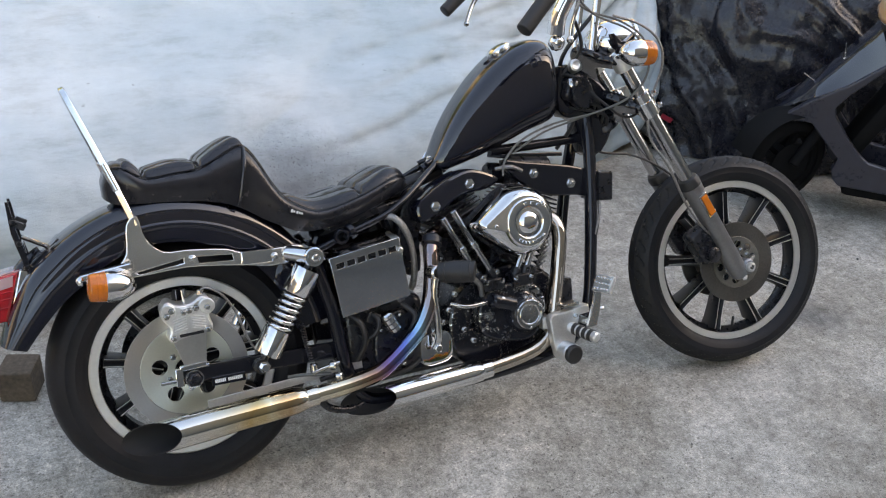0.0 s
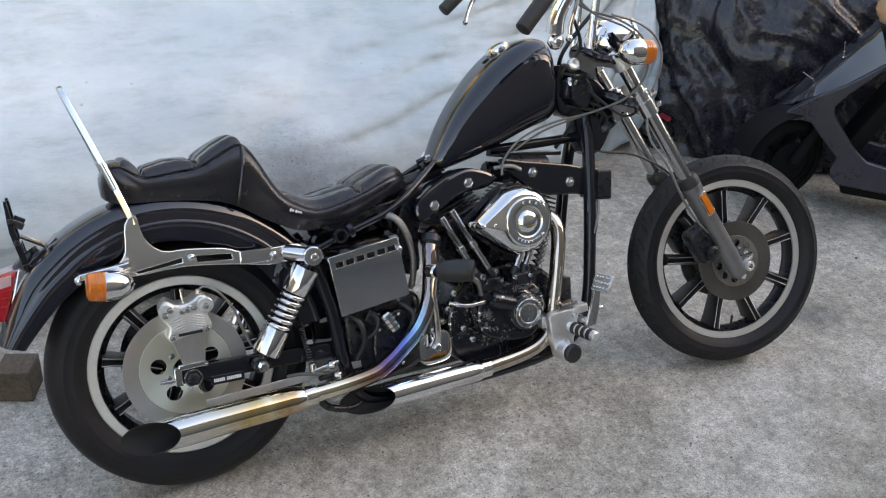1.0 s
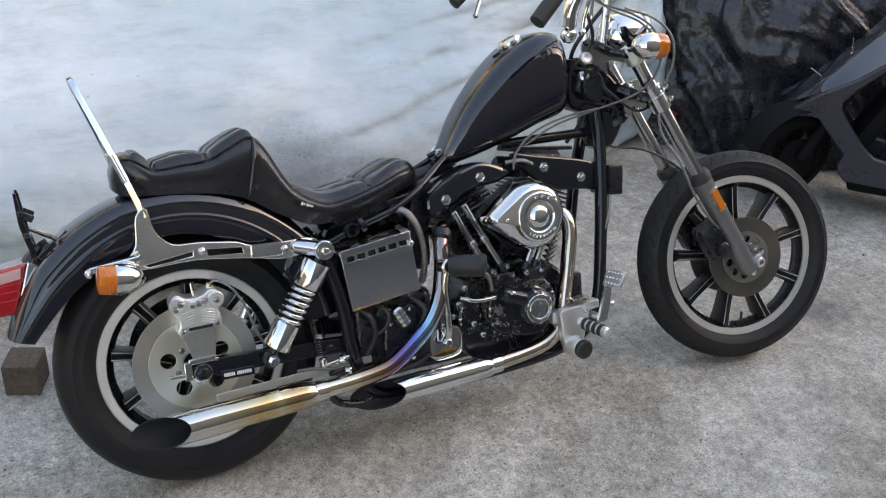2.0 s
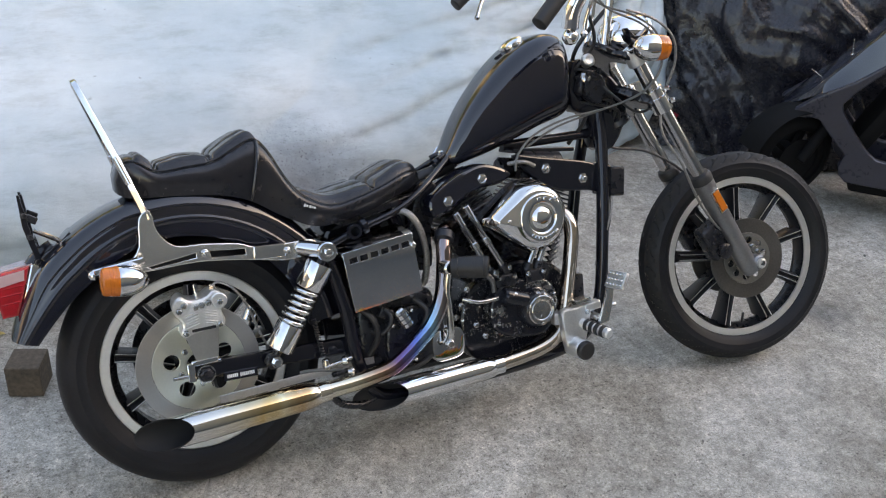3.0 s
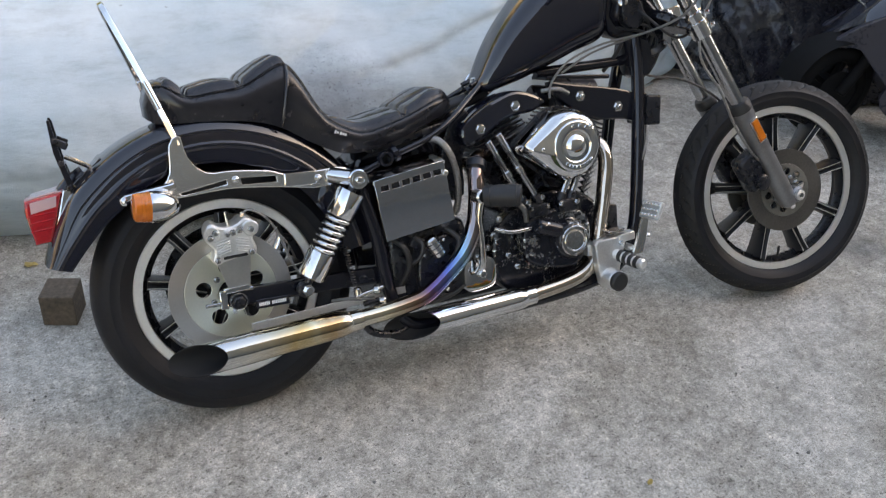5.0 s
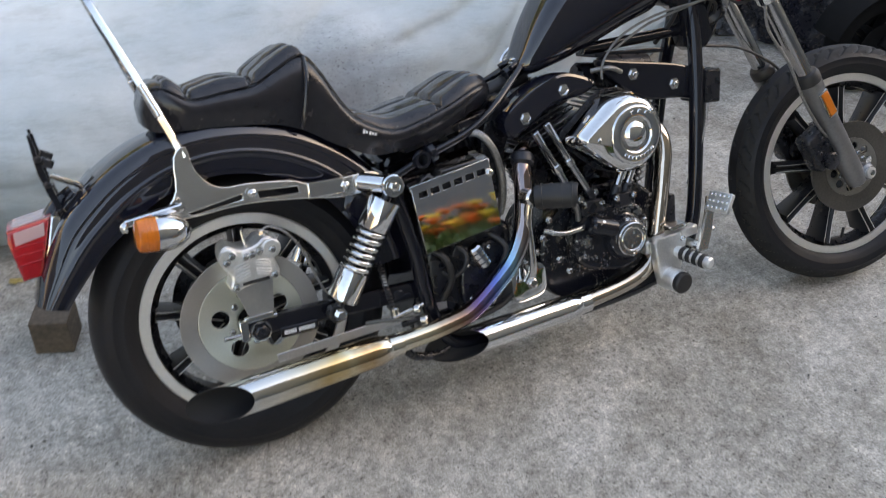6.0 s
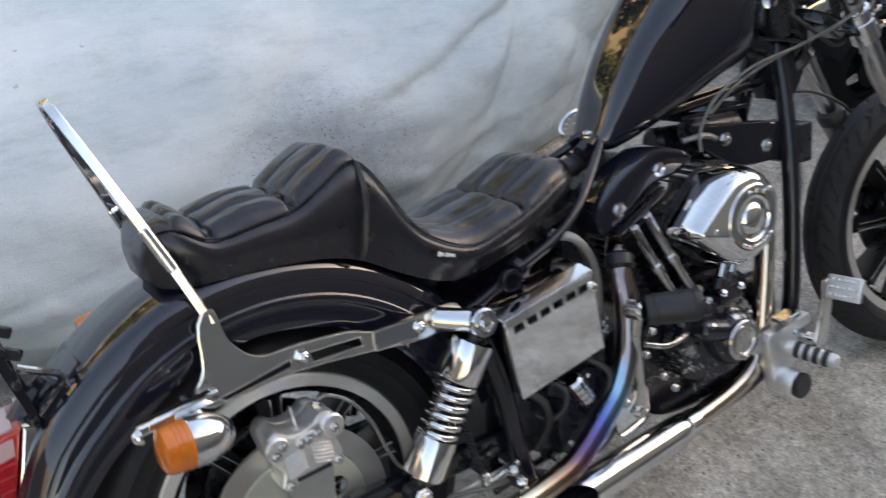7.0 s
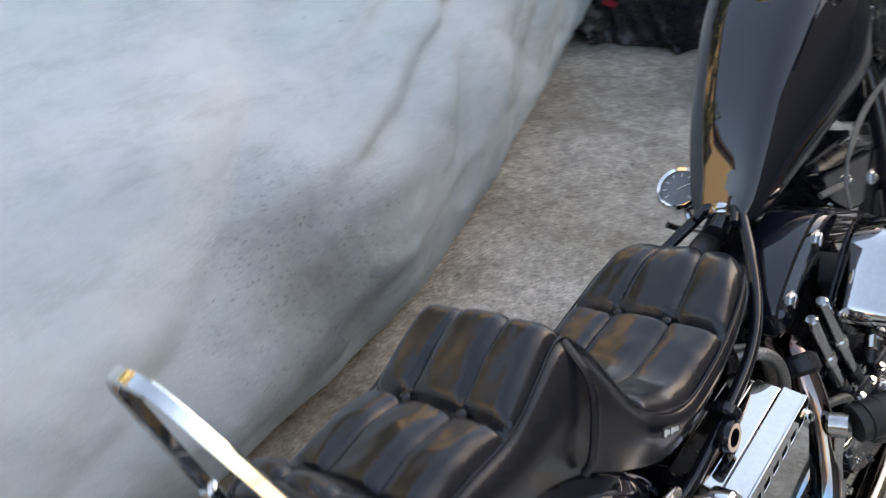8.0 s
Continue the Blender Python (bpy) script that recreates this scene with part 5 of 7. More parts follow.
muffler((0.290, -0.190, 0.222), (-0.110, -0.203, 0.205), 0.0335, 0.0375, (0.062, -0.012), "rear_muffler", BLUED, "long chrome muffler with a slash-cut end, heat stained")
muffler((0.785, -0.158, 0.181), (0.425, -0.170, 0.168), 0.031, 0.0345, (0.064, -0.012), "front_muffler", CHROME, "chrome muffler with a slash-cut end")
part("muffler_bracket", tube([(0.30, -0.165, 0.200), (0.33, -0.150, 0.165), (0.385, -0.140, 0.148), (0.43, -0.13, 0.155)], 0.010, 10), CASE, bike)

# chrome battery box with louvre openings
BL, U, Vv = Vector((0.382, -0.169, 0.397)), Vector((0.186, 0.001, 0.027)), Vector((-0.0245, -0.017, 0.157))
un, vn = U.normalized(), Vv.normalized()
wn3 = un.cross(vn).normalized()
fm = Matrix((( *[un[0], vn[0], -wn3[0]], BL[0]), (*[un[1], vn[1], -wn3[1]], BL[1]), (*[un[2], vn[2], -wn3[2]], BL[2]), (0, 0, 0, 1)))
if (fm.to_3x3() @ Vector((0, 0, 1))).y < 0:
    fm = fm @ Matrix.Diagonal((1, 1, -1, 1))
uw, vh = U.length, Vv.length
slots = []
for i in range(6):
    u0 = uw * (0.075 + 0.150 * i)
    slots.append([(u0, vh * 0.795), (u0 + uw * 0.108, vh * 0.795), (u0 + uw * 0.108, vh * 0.885), (u0, vh * 0.885)])
obox = part("battery_box", slab([(0, 0), (uw, 0), (uw, vh), (0, vh)], 0.004, fm, slots, 0.0008), CHROME, bike, "chrome battery box with six openings and a ribbed top")
def in_box(c, size, bevel=0.003, seg=2, tilt=0):
    b = box(c, size, (tilt, 0, 0), bevel, seg)
    bmesh.ops.transform(b, matrix=fm, verts=b.verts)
    return b
part("box_top", in_box((uw / 2, vh - 0.007, 0.053), (uw + 0.002, 0.006, 0.100), 0.001, 1), BORE_AND_HOLE, obox, "dark joint between the chrome strips")
for k in (0.0172, 0.0525, 0.0878):
    part("top_strip", in_box((uw / 2, vh - 0.004, k), (uw + 0.006, 0.010, 0.0335), 0.0022, 2, -9), CHROME, obox, "bright chrome top strip")
part("box_core", in_box((uw / 2, vh / 2 - 0.004, 0.055), (uw - 0.014, vh - 0.022, 0.09), 0.004), CASE, obox)
part("box_side", in_box((0.003, vh / 2, 0.05), (0.005, vh - 0.01, 0.09), 0.001, 1), CHROME, obox)
part("box_side", in_box((uw - 0.003, vh / 2, 0.05), (0.005, vh - 0.01, 0.09), 0.001, 1), CHROME, obox)
part("box_bolt", bolt(fm @ Vector((uw - 0.004, vh * 0.80, -0.001)), (0, -1, 0.1), 0.007, 0.006), CHROME, obox)

# oil tank and the dark parts behind the box and under the seat
ot = part("oil_tank", slab(smooth2d([(0.375, 0.600), (0.360, 0.520), (0.400, 0.440), (0.470, 0.420), (0.560, 0.440), (0.590, 0.520), (0.575, 0.615), (0.500, 0.640)], 4), 0.15, at_y(0.125), (), 0.012), FRAME, bike, "black oil tank under the seat")
part("filler_cap", lathe([(0.022, 0), (0.024, 0.004), (0.024, 0.012), (0.016, 0.016), (0, 0.016)], frame_of((0.545, 0.06, 0.628), (0.545, 0.06, 0.8)), 24), CASE, ot)
part("seat_pan", box((0.50, 0.0, 0.636), (0.22, 0.17, 0.018), (0, -12, 0), 0.004), CASE, bike, "black steel seat pan")
part("wiring_loom", tube([(0.46, 0.03, 0.60), (0.58, 0.03, 0.645), (0.66, 0.02, 0.690), (0.76, 0.015, 0.715)], [0.020, 0.024, 0.022, 0.016], 12), CABLE, bike, "taped black wiring loom")
part("rear_engine_mount", slab(smooth2d([(0.600, 0.46), (0.590, 0.56), (0.620, 0.655), (0.665, 0.690), (0.690, 0.640), (0.655, 0.560), (0.650, 0.46)], 3), 0.10, at_y(0.05), (), 0.006), CASE, bike, "black rear engine mount")
part("inner_fender", sheet(lambda u, v: Vector((0.36 + 0.02 * math.sin(v * math.pi), -0.085 + 0.17 * u, 0.20 + 0.36 * v)), 4, 12, 0.003), FRAME, bike, "black splash plate")

# hoses behind the box
part("oil_hose", tube([(0.530, -0.10, 0.628), (0.556, -0.125, 0.625), (0.580, -0.135, 0.592), (0.598, -0.130, 0.540), (0.604, -0.120, 0.480), (0.600, -0.105, 0.43)], 0.0085, 12), BRAID, bike, "braided oil hose")
part("oil_hose", tube([(0.545, -0.085, 0.628), (0.578, -0.105, 0.612), (0.602, -0.110, 0.560), (0.612, -0.100, 0.48), (0.60, -0.09, 0.42)], 0.008, 12), BRAID, bike, "braided oil hose")
part("oil_line", tube([(0.70, -0.13, 0.445), (0.745, -0.15, 0.440), (0.775, -0.15, 0.415), (0.785, -0.14, 0.38)], 0.0075, 12), BRAID, bike)
part("oil_line", tube([(0.69, -0.14, 0.375), (0.73, -0.155, 0.362), (0.79, -0.15, 0.362)], 0.0065, 10), NICKEL, bike)

# gearbox and its fittings
gearbox = part("gearbox", box((0.505, -0.015, 0.315), (0.23, 0.21, 0.20), (0, 0, 0), 0.025, 3), CASE, bike, "black gearbox case")
part("gearbox_cover", slab(smooth2d([(0.47, 0.245), (0.54, 0.225), (0.60, 0.24), (0.63, 0.30), (0.61, 0.36), (0.54, 0.385), (0.475, 0.345)], 4), 0.03, at_y(-0.115), (), 0.006), CASE, gearbox)
for x, z in ((0.485, 0.26), (0.54, 0.240), (0.60, 0.252), (0.485, 0.34), (0.54, 0.372), (0.605, 0.350)):
    part("case_screw", dome((x, -0.146, z), (0, -1, 0), 0.0065, 0.006), NICKEL, gearbox)
part("oil_filter", rod((0.497, -0.155, 0.385), (0.525, -0.155, 0.335), 0.019, 20), CHROME, bike, "small chrome canister")
for k in range(3):
    part("canister_ring", lathe([(0.0185, 0.012 + 0.014 * k), (0.0205, 0.014 + 0.014 * k), (0.0185, 0.016 + 0.014 * k)], frame_of((0.497, -0.155, 0.385), (0.525, -0.155, 0.335)), 20), CASE, bike)
def kick_plate():
    """A rounded-square chrome cover, very slightly domed."""
    bm = bmesh.new()
    def ring(k, y):
        return [Vector((0.636 + k * 0.050 * math.copysign(abs(math.cos(a)) ** 0.6, math.cos(a)), y + 0.14 * 0.050 * k * math.copysign(abs(math.cos(a)) ** 0.6, math.cos(a)), 0.262 + k * 0.045 * math.copysign(abs(math.sin(a)) ** 0.6, math.sin(a)))) for a in np.linspace(0, 2 * math.pi, 40, endpoint=False)]
    return skin(bm, [ring(1.0, -0.110), ring(1.0, -0.144), ring(0.97, -0.148), ring(0.90, -0.1490), ring(0.70, -0.14935), ring(0.45, -0.1496), ring(0.2, -0.1497), ring(0.02, -0.1497)])


part("kick_cover", kick_plate(), CHROME, bike, "polished chrome cover that mirrors the flowers", angle=30)
kick = part("kick_arm", tube([(0.628, -0.160, 0.270), (0.634, -0.172, 0.300), (0.632, -0.178, 0.360), (0.628, -0.180, 0.420), (0.636, -0.185, 0.470)], [0.014, 0.0105, 0.009, 0.010, 0.011], 14), WORN_CHROME, bike, "worn chrome kick starter arm")
part("kick_joint", rod((0.626, -0.172, 0.478), (0.634, -0.205, 0.478), 0.018, 18), WORN_CHROME, kick)
part("kick_rubber", tube([(0.640, -0.205, 0.478), (0.672, -0.230, 0.479), (0.705, -0.252, 0.478), (0.714, -0.258, 0.477)], [0.026, 0.0285, 0.0285, 0.026], 24), SOFT_RUBBER, kick, "black rubber kick pedal sleeve")
for k in range(0, 7, 2):
    part("rubber_rib", rod((0.650 + 0.009 * k, -0.2125 - 0.0065 * k, 0.4785), (0.6535 + 0.009 * k, -0.2150 - 0.0065 * k, 0.4785), 0.0296, 24), SOFT_RUBBER, kick)
part("arm_bolt", bolt((0.628, -0.174, 0.272), (0, -1, 0), 0.011, 0.010), NICKEL, kick)

# dark hoses and brackets below the box
for pts, r in (([(0.40, -0.13, 0.40), (0.43, -0.155, 0.37), (0.44, -0.15, 0.32), (0.42, -0.13, 0.27)], 0.008), ([(0.45, -0.13, 0.40), (0.475, -0.16, 0.375), (0.468, -0.165, 0.345), (0.445, -0.15, 0.325), (0.43, -0.13, 0.335)], 0.0055),
               ([(0.55, -0.14, 0.40), (0.575, -0.165, 0.37), (0.56, -0.165, 0.33), (0.53, -0.15, 0.29)], 0.007), ([(0.40, -0.125, 0.23), (0.46, -0.15, 0.215), (0.55, -0.15, 0.225), (0.60, -0.14, 0.25)], 0.007)):
    part("hose", tube(pts, r, 10), SOFT_RUBBER, bike, "black rubber hose")
part("filter_bracket", box((0.475, -0.140, 0.372), (0.05, 0.02, 0.03), (0, 30, 0), 0.004), CASE, bike)
part("drain_fitting", bolt((0.520, -0.140, 0.245), (0, -1, 0), 0.010, 0.012), NICKEL, bike)

# linkage and springs by the swingarm pivot
for a, b, r, mm in (((0.298, -0.150, 0.262), (0.298, -0.150, 0.290), 0.010, NICKEL), ((0.335, -0.165, 0.282), (0.350, -0.172, 0.282), 0.012, NICKEL), ((0.350, -0.160, 0.250), (0.365, -0.170, 0.250), 0.012, NICKEL),
                    ((0.290, -0.155, 0.268), (0.365, -0.155, 0.282), 0.006, WORN_CHROME), ((0.310, -0.15, 0.245), (0.36, -0.15, 0.25), 0.007, CASE)):
    part("linkage", rod(a, b, r, 10), mm, bike)
part("return_spring", tube([Vector((0.283, -0.13, 0.392)).lerp(Vector((0.296, -0.14, 0.292)), t / 100) + Vector((0.006 * math.cos(t * 0.9), 0.006 * math.sin(t * 0.9), 0)) for t in range(100)], 0.0016, 6, 1), CASE, bike, "thin coil spring")
part("brake_cable", tube([(0.235, -0.13, 0.262), (0.27, -0.148, 0.266), (0.30, -0.155, 0.262), (0.34, -0.15, 0.255)], 0.0045, 10), GREY_CABLE, bike)
part("grease_cap", dome((0.375, -0.135, 0.405), (0, -1, 0), 0.009, 0.007), NICKEL, bike)
for x, z in ((0.385, 0.36), (0.40, 0.46), (0.46, 0.235), (0.54, 0.30), (0.575, 0.345), (0.66, 0.33), (0.70, 0.40), (0.72, 0.30), (0.745, 0.265), (0.79, 0.43), (0.83, 0.44), (0.68, 0.36)):
    part("engine_bolt", bolt((x, -0.128 - 0.02 * (x > 0.6), z), (0, -1, 0), 0.0068, 0.007), NICKEL, bike)

# forward foot control
ctl = part("foot_control", slab([(0.958, 0.292), (0.968, 0.304), (1.046, 0.309), (1.058, 0.300), (1.050, 0.262), (1.036, 0.215), (1.030, 0.182), (1.016, 0.166), (0.994, 0.164), (0.976, 0.180), (0.966, 0.225)], 0.026, at_y(-0.170), (), 0.005), ALU, bike, "polished aluminium forward foot control")
part("control_block", box((1.060, -0.186, 0.302), (0.050, 0.030, 0.024), (0, -6, 0), 0.004), ALU, ctl)
part("control_arm", box((1.005, -0.145, 0.275), (0.11, 0.05, 0.035), (0, 0, 0), 0.006), ALU, ctl)
part("brake_cylinder", lathe([(0.024, 0), (0.029, 0.006), (0.029, 0.040), (0.026, 0.045)], frame_of((1.002, -0.185, 0.196), (1.006, -0.262, 0.192)), 28), ALU, ctl)
part("rubber_end", lathe([(0.0255, 0.0), (0.0265, 0.004), (0.0265, 0.013), (0.022, 0.017), (0.0, 0.0175)], frame_of((1.0037, -0.228, 0.1938), (1.0055, -0.26, 0.1918)), 28), SOFT_RUBBER, ctl, "black rubber end cap")
peg = part("foot_peg", rod((1.020, -0.170, 0.262), (1.052, -0.285, 0.242), 0.0145, 20), ALU, ctl, "aluminium foot peg with rubber rings")
for k in range(4):
    a = Vector((1.020, -0.170, 0.262)).lerp(Vector((1.052, -0.285, 0.242)), 0.30 + 0.155 * k)
    b = Vector((1.020, -0.170, 0.262)).lerp(Vector((1.052, -0.285, 0.242)), 0.40 + 0.155 * k)
    part("rubber_ring", rod(a, b, 0.0175, 20, 0.002), SOFT_RUBBER, peg)
parm = part("pedal_arm", join(slab([(1.050, 0.258), (1.082, 0.262), (1.094, 0.300), (1.103, 0.350), (1.104, 0.392), (1.086, 0.392), (1.080, 0.350), (1.066, 0.300)], 0.012, at_y(-0.228), (), 0.002), rod((1.068, -0.17, 0.270), (1.068, -0.232, 0.270), 0.012, 16)), DULL_CHROME, ctl, "aluminium brake pedal arm")
pad_m = pose(1.085, -0.280, 0.386, 0, 28, 6)
pb = box((0, 0, 0), (0.012, 0.070, 0.048), (0, 0, 0), 0.003)
bmesh.ops.transform(pb, matrix=pad_m, verts=pb.verts)
pad = part("pedal_pad", pb, ALU, parm, "dimpled aluminium pedal pad")
pad_n = pad_m.to_3x3() @ Vector((-1, 0, 0))
for i in range(5):
    for j in range(3):
        part("pad_dimple", dome(pad_m @ Vector((-0.0058, -0.026 + 0.013 * i, -0.015 + 0.015 * j)), pad_n, 0.0036, 0.003), CHROME, pad)
part("control_bolt", bolt((1.040, -0.192, 0.290), (0, -1, 0), 0.008, 0.008), NICKEL, ctl)
part("control_bolt", bolt((1.110, -0.205, 0.300), (1, -0.4, 0), 0.007, 0.014), NICKEL, ctl)
part("control_cap", box((1.028, -0.185, 0.322), (0.05, 0.035, 0.010), (0, -4, 0), 0.003), WORN_CHROME, ctl)
part("engine_mount", box((1.055, -0.09, 0.33), (0.06, 0.06, 0.10), (0, 0, 0), 0.008), CASE, bike)

# ---- front end ----
RA, RB = Vector((1.679, -0.146, 0.292)), Vector((1.256, -0.146, 1.000))
OFF = Vector((0.045, 0.205, 0.0))
ax = (RB - RA).normalized()
FL = (RB - RA).length
for i, o in enumerate((Vector((0, 0, 0)), OFF)):
    m = frame_of(RA + o, RB + o)
    leg = part("fork_slider", lathe([(0.020, 0.0), (0.026, 0.006), (0.0285, 0.03), (0.029, 0.05), (0.029, 0.325), (0.0315, 0.330), (0.0315, 0.352), (0.027, 0.356)], m, 32), SATIN, bike, "satin grey fork slider")
    part("dust_seal", lathe([(0.0255, 0.352), (0.033, 0.354), (0.0335, 0.372), (0.029, 0.382), (0.024, 0.384)], m, 32), SOFT_RUBBER, leg, "black rubber dust seal")
    part("fork_tube", lathe([(0.0175, 0.37), (0.0205, 0.372), (0.0205, FL - 0.01), (0.018, FL)], m, 28), HARD_CHROME, leg, "chrome fork tube")
    part("fork_clamp", lathe([(0.0225, 0.655), (0.027, 0.657), (0.027, 0.685), (0.0225, 0.687)], m, 28), CHROME, leg)
    part("clamp_bolt", bolt(m @ Vector((0.0, 0, 0.671)) + Vector((0.02, -0.022, 0.01)), (0.6, -0.8, 0.2), 0.007, 0.012), CHROME, leg)
    part("axle_boss", rod(RA + o + Vector((0.014, -0.026, 0.030)), RA + o + Vector((0.014, 0.024, 0.030)), 0.024, 24), SATIN, leg)
part("front_axle", rod(RA + Vector((0.014, -0.036, 0.030)), RA + OFF + Vector((0.014, 0.036, 0.030)), 0.010, 14), NICKEL, bike)
part("axle_end", lathe([(0.016, 0), (0.016, 0.010), (0.009, 0.012), (0.0, 0.007)], frame_of(RA + Vector((0.014, -0.024, 0.030)), RA + Vector((0.014, -0.2, 0.030))), 18), ALU, bike)
# amber reflector on the slider
rf = RA + ax * 0.285 + Vector((0.0, -0.030, 0.0))
ry = -math.degrees(math.atan2(ax.x, ax.z)) * -1
rfl = part("side_reflector", box(rf, (0.030, 0.008, 0.078), (0, ry, 0), 0.003), CHROME, bike, "amber side reflector in a bright frame")
part("reflector_lens", box(rf + Vector((0, -0.004, 0)), (0.022, 0.006, 0.068), (0, ry, 0), 0.002), AMBER, rfl, "amber reflector")
part("reflector_ear", rod(rf + ax * 0.0 + Vector((0.022, 0.01, -0.02)), rf + Vector((0.022, -0.004, -0.02)), 0.007, 10), ALU, rfl)
# front calipers behind the fork legs
for o, y0 in ((Vector((0, 0, 0)), -0.125), (OFF, 0.075)):
    c = RA + ax * 0.14 + o + Vector((-0.055, 0.02 if y0 < 0 else -0.02, 0.0))
    fc = part("front_caliper", box(c, (0.085, 0.055, 0.115), (0, ry, 0), 0.014, 3), CASE, bike, "black front brake caliper")
    part("caliper_piston", lathe([(0.020, 0), (0.024, 0.006), (0.024, 0.014), (0.016, 0.018), (0.0, 0.018)], frame_of(c + Vector((0.012, -0.027, -0.035)), c + Vector((0.012, -0.2, -0.035))), 24), CASE, fc)
    for dx, dz in ((-0.02, 0.03), (0.02, 0.04), (-0.025, -0.01), (0.03, -0.045), (0.0, 0.012)):
        part("caliper_bolt", bolt(c + Vector((dx, -0.027, dz)), (0, -1, 0), 0.006, 0.007), CASE, fc)
# yokes, headlamp and handlebar
for z, x, th, nm in ((0.975, 1.262, 0.018, "upper"), (0.838, 1.345, 0.028, "lower")):
    yk = slab(smooth2d([(-0.026, -0.128), (0.022, -0.128), (0.026, -0.108), (0.008, -0.070), (-0.002, -0.02), (0.050, 0.045), (0.062, 0.085), (0.050, 0.110), (0.000, 0.108), (-0.030, 0.060), (-0.085, 0.010), (-0.108, -0.045), (-0.080, -0.085), (-0.045, -0.100)], 4), th, Matrix.Translation((x, -0.030, z)) @ Matrix.Rotation(radians(30), 4, "Y") @ Matrix.Translation((0, 0, -0.018)), (), 0.006)
    yoke = part("fork_yoke", yk, FRAME, bike, "black " + nm + " fork yoke")
    for o in (Vector((0, 0, 0)), OFF):
        q = RA + o + ax * (FL * (z - 0.292) / 0.708)
        part("yoke_clamp", rod(q - ax * 0.026, q + ax * 0.026, 0.0290, 28, 0.003), ALU if nm == "upper" else CHROME, yoke)
        part("pinch_bolt", bolt(q + Vector((0.024, -0.020, 0.006)), (0.6, -0.75, 0.2), 0.008, 0.010), CHROME, yoke)
part("neck_gusset", slab(smooth2d([(1.125, 0.975), (1.205, 0.955), (1.275, 0.900), (1.300, 0.815), (1.250, 0.722), (1.188, 0.725), (1.170, 0.815), (1.112, 0.850)], 3), 0.060, at_y(0.0), (), 0.008), FRAME, bike, "black frame neck and gusset")
part("neck_cover", slab(smooth2d([(1.150, 0.945), (1.195, 0.935), (1.215, 0.880), (1.180, 0.850), (1.140, 0.880)], 3), 0.030, at_y(-0.062), (), 0.006), CASE, bike)
for i in range(5):
    z0 = 0.955 - 0.022 * i
    part("neck_wire", tube([(1.115, -0.03, z0), (1.150, -0.085 + 0.006 * i, z0 - 0.01), (1.205 + 0.012 * i, -0.080, z0 - 0.04), (1.222 + 0.010 * i, -0.055, z0 - 0.09)], 0.0042, 8), CABLE, bike, "black wiring")
part("fork_shield", slab([(1.276, 0.894), (1.335, 0.906), (1.353, 0.848), (1.303, 0.852)], 0.02, at_y(-0.062), (), 0.004), CHROME, bike, "chrome plate between the fork tubes")
part("lamp_bracket", slab([(1.245, 1.052), (1.268, 1.030), (1.285, 1.028), (1.322, 1.052), (1.300, 1.018), (1.272, 1.000), (1.255, 1.015)], 0.03, at_y(-0.125), (), 0.002), FRAME, bike, "black headlamp bracket")
part("bar_clamp", lathe([(0.012, 0), (0.017, 0.003), (0.017, 0.020), (0.012, 0.024), (0.0, 0.02)], frame_of((1.153, -0.078, 0.973), (1.148, -0.13, 0.979)), 24), ALU, bike, "round silver clamp bolt")
part("wiring_block", box((1.150, -0.050, 0.905), (0.050, 0.060, 0.060), (0, 20, 8), 0.014, 3), CASE, bike, "black wiring block")
part("neck_lock", lathe([(0.014, 0), (0.015, 0.012), (0.010, 0.015), (0, 0.015)], frame_of((1.152, -0.075, 0.925), (1.10, -0.17, 0.96)), 20), WORN_CHROME, bike)
part("horn", lathe([(0.030, 0), (0.040, 0.008), (0.041, 0.024), (0.034, 0.030), (0.0, 0.030)], frame_of((1.275, -0.03, 0.800), (1.32, -0.06, 0.72)), 28), CASE, bike, "black horn")
part("stem_nut", bolt((1.180, -0.03, 0.955), (-0.5, 0, 0.86), 0.018, 0.018), CHROME, bike)
part("ignition_switch", rod((1.160, -0.055, 0.965), (1.170, -0.085, 0.975), 0.016, 18), ALU, bike, "round key switch")
hl_c, hl_d = Vector((1.312, -0.045, 1.030)), Vector((0.97, -0.16, -0.1))
hm = frame_of(hl_c, hl_c + hl_d)
hl = part("headlamp", lathe([(0.0, -0.085), (0.033, -0.074), (0.052, -0.056), (0.064, -0.026), (0.068, 0.010), (0.068, 0.040), (0.073, 0.042), (0.073, 0.052), (0.067, 0.056)], hm, 44), CHROME, bike, "round chrome headlamp")
part("headlamp_lens", lathe([(0.065, 0.052), (0.052, 0.064), (0.026, 0.072), (0.0, 0.074)], hm, 40), mat("lamp_glass", (0.6, 0.62, 0.62), 0.08, trans=0.5, coat=0.5), hl, "clear lamp glass")
signal((1.290, -0.212, 0.992), (-1, 0.10, 0.06), r=0.0365)
signal((1.375, 0.135, 1.005), (-1, 0.10, 0.06), r=0.0365)
part("signal_stem", rod((1.246, -0.19, 0.990), (1.250, -0.14, 0.985), 0.009, 14), CHROME, bike)
part("signal_stem", rod((1.342, 0.115, 1.0), (1.33, 0.07, 0.99), 0.009, 14), CHROME, bike)
bar = [(0.862, -0.335, 1.066), (0.925, -0.330, 1.128), (1.02, -0.318, 1.205), (1.14, -0.26, 1.262), (1.225, -0.16, 1.255), (1.250, -0.085, 1.19), (1.256, -0.035, 1.178), (1.262, 0.02, 1.178), (1.268, 0.07, 1.195), (1.26, 0.145, 1.268), (1.21, 0.26, 1.315), (1.12, 0.34, 1.29), (1.03, 0.355, 1.228), (0.975, 0.352, 1.186)]
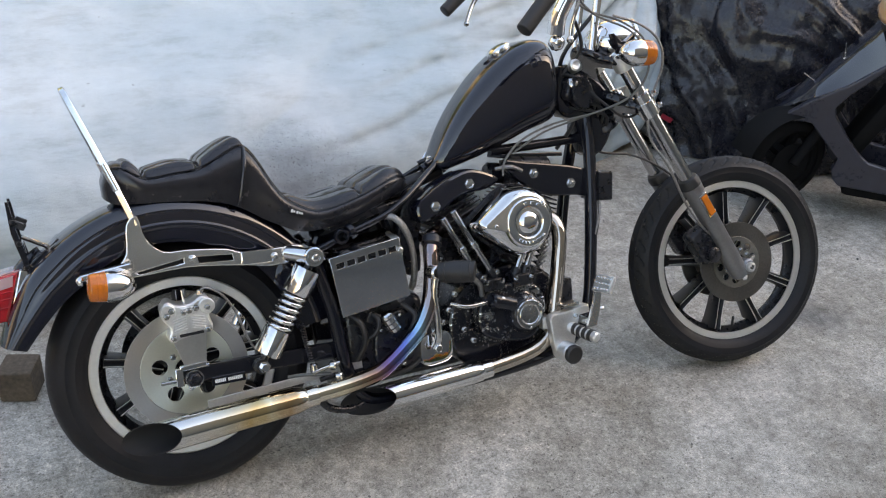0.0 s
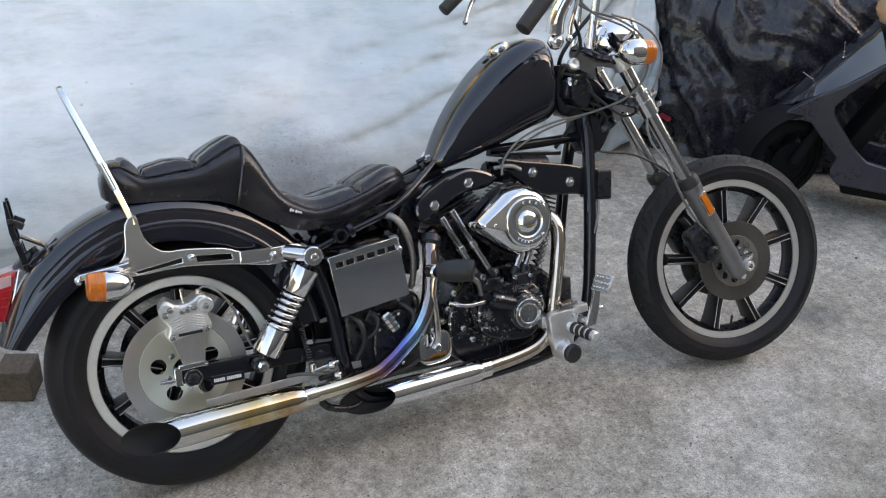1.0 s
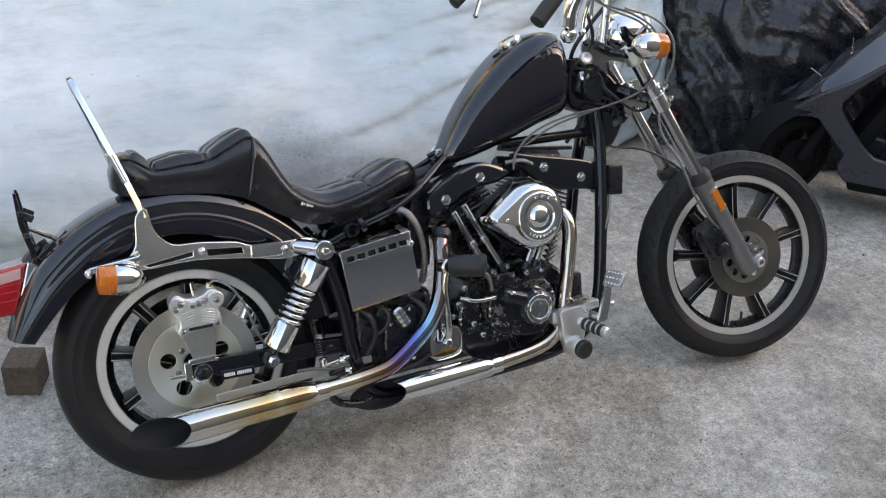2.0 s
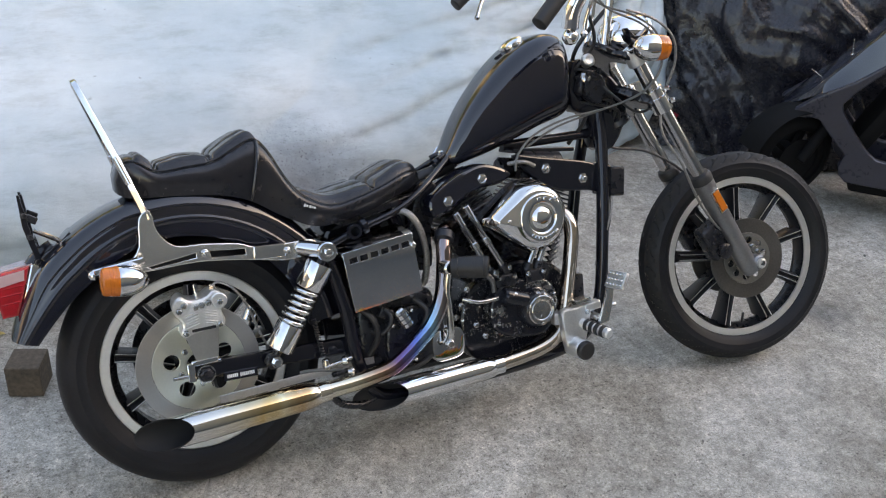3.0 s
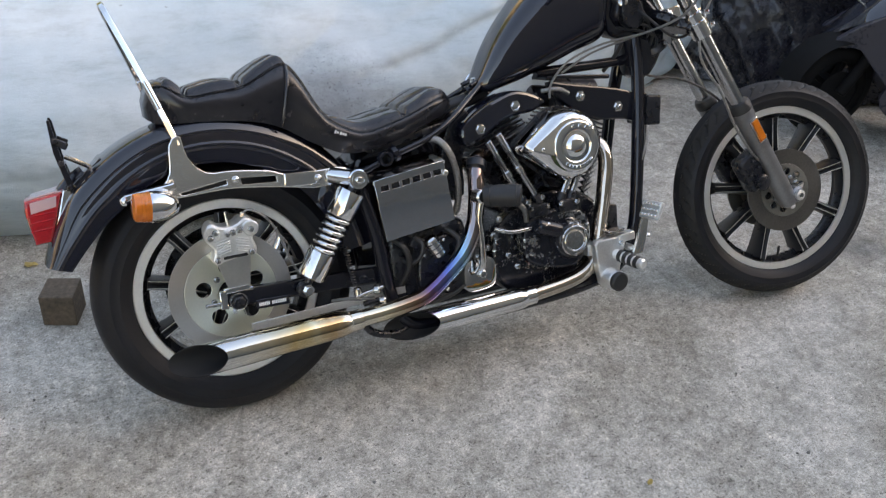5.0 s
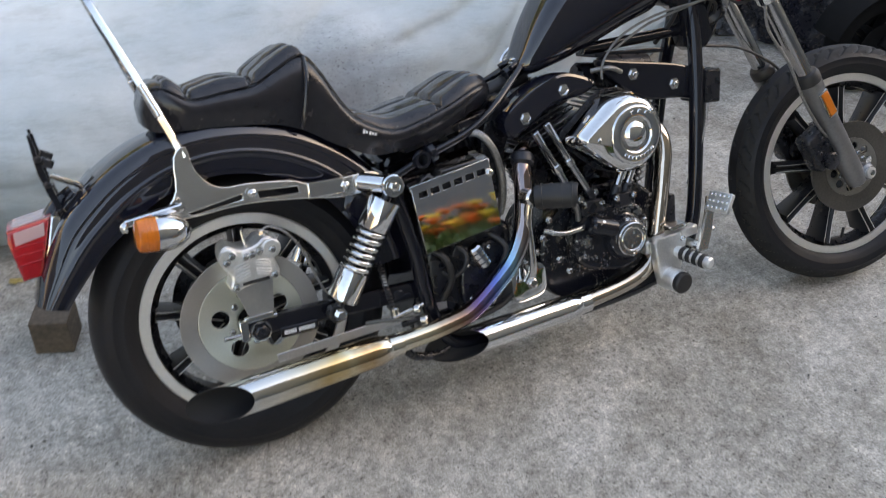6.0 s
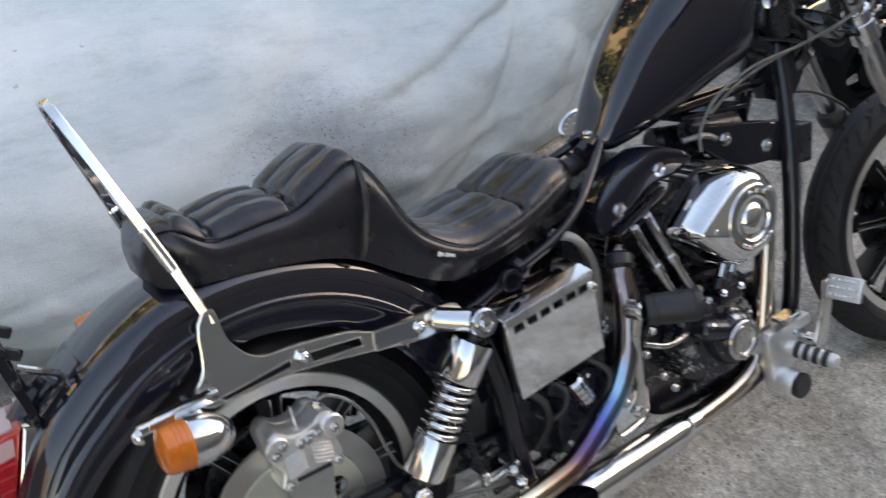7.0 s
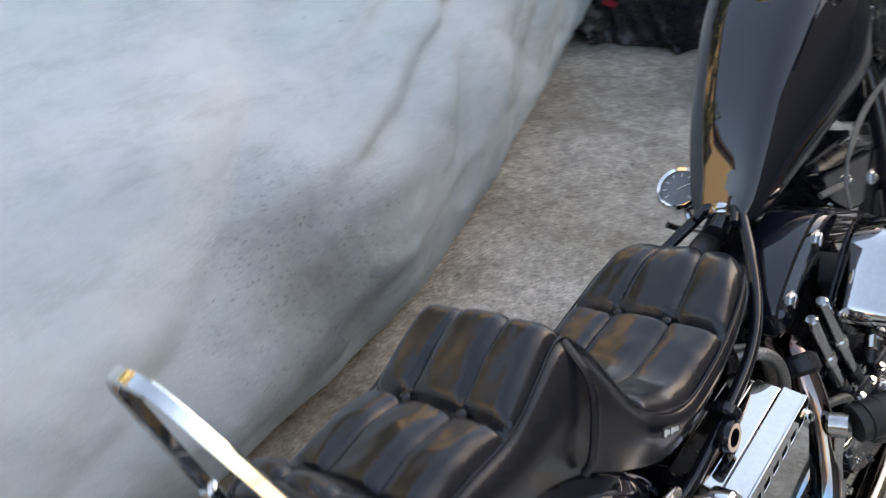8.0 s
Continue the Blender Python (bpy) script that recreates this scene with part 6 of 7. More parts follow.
hb = part("handlebar", tube(bar, 0.0127, 16), CHROME, bike, "chrome pull-back handlebar")
for a, b, c2 in (((0.858, -0.3355, 1.062), (0.925, -0.330, 1.128), (0.972, -0.324, 1.168)), ((0.968, 0.352, 1.180), (1.03, 0.355, 1.228), (1.075, 0.351, 1.262))):
    gp = part("grip", tube([a, b, c2], 0.0205, 22), SOFT_RUBBER, hb, "black rubber grip")
    part("grip_end", dome(a, Vector(a) - Vector(b), 0.0205, 0.004), SOFT_RUBBER, gp)
for y in (-0.075, 0.015):
    part("riser", rod((1.216, y, 0.985), (1.256, y, 1.185), 0.0115, 18), CHROME, hb, "chrome handlebar riser")
# master cylinder, levers and switches
part("master_cylinder", tube([(1.070, -0.240, 1.175), (1.036, -0.212, 1.105), (1.032, -0.195, 1.058)], [0.020, 0.022, 0.024], 20), CHROME, hb, "chrome switch housing")
part("switch_ball", lathe([(0.0, -0.022), (0.014, -0.018), (0.022, -0.004), (0.022, 0.006), (0.014, 0.018), (0, 0.022)], Matrix.Translation((1.036, -0.190, 1.035)), 20), CHROME, hb)
part("brake_lever", tube([(1.075, -0.26, 1.175), (1.090, -0.218, 1.130), (1.082, -0.195, 1.075), (1.079, -0.19, 1.045)], [0.008, 0.007, 0.0065, 0.0065], 12), CHROME, hb, "chrome brake lever")
part("lever_ball", lathe([(0, -0.0105), (0.008, -0.007), (0.0105, 0), (0.008, 0.007), (0, 0.0105)], Matrix.Translation((1.079, -0.19, 1.041)), 16), CHROME, hb)
part("clutch_lever", tube([(1.10, 0.36, 1.235), (1.065, 0.352, 1.195), (1.038, 0.335, 1.155), (1.030, 0.330, 1.140)], [0.008, 0.007, 0.006, 0.006], 12), WORN_CHROME, hb, "worn clutch lever")
part("lever_ball", lathe([(0, -0.0095), (0.007, -0.006), (0.0095, 0), (0.007, 0.006), (0, 0.0095)], Matrix.Translation((1.029, 0.330, 1.137)), 16), WORN_CHROME, hb)

# cables
for pts, r, mm, lab in (
        ([(1.07, -0.20, 1.17), (1.16, -0.15, 1.12), (1.26, -0.16, 1.085), (1.325, -0.175, 1.035), (1.335, -0.185, 0.955), (1.295, -0.17, 0.885), (1.20, -0.13, 0.842), (1.06, -0.112, 0.820), (0.955, -0.112, 0.785), (0.895, -0.12, 0.735), (0.880, -0.13, 0.695)], 0.0031, GREY_CABLE, "grey throttle cable"),
        ([(1.08, -0.21, 1.165), (1.18, -0.16, 1.105), (1.28, -0.17, 1.06), (1.330, -0.185, 1.0), (1.325, -0.185, 0.93), (1.27, -0.16, 0.868), (1.16, -0.118, 0.832), (1.03, -0.108, 0.800), (0.93, -0.112, 0.755)], 0.0030, GREY_CABLE, "grey throttle cable"),
        ([(1.24, -0.16, 1.10), (1.325, -0.17, 1.07), (1.385, -0.17, 1.02), (1.395, -0.165, 0.95), (1.36, -0.155, 0.86), (1.345, -0.16, 0.76), (1.40, -0.175, 0.66), (1.445, -0.180, 0.56), (1.50, -0.172, 0.488), (1.56, -0.150, 0.440)], 0.0036, BRAID, "brake hose"),
        ([(1.20, 0.03, 0.90), (1.23, 0.03, 0.78), (1.30, 0.04, 0.715), (1.42, 0.03, 0.690), (1.52, 0.02, 0.64), (1.60, 0.03, 0.58)], 0.0038, CABLE, "black cable"),
        ([(1.18, -0.06, 0.93), (1.22, -0.11, 0.87), (1.28, -0.13, 0.82), (1.34, -0.12, 0.83), (1.36, -0.10, 0.88)], 0.004, CABLE, "black cable"),
        ([(1.205, -0.10, 0.585), (1.192, -0.11, 0.540), (1.172, -0.115, 0.495), (1.150, -0.11, 0.44), (1.14, -0.10, 0.39)], 0.0045, BRAID, "braided lead"),
        ([(1.215, -0.08, 0.585), (1.202, -0.095, 0.540), (1.182, -0.105, 0.490), (1.155, -0.10, 0.43)], 0.004, CABLE, "black lead"),
        ([(0.880, -0.085, 0.712), (0.92, -0.105, 0.715), (0.955, -0.10, 0.700)], 0.006, BRAID, "braided lead"),
        ([(1.13, 0.0, 0.74), (1.16, -0.04, 0.80), (1.19, -0.05, 0.88), (1.21, -0.06, 0.95)], 0.006, CABLE, "black wiring loom"),
        ([(1.16, 0.02, 0.93), (1.15, -0.03, 1.0), (1.19, -0.05, 1.06), (1.25, -0.06, 1.12)], 0.006, CABLE, "black wiring loom"),
        ([(1.15, -0.02, 0.90), (1.13, -0.06, 0.95), (1.17, -0.10, 1.02), (1.10, -0.18, 1.10)], 0.005, CABLE, "black wiring loom")):
    part("cable", tube(pts, r, 8), mm, bike, lab)

# side stand, on the far side
part("side_stand", tube([(0.97, 0.11, 0.165), (0.985, 0.18, 0.125), (1.00, 0.262, 0.103)], 0.011, 12), CASE, bike, "black side stand")
part("stand_foot", box((1.00, 0.265, 0.103), (0.06, 0.04, 0.012), (-LEAN, 0, 0), 0.003), CASE, bike)

# ---- covered car behind the bike ----
def tarp_material():
    m = mat("faded_blue_tarp", (0.50, 0.56, 0.60), 0.62, rough_var=0.1)
    nt = m.node_tree
    p = nt.nodes["Principled BSDF"]
    tc = nt.nodes.new("ShaderNodeTexCoord")
    def noise_tex(sc, stretch=(1, 1, 1), detail=5.0, rough=0.6):
        mp, n = nt.nodes.new("ShaderNodeMapping"), nt.nodes.new("ShaderNodeTexNoise")
        mp.inputs["Scale"].default_value = stretch
        nt.links.new(tc.outputs["Object"], mp.inputs[0])
        nt.links.new(mp.outputs[0], n.inputs["Vector"])
        n.inputs["Scale"].default_value, n.inputs["Detail"].default_value, n.inputs["Roughness"].default_value = sc, detail, rough
        return n.outputs[0]
    def ramp(src, stops):
        c = nt.nodes.new("ShaderNodeValToRGB")
        c.color_ramp.elements[0].position, c.color_ramp.elements[0].color = stops[0][0], (*stops[0][1], 1)
        c.color_ramp.elements[1].position, c.color_ramp.elements[1].color = stops[-1][0], (*stops[-1][1], 1)
        for q, col in stops[1:-1]:
            c.color_ramp.elements.new(q).color = (*col, 1)
        nt.links.new(src, c.inputs[0])
        return c.outputs[0]
    def blend(a, b, fac, mode="MULTIPLY"):
        x = nt.nodes.new("ShaderNodeMix")
        x.data_type, x.blend_type = "RGBA", mode
        if isinstance(fac, float):
            x.inputs[0].default_value = fac
        else:
            nt.links.new(fac, x.inputs[0])
        nt.links.new(a, x.inputs[6])
        nt.links.new(b, x.inputs[7])
        return x.outputs[2]
    base = ramp(noise_tex(1.2, (1, 1, 1.6), 5), [(0.34, (0.375, 0.475, 0.525)), (0.5, (0.455, 0.545, 0.59)), (0.66, (0.585, 0.65, 0.68))])
    dirt = ramp(noise_tex(7, (0.5, 1, 2.4), 10, 0.8), [(0.30, (0.70, 0.70, 0.68)), (0.50, (0.98, 0.98, 0.98)), (0.72, (1.08, 1.08, 1.08))])
    spots = ramp(noise_tex(34, (1, 1, 1), 2, 0.5), [(0.205, (0.35, 0.36, 0.35)), (0.26, (1, 1, 1)), (0.9, (1, 1, 1))])
    weave = ramp(noise_tex(420, (1, 1, 1), 2), [(0.35, (0.9, 0.9, 0.9)), (0.65, (1.05, 1.05, 1.05))])
    col = blend(blend(blend(base, dirt, 0.8), spots, 0.5), weave, 0.7)
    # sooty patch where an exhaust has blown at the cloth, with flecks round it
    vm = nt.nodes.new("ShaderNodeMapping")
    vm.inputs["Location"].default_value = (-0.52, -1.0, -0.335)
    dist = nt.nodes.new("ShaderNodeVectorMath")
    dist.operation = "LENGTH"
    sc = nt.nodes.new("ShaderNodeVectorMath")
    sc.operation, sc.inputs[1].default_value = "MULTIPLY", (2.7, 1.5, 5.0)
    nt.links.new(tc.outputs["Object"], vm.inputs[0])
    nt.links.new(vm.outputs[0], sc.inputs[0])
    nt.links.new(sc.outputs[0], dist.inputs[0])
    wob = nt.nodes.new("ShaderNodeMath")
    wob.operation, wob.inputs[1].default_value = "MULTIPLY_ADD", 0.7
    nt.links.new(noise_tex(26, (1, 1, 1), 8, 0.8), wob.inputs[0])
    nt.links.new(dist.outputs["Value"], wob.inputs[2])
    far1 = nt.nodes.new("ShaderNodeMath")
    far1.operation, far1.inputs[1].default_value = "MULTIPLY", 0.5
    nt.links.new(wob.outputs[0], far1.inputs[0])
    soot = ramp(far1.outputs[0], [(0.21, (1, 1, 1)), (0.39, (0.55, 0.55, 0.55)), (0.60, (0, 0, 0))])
    # broad grime low on the cloth, with the shade of its curl painted in
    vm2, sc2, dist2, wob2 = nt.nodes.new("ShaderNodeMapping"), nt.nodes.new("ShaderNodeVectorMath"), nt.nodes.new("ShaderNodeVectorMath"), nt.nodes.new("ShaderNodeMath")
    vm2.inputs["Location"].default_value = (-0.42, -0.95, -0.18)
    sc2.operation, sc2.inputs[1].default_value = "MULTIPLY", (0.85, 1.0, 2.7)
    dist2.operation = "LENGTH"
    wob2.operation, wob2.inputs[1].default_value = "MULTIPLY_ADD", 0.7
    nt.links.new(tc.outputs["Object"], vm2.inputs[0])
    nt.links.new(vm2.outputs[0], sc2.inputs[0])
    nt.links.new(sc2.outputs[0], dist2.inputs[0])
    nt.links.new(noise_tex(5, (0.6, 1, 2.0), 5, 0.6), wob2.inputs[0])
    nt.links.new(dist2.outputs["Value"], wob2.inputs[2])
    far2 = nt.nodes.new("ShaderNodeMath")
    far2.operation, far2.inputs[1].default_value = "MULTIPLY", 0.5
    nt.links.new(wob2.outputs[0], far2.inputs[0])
    grime_shade = ramp(far2.outputs[0], [(0.15, (0.54, 0.54, 0.53)), (0.45, (0.68, 0.68, 0.67)), (0.85, (1, 1, 1))])
    col = blend(col, grime_shade, 1.0)
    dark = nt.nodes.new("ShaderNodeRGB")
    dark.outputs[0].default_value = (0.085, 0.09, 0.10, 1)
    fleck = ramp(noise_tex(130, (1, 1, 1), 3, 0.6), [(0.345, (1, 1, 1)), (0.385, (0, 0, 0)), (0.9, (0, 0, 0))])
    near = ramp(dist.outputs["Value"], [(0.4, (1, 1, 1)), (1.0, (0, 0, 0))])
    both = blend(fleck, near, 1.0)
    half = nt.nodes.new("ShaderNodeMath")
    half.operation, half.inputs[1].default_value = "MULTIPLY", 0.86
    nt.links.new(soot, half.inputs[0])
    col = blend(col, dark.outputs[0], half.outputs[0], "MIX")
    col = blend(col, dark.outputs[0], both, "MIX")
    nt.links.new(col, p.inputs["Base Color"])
    add = nt.nodes.new("ShaderNodeMath")
    add.operation, add.inputs[1].default_value = "MULTIPLY_ADD", 4.0
    nt.links.new(noise_tex(14, (0.6, 1, 2.2), 6, 0.6), add.inputs[0])
    nt.links.new(noise_tex(300, (1, 1, 1), 2), add.inputs[2])
    b = nt.nodes.new("ShaderNodeBump")
    b.inputs["Strength"].default_value, b.inputs["Distance"].default_value = 0.28, 0.004
    nt.links.new(add.outputs[0], b.inputs["Height"])
    nt.links.new(b.outputs[0], p.inputs["Normal"])
    return m


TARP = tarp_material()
hem_y = smooth_table([-3.5, -0.9, -0.39, -0.08, 0.29, 0.43, 0.82, 1.22, 1.92, 2.35, 2.55, 2.62], [1.25, 1.06, 0.990, 0.952, 0.955, 0.975, 1.03, 1.148, 1.403, 1.566, 1.72, 1.95])
rise = smooth_table([0, 0.07, 0.14, 0.22, 0.30, 0.42, 0.56, 0.70, 0.80, 1.05, 1.25, 1.38, 1.45], [0.0, -0.060, -0.095, -0.100, -0.078, 0.040, 0.275, 0.58, 0.81, 1.32, 1.66, 1.90, 2.05])
CREASES = ((0.79, 0.509, 0.156, 0.60, 1.55, 0.020), (0.688, 0.409, 0.1435, 0.50, 1.75, 0.024), (0.90, 0.62, 0.17, 0.75, 1.9, 0.016))


def tarp_point(u, v):
    """The draped side of the cover from hem to roof; it turns the car's corner at its end."""
    if u < 0.86:
        x, turn = -3.4 + 5.79 * (u / 0.86), 0.0
    else:
        x, turn = 2.39, (u - 0.86) / 0.14
    lift = 0.035 * max(0, (x - 2.1) / 0.29) ** 2 + 0.45 * turn ** 1.6      # the hem rises off the ground at the corner
    z = lift + (1.45 - lift) * v
    y = hem_y(x) + rise(z) * (1 - 0.80 * min(1, max(0, (x - 0.8) / 1.5)))
    if turn:
        a = turn * math.pi / 2
        x = 2.39 + 0.24 * math.sin(a) - 0.10 * rise(z) * (turn > 0.6)
        y = y + 0.22 * (1 - math.cos(a)) + 2.0 * max(0, turn - 0.5) ** 1.5
    near_end = max(0, (x - 0.9) / 1.4)
    q = Vector((x, y, z))
    # long slack folds falling towards the far corner, cross creases, gathers near the hem
    def ridge(t):
        """A fold with a sharp crest and a broad hollow."""
        return 1 - 2 * abs(math.sin(t)) ** 0.7
    drift = noise.noise(Vector((x * 0.8, z * 0.9, 5)))
    fx, fz = 2.75 - x, 1.15 - z                     # folds fan out from the car's far corner
    far = math.hypot(fx, fz)
    fan = math.atan2(fz, fx) + 0.10 * noise.noise(Vector((x * 1.1, z * 1.3, 7)))
    w = 0.042 * min(1, far / 0.9) * max(0, 1 - far / 3.4) * ridge(13.0 * fan)
    w += 0.016 * min(1, far / 0.9) * max(0, 1 - far / 2.6) * ridge(29.0 * fan + 1.0)
    w += 0.040 * ridge(2.6 * (x * 0.45 + z * 1.55) + 1.8 * drift) * (0.35 + 0.65 * v)
    w += 0.028 * ridge(4.4 * (x * -0.35 + z * 1.7) + 2.4 * noise.noise(Vector((x * 0.7, z * 0.7, 11)))) * min(1, v * 2)
    w += 0.040 * noise.noise(Vector((x * 1.3, z * 1.9, 2))) + 0.012 * noise.noise(Vector((x * 4.5, z * 7.0, 3))) + 0.004 * noise.noise(Vector((x * 13, z * 19, 4))) + 0.0026 * noise.noise(Vector((x * 26, z * 40, 6)))
    w += 0.014 * (0.25 - abs(noise.noise(Vector((x * 3.2 + z * 5.0, z * 7.5 - x * 1.2, 21))))) + 0.009 * (0.25 - abs(noise.noise(Vector((x * 8 - z * 6.0, z * 12 + x * 2, 23)))))
    w += 0.034 * (abs(noise.noise(Vector((x * 2.5 - z * 2.0, z * 4.5 + x, 8)))) - 0.2)
    for cx, cz, slope, x0, x1, deep in CREASES:      # long drawn creases: a hollow with a raised lip above it
        d = z - cz - slope * (x - cx) - 0.012 * noise.noise(Vector((x * 3, 1, cz)))
        w += deep * max(0, min(1, (x - x0) / 0.3, (x1 - x) / 0.3)) * (math.exp(-(d / 0.020) ** 2) - 0.7 * math.exp(-((d - 0.045) / 0.028) ** 2))
    q.y += w * min(1, 0.25 + z * 5)
    q.z = max(0.003, z + 0.012 * noise.noise(Vector((x * 4, 0, 9))) * (v < 0.01))
    return q


car = thing("covered_car", pose(0, 0, 0), "car parked under a faded pale-blue tarpaulin cover", "covered car")
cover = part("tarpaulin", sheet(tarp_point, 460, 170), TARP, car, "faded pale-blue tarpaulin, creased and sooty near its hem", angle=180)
def roof_point(u, v):
    a = tarp_point(u, 1.0)
    b = Vector((min(a.x, 2.62), 4.3, 1.46))
    q = a.lerp(b, v)
    q.z += 0.06 * math.sin(v * math.pi) + 0.02 * noise.noise(Vector((q.x * 1.5, q.y * 1.5, 1))) * math.sin(v * math.pi)
    return q


part("cover_roof", sheet(roof_point, 120, 24), TARP, car, angle=180)
part("cover_back", sheet(lambda u, v: Vector((-3.4 + 6.02 * u, 4.3 + 0.03 * math.sin(u * 40) * (1 - v), 1.46 * v)), 60, 6), TARP, car, angle=180)
for k in (0.0, 1.0):
    def end_point(u, v, k=k):
        a = tarp_point(k, v)
        return a.lerp(Vector((a.x, 4.3, 1.46 * v)), u)
    part("cover_end", sheet(end_point, 20, 40), TARP, car, angle=180)
part("hem", tube([(x, hem_y(x) + 0.004, 0.004) for x in np.linspace(-3.4, 2.35, 90)], 0.003, 8, 1), TARP, car, "rolled hem of the cover")
for x in (0.0, 0.82):
    part("eyelet", lathe([(0.006, 0), (0.012, 0), (0.012, 0.002), (0.006, 0.003)], frame_of((x, hem_y(x) + 0.028, 0.022), (x, hem_y(x) - 1, 0.7)), 20), NICKEL, car, "small metal eyelet")

# ---- motorcycle under a black cover ----
NYLON = mat("black_nylon_cover", (0.015, 0.0158, 0.023), 0.27, rough_var=0.04, spec=0.55, var=0.2, scale=6, bump=0.9, bump_scale=9)
NYLON.node_tree.nodes["Bump"].inputs["Distance"].default_value = 0.018


def shroud(u, v):
    """A loose cover over a tall narrow machine, hanging in sharp folds."""
    a = 2 * math.pi * u
    z = 1.18 * (1 - v)
    top = max(0, 1 - v * 2.2)
    rx, ry = 0.95 - 0.55 * top ** 2, 0.40 - 0.30 * top ** 2
    c, s = math.cos(a), math.sin(a)
    n3 = Vector((c * 1.7, s * 1.7, z * 1.1))
    t = a + 0.75 * z + 0.35 * noise.noise(n3 * 0.9)          # folds run down aslant
    e = Vector((math.cos(t) * 4.2, math.sin(t) * 4.2, z * 0.9))
    f = 0.08 * noise.noise(n3 * 1.3) + 0.20 * (0.3 - abs(noise.noise(e))) + 0.10 * (0.3 - abs(noise.noise(Vector((e.x * 2.3, e.y * 2.3, z * 1.8 + 4))))) + 0.07 * (0.3 - abs(noise.noise(Vector((e.x * 1.7 + z, e.y * 1.7, z * 1.5 + 9))))) + 0.05 * (0.3 - abs(noise.noise(Vector((c * 13 + z * 3, s * 13, z * 4))))) + 0.020 * (0.3 - abs(noise.noise(Vector((c * 24 - z * 5, s * 24, z * 9 + 2))))) + 0.008 * noise.noise(n3 * 15)
    k = (1 + f * (0.6 + v)) * min(1.0, v / 0.08) ** 0.5
    lx, ly = rx * c * k, ry * s * k * 1.35 - 0.06 * v
    q = radians(-30)
    return Vector((3.46 + lx * math.cos(q) - ly * math.sin(q), 1.60 + lx * math.sin(q) + ly * math.cos(q), z + 0.05 * noise.noise(n3 * 2) * (0.2 < v < 0.95) + 0.006))


cov = thing("covered_motorcycle", pose(0, 0, 0), "motorcycle hidden under a black nylon cover", "covered bike")
part("cover", sheet(shroud, 260, 110), NYLON, cov, "creased black nylon cover", angle=180)
part("red_tab", box((2.575, 1.50, 0.195), (0.06, 0.004, 0.024), (0, 24, -30), 0.001, 1), mat("red_strap", (0.35, 0.01, 0.03), 0.6), cov, "dark red strap")

# ---- black scooter ----
PLASTIC = mat("grey_black_plastic", (0.028, 0.029, 0.042), 0.32, rough_var=0.08, var=0.2, bump=0.1, bump_scale=700)
SC_GLOSS = mat("scooter_gloss_black", (0.008, 0.0095, 0.018), 0.08, coat=1.0)
SC_DARK = mat("scooter_dark_parts", (0.006, 0.006, 0.0065), 0.75, var=0.3, spec=0.15)
scooter = thing("scooter", pose(2.95, 0.885, -0.004, 0, 0, -42), "black scooter parked beside the covered motorcycle", "scooter")


cowl_x = smooth_table([0, 0.15, 0.33, 0.55, 0.75, 0.88, 1], [-0.221, -0.179, -0.124, -0.044, 0.023, 0.064, 0.098])
cowl_z = smooth_table([0, 0.15, 0.33, 0.55, 0.75, 0.88, 1], [0.413, 0.468, 0.534, 0.626, 0.715, 0.770, 0.827])
sill_x = smooth_table([0, 0.33, 0.66, 1], [-0.217, -0.110, 0.025, 0.150])
sill_z = smooth_table([0, 0.33, 0.66, 1], [0.405, 0.506, 0.597, 0.704])


def fairing(u, v):
    """Glossy nose panel: a narrow beak that widens up to the handlebar."""
    k = v * 2 - 1
    a = abs(k)
    w = 0.15 + 0.85 * min(1, u / 0.4) ** 0.8
    t = max(0.0, (a - 0.30) / 0.70)
    y = w * (0.075 * min(1, a / 0.30) ** 0.9 + 0.075 * t ** 0.75)
    lift = 0.012 * w * (1 - min(1, a / 0.30) ** 2)
    x = cowl_x(u) + (sill_x(u) - cowl_x(u)) * t
    z = cowl_z(u) + (sill_z(u) - cowl_z(u)) * t ** 1.25 + lift
    return Vector((x, math.copysign(y, k), z))


cowl = part("front_cowl", sheet(fairing, 40, 36), SC_GLOSS, scooter, "glossy black beaked front cowl", angle=80)
LEG = [(-0.219, 0.398), (-0.212, 0.413), (-0.11, 0.506), (0.025, 0.597), (0.145, 0.704), (0.172, 0.728), (0.168, 0.700), (0.15, 0.681), (0.037, 0.552), (0.002, 0.496), (0.012, 0.46), (0.087, 0.37), (0.151, 0.304), (0.194, 0.273), (0.273, 0.262), (0.62, 0.255), (0.62, 0.147), (0.306, 0.147), (0.10, 0.151), (0.068, 0.18), (0.054, 0.218), (0.067, 0.274), (-0.027, 0.362), (-0.074, 0.411), (-0.11, 0.415)]
for y0 in (-0.130, 0.170):
    part("side_panel", slab(LEG, 0.040, at_y(y0), (), 0.006), PLASTIC, scooter, "matt grey-black plastic side panel and leg shield")
part("floor_board", box((0.38, 0.0, 0.135), (0.50, 0.24, 0.09), (0, 0, 0), 0.02), SC_DARK, scooter)
part("inner_shield", box((0.20, 0.0, 0.46), (0.08, 0.22, 0.50), (0, 24, 0), 0.03), SC_DARK, scooter)
part("body_tail", box((0.95, 0.0, 0.48), (0.62, 0.26, 0.34), (0, -6, 0), 0.08, 4), SC_GLOSS, scooter, "glossy black tail body")
part("saddle", box((0.88, 0.0, 0.70), (0.66, 0.25, 0.10), (0, -4, 0), 0.04, 4), LEATHER, scooter, "black scooter saddle")
FRONT = pose(-0.15, -0.11, 0.212, 0, 0, 35)             # front wheel, turned towards the yard
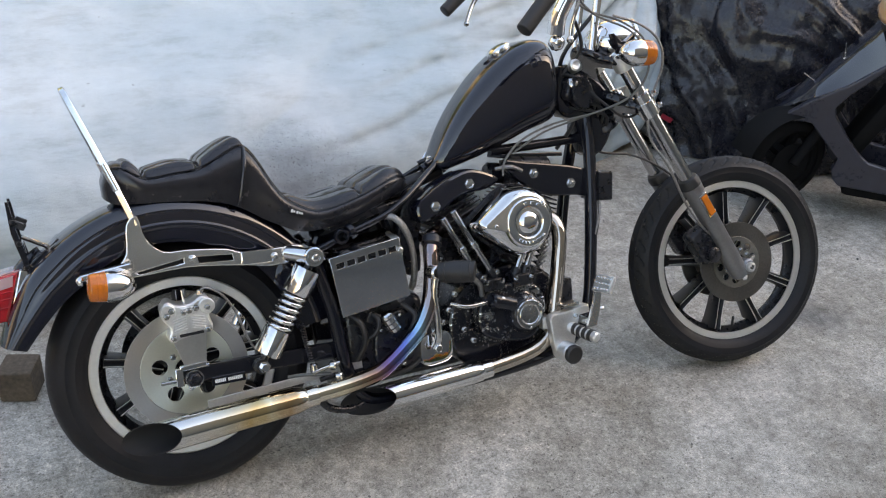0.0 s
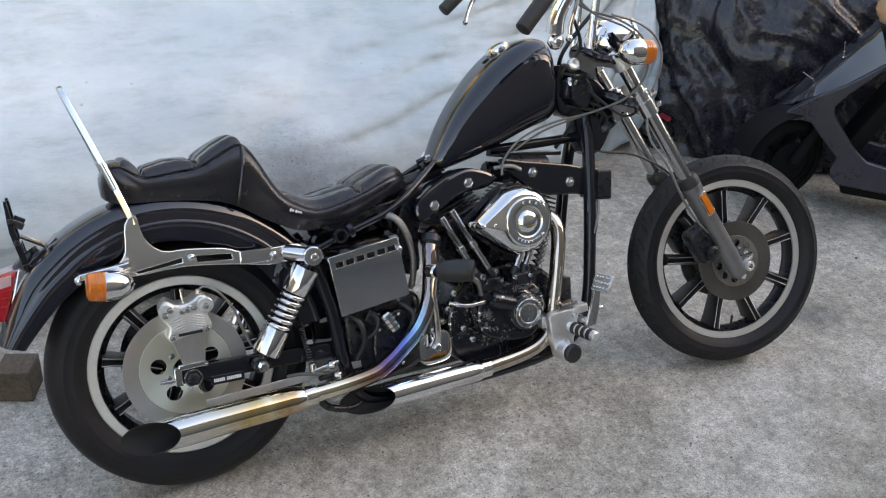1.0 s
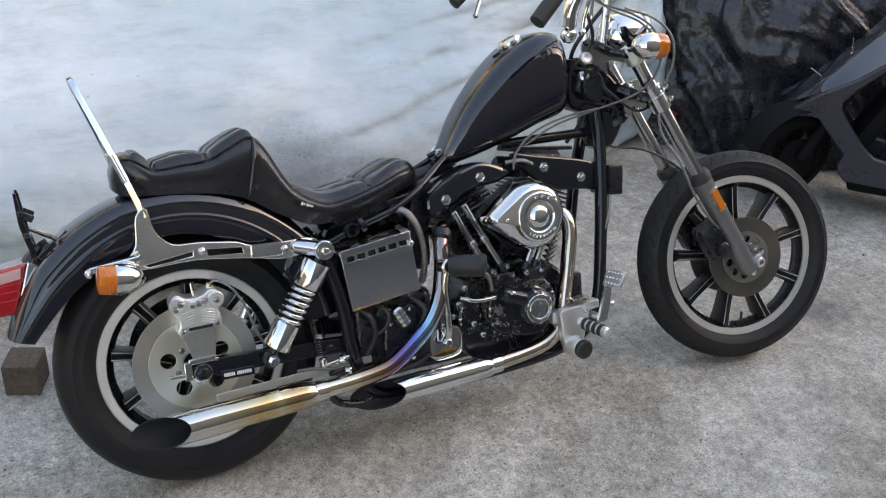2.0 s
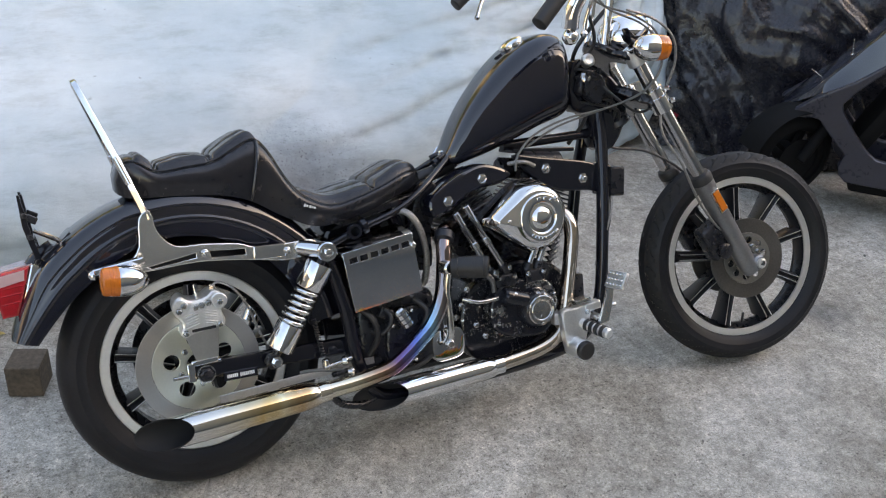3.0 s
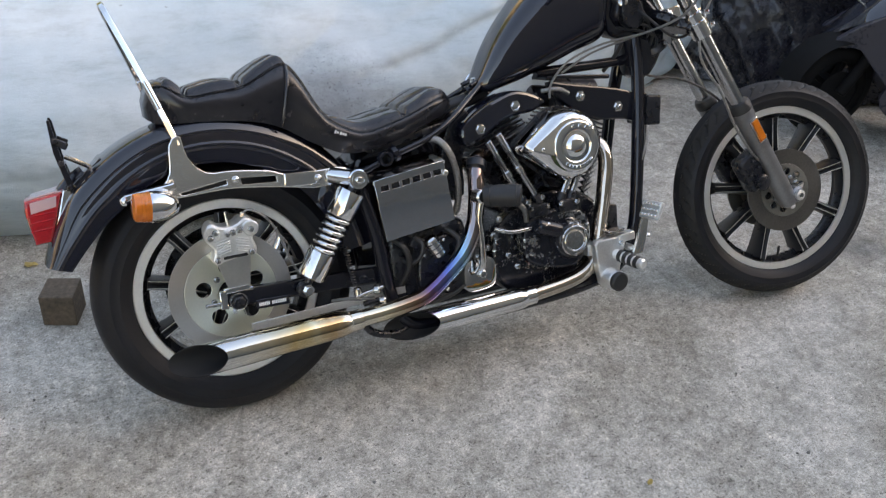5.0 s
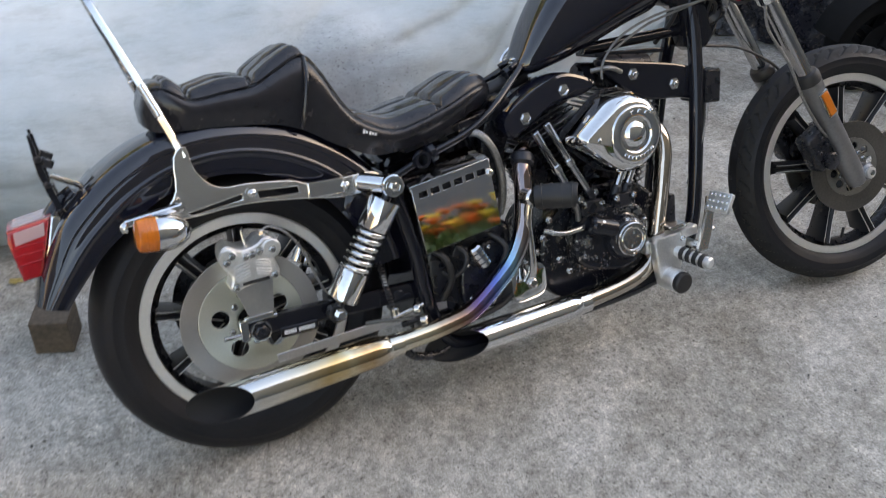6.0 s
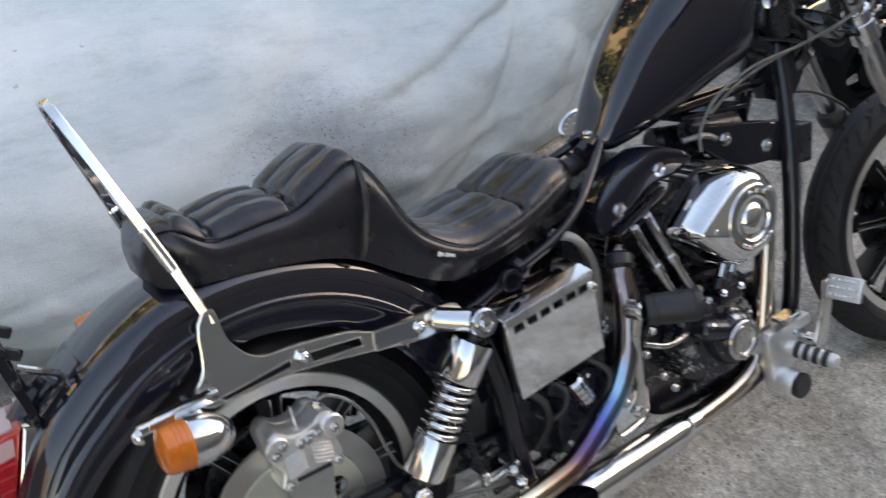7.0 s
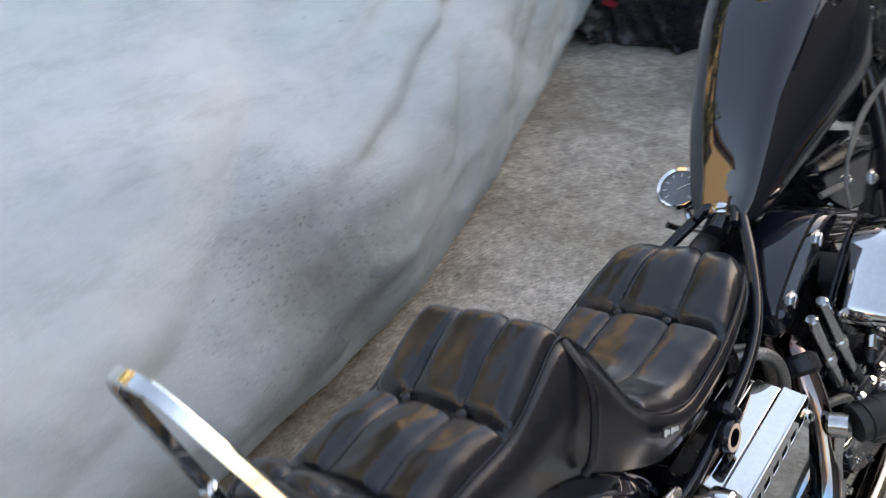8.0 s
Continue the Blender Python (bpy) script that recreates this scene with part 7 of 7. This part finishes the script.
for wm in (FRONT, pose(1.16, 0, 0.212)):
    sw = part("wheel", ring_about_y([(0.13, -0.035), (0.15, -0.038), (0.15, 0.038), (0.13, 0.035), (0.118, 0.0)], 48), SC_DARK, scooter)
    sw.matrix_basis = wm
    part("tyre", ring_about_y([(0.150 + 0.060 * max(0, math.cos(a)), 0.052 * math.sin(a)) for a in np.linspace(-1.57, 1.57, 14)], 64), SC_DARK, sw, "small black tyre")
    part("hub", lathe([(0.05, -0.05), (0.05, 0.05)], TO_Y, 24), SC_DARK, sw)
    for i in range(5):
        part("spoke", box((0.085 * math.cos(i * 1.2566), 0, 0.085 * math.sin(i * 1.2566)), (0.10, 0.03, 0.022), (0, -math.degrees(i * 1.2566), 0), 0.004), SC_DARK, sw)
    part("disc", lathe([(0.045, 0.055), (0.095, 0.055), (0.095, 0.059), (0.045, 0.059)], TO_Y, 40), SC_DARK, sw)
for y0 in (-0.078, 0.078):
    part("fork_leg", rod(FRONT @ Vector((0, y0, 0.0)), Vector((0.030, y0 * 0.8, 0.50)), 0.024, 18), SC_DARK, scooter, "black fork leg")
guard = sheet(lambda u, v: Vector(((0.232 + 0.01 * math.sin(v * math.pi)) * math.cos(radians(168 - 150 * u)), 0.075 * (v * 2 - 1), (0.224 + 0.012 * math.sin(v * math.pi)) * math.sin(radians(168 - 150 * u)))), 30, 10, 0.003)
bmesh.ops.transform(guard, matrix=FRONT, verts=guard.verts)
part("mudguard", guard, SC_DARK, scooter, "dark front mudguard")
lampm = Matrix.Translation((0.120, -0.125, 0.930)) @ frame_of((0, 0, 0), (-0.08, -0.05, 0.01)) @ Matrix.Scale(1.5, 4)
lp = part("corner_lamp", lathe([(0.0, -0.06), (0.03, -0.05), (0.048, -0.02), (0.052, 0.01), (0.050, 0.014)], lampm, 32), CHROME, scooter, "clear corner lamp with an amber edge")
part("lamp_glass", lathe([(0.050, 0.012), (0.042, 0.026), (0.02, 0.036), (0.0, 0.038)], lampm, 32), mat("corner_glass", (0.7, 0.42, 0.25), 0.08, trans=0.4, coat=0.5), lp)
part("handlebar", tube([(0.22, -0.30, 1.00), (0.20, -0.15, 1.02), (0.19, 0, 1.00), (0.20, 0.15, 1.02), (0.22, 0.30, 1.00)], 0.012, 12), SC_DARK, scooter)
part("dash_cowl", box((0.185, 0.0, 0.91), (0.16, 0.24, 0.16), (0, 30, 0), 0.04, 4), SC_GLOSS, scooter)
for a, b in (((-0.089, -0.05, 0.560), (-0.148, -0.05, 0.592)), ((-0.004, -0.05, 0.680), (-0.016, -0.05, 0.745))):
    pin = part("cowl_stud", rod(a, b, 0.0028, 10), NICKEL, scooter, "small bright stud")
    part("stud_base", dome(a, Vector(b) - Vector(a), 0.009, 0.005), NICKEL, pin)
part("centre_stand", tube([(0.55, -0.10, 0.10), (0.58, -0.13, 0.03), (0.60, -0.15, 0.012)], 0.010, 10), SC_DARK, scooter)

# ---- wooden block by the rear wheel ----
WOOD = mat("weathered_timber", (0.10, 0.072, 0.050), 0.8, var=0.5, scale=5, fine=90, bump=0.5, bump_scale=90)
block = new("wooden_block", mesh("wooden_block", box((0, 0, 0.049), (0.094, 0.098, 0.098), (0, 0, 0), 0.004), WOOD))
block.matrix_basis = pose(-0.397, 0.530, 0.001, 0, 0, -18)
tagged(block, "weathered dark timber block lying by the rear wheel", "wood block")

# ---- bits on the ground ----
DRY = mat("dry_leaf", (0.42, 0.30, 0.10), 0.7, var=0.3, scale=80)
def dry_leaf(x, y, s, a, label):
    bm = bmesh.new()
    rim = [(s * math.cos(t) * (1 + 0.25 * math.cos(3 * t)), s * 0.6 * math.sin(t), 0.004 + 0.005 * math.sin(2 * t) ** 2) for t in np.linspace(0, 2 * math.pi, 14, endpoint=False)]
    c = bm.verts.new((0, 0, 0.0025))
    vs = [bm.verts.new(q) for q in rim]
    for i in range(14):
        bm.faces.new((c, vs[i], vs[(i + 1) % 14]))
    bmesh.ops.recalc_face_normals(bm, faces=bm.faces)
    bmesh.ops.solidify(bm, geom=bm.faces[:], thickness=0.0008)
    ob = new("dry_leaf", mesh("dry_leaf", bm, DRY))
    ob.matrix_basis = pose(x, y, 0.0, 0, 0, a)
    tagged(ob, label, "leaf", "dry leaves")
dry_leaf(-0.482, 0.825, 0.020, -15, "curled yellow-brown dry leaf on the concrete")
dry_leaf(0.860, -0.598, 0.010, 30, "small tan dry leaf on the concrete")
dry_leaf(-0.62, 0.60, 0.010, 70, "small tan dry leaf on the concrete")
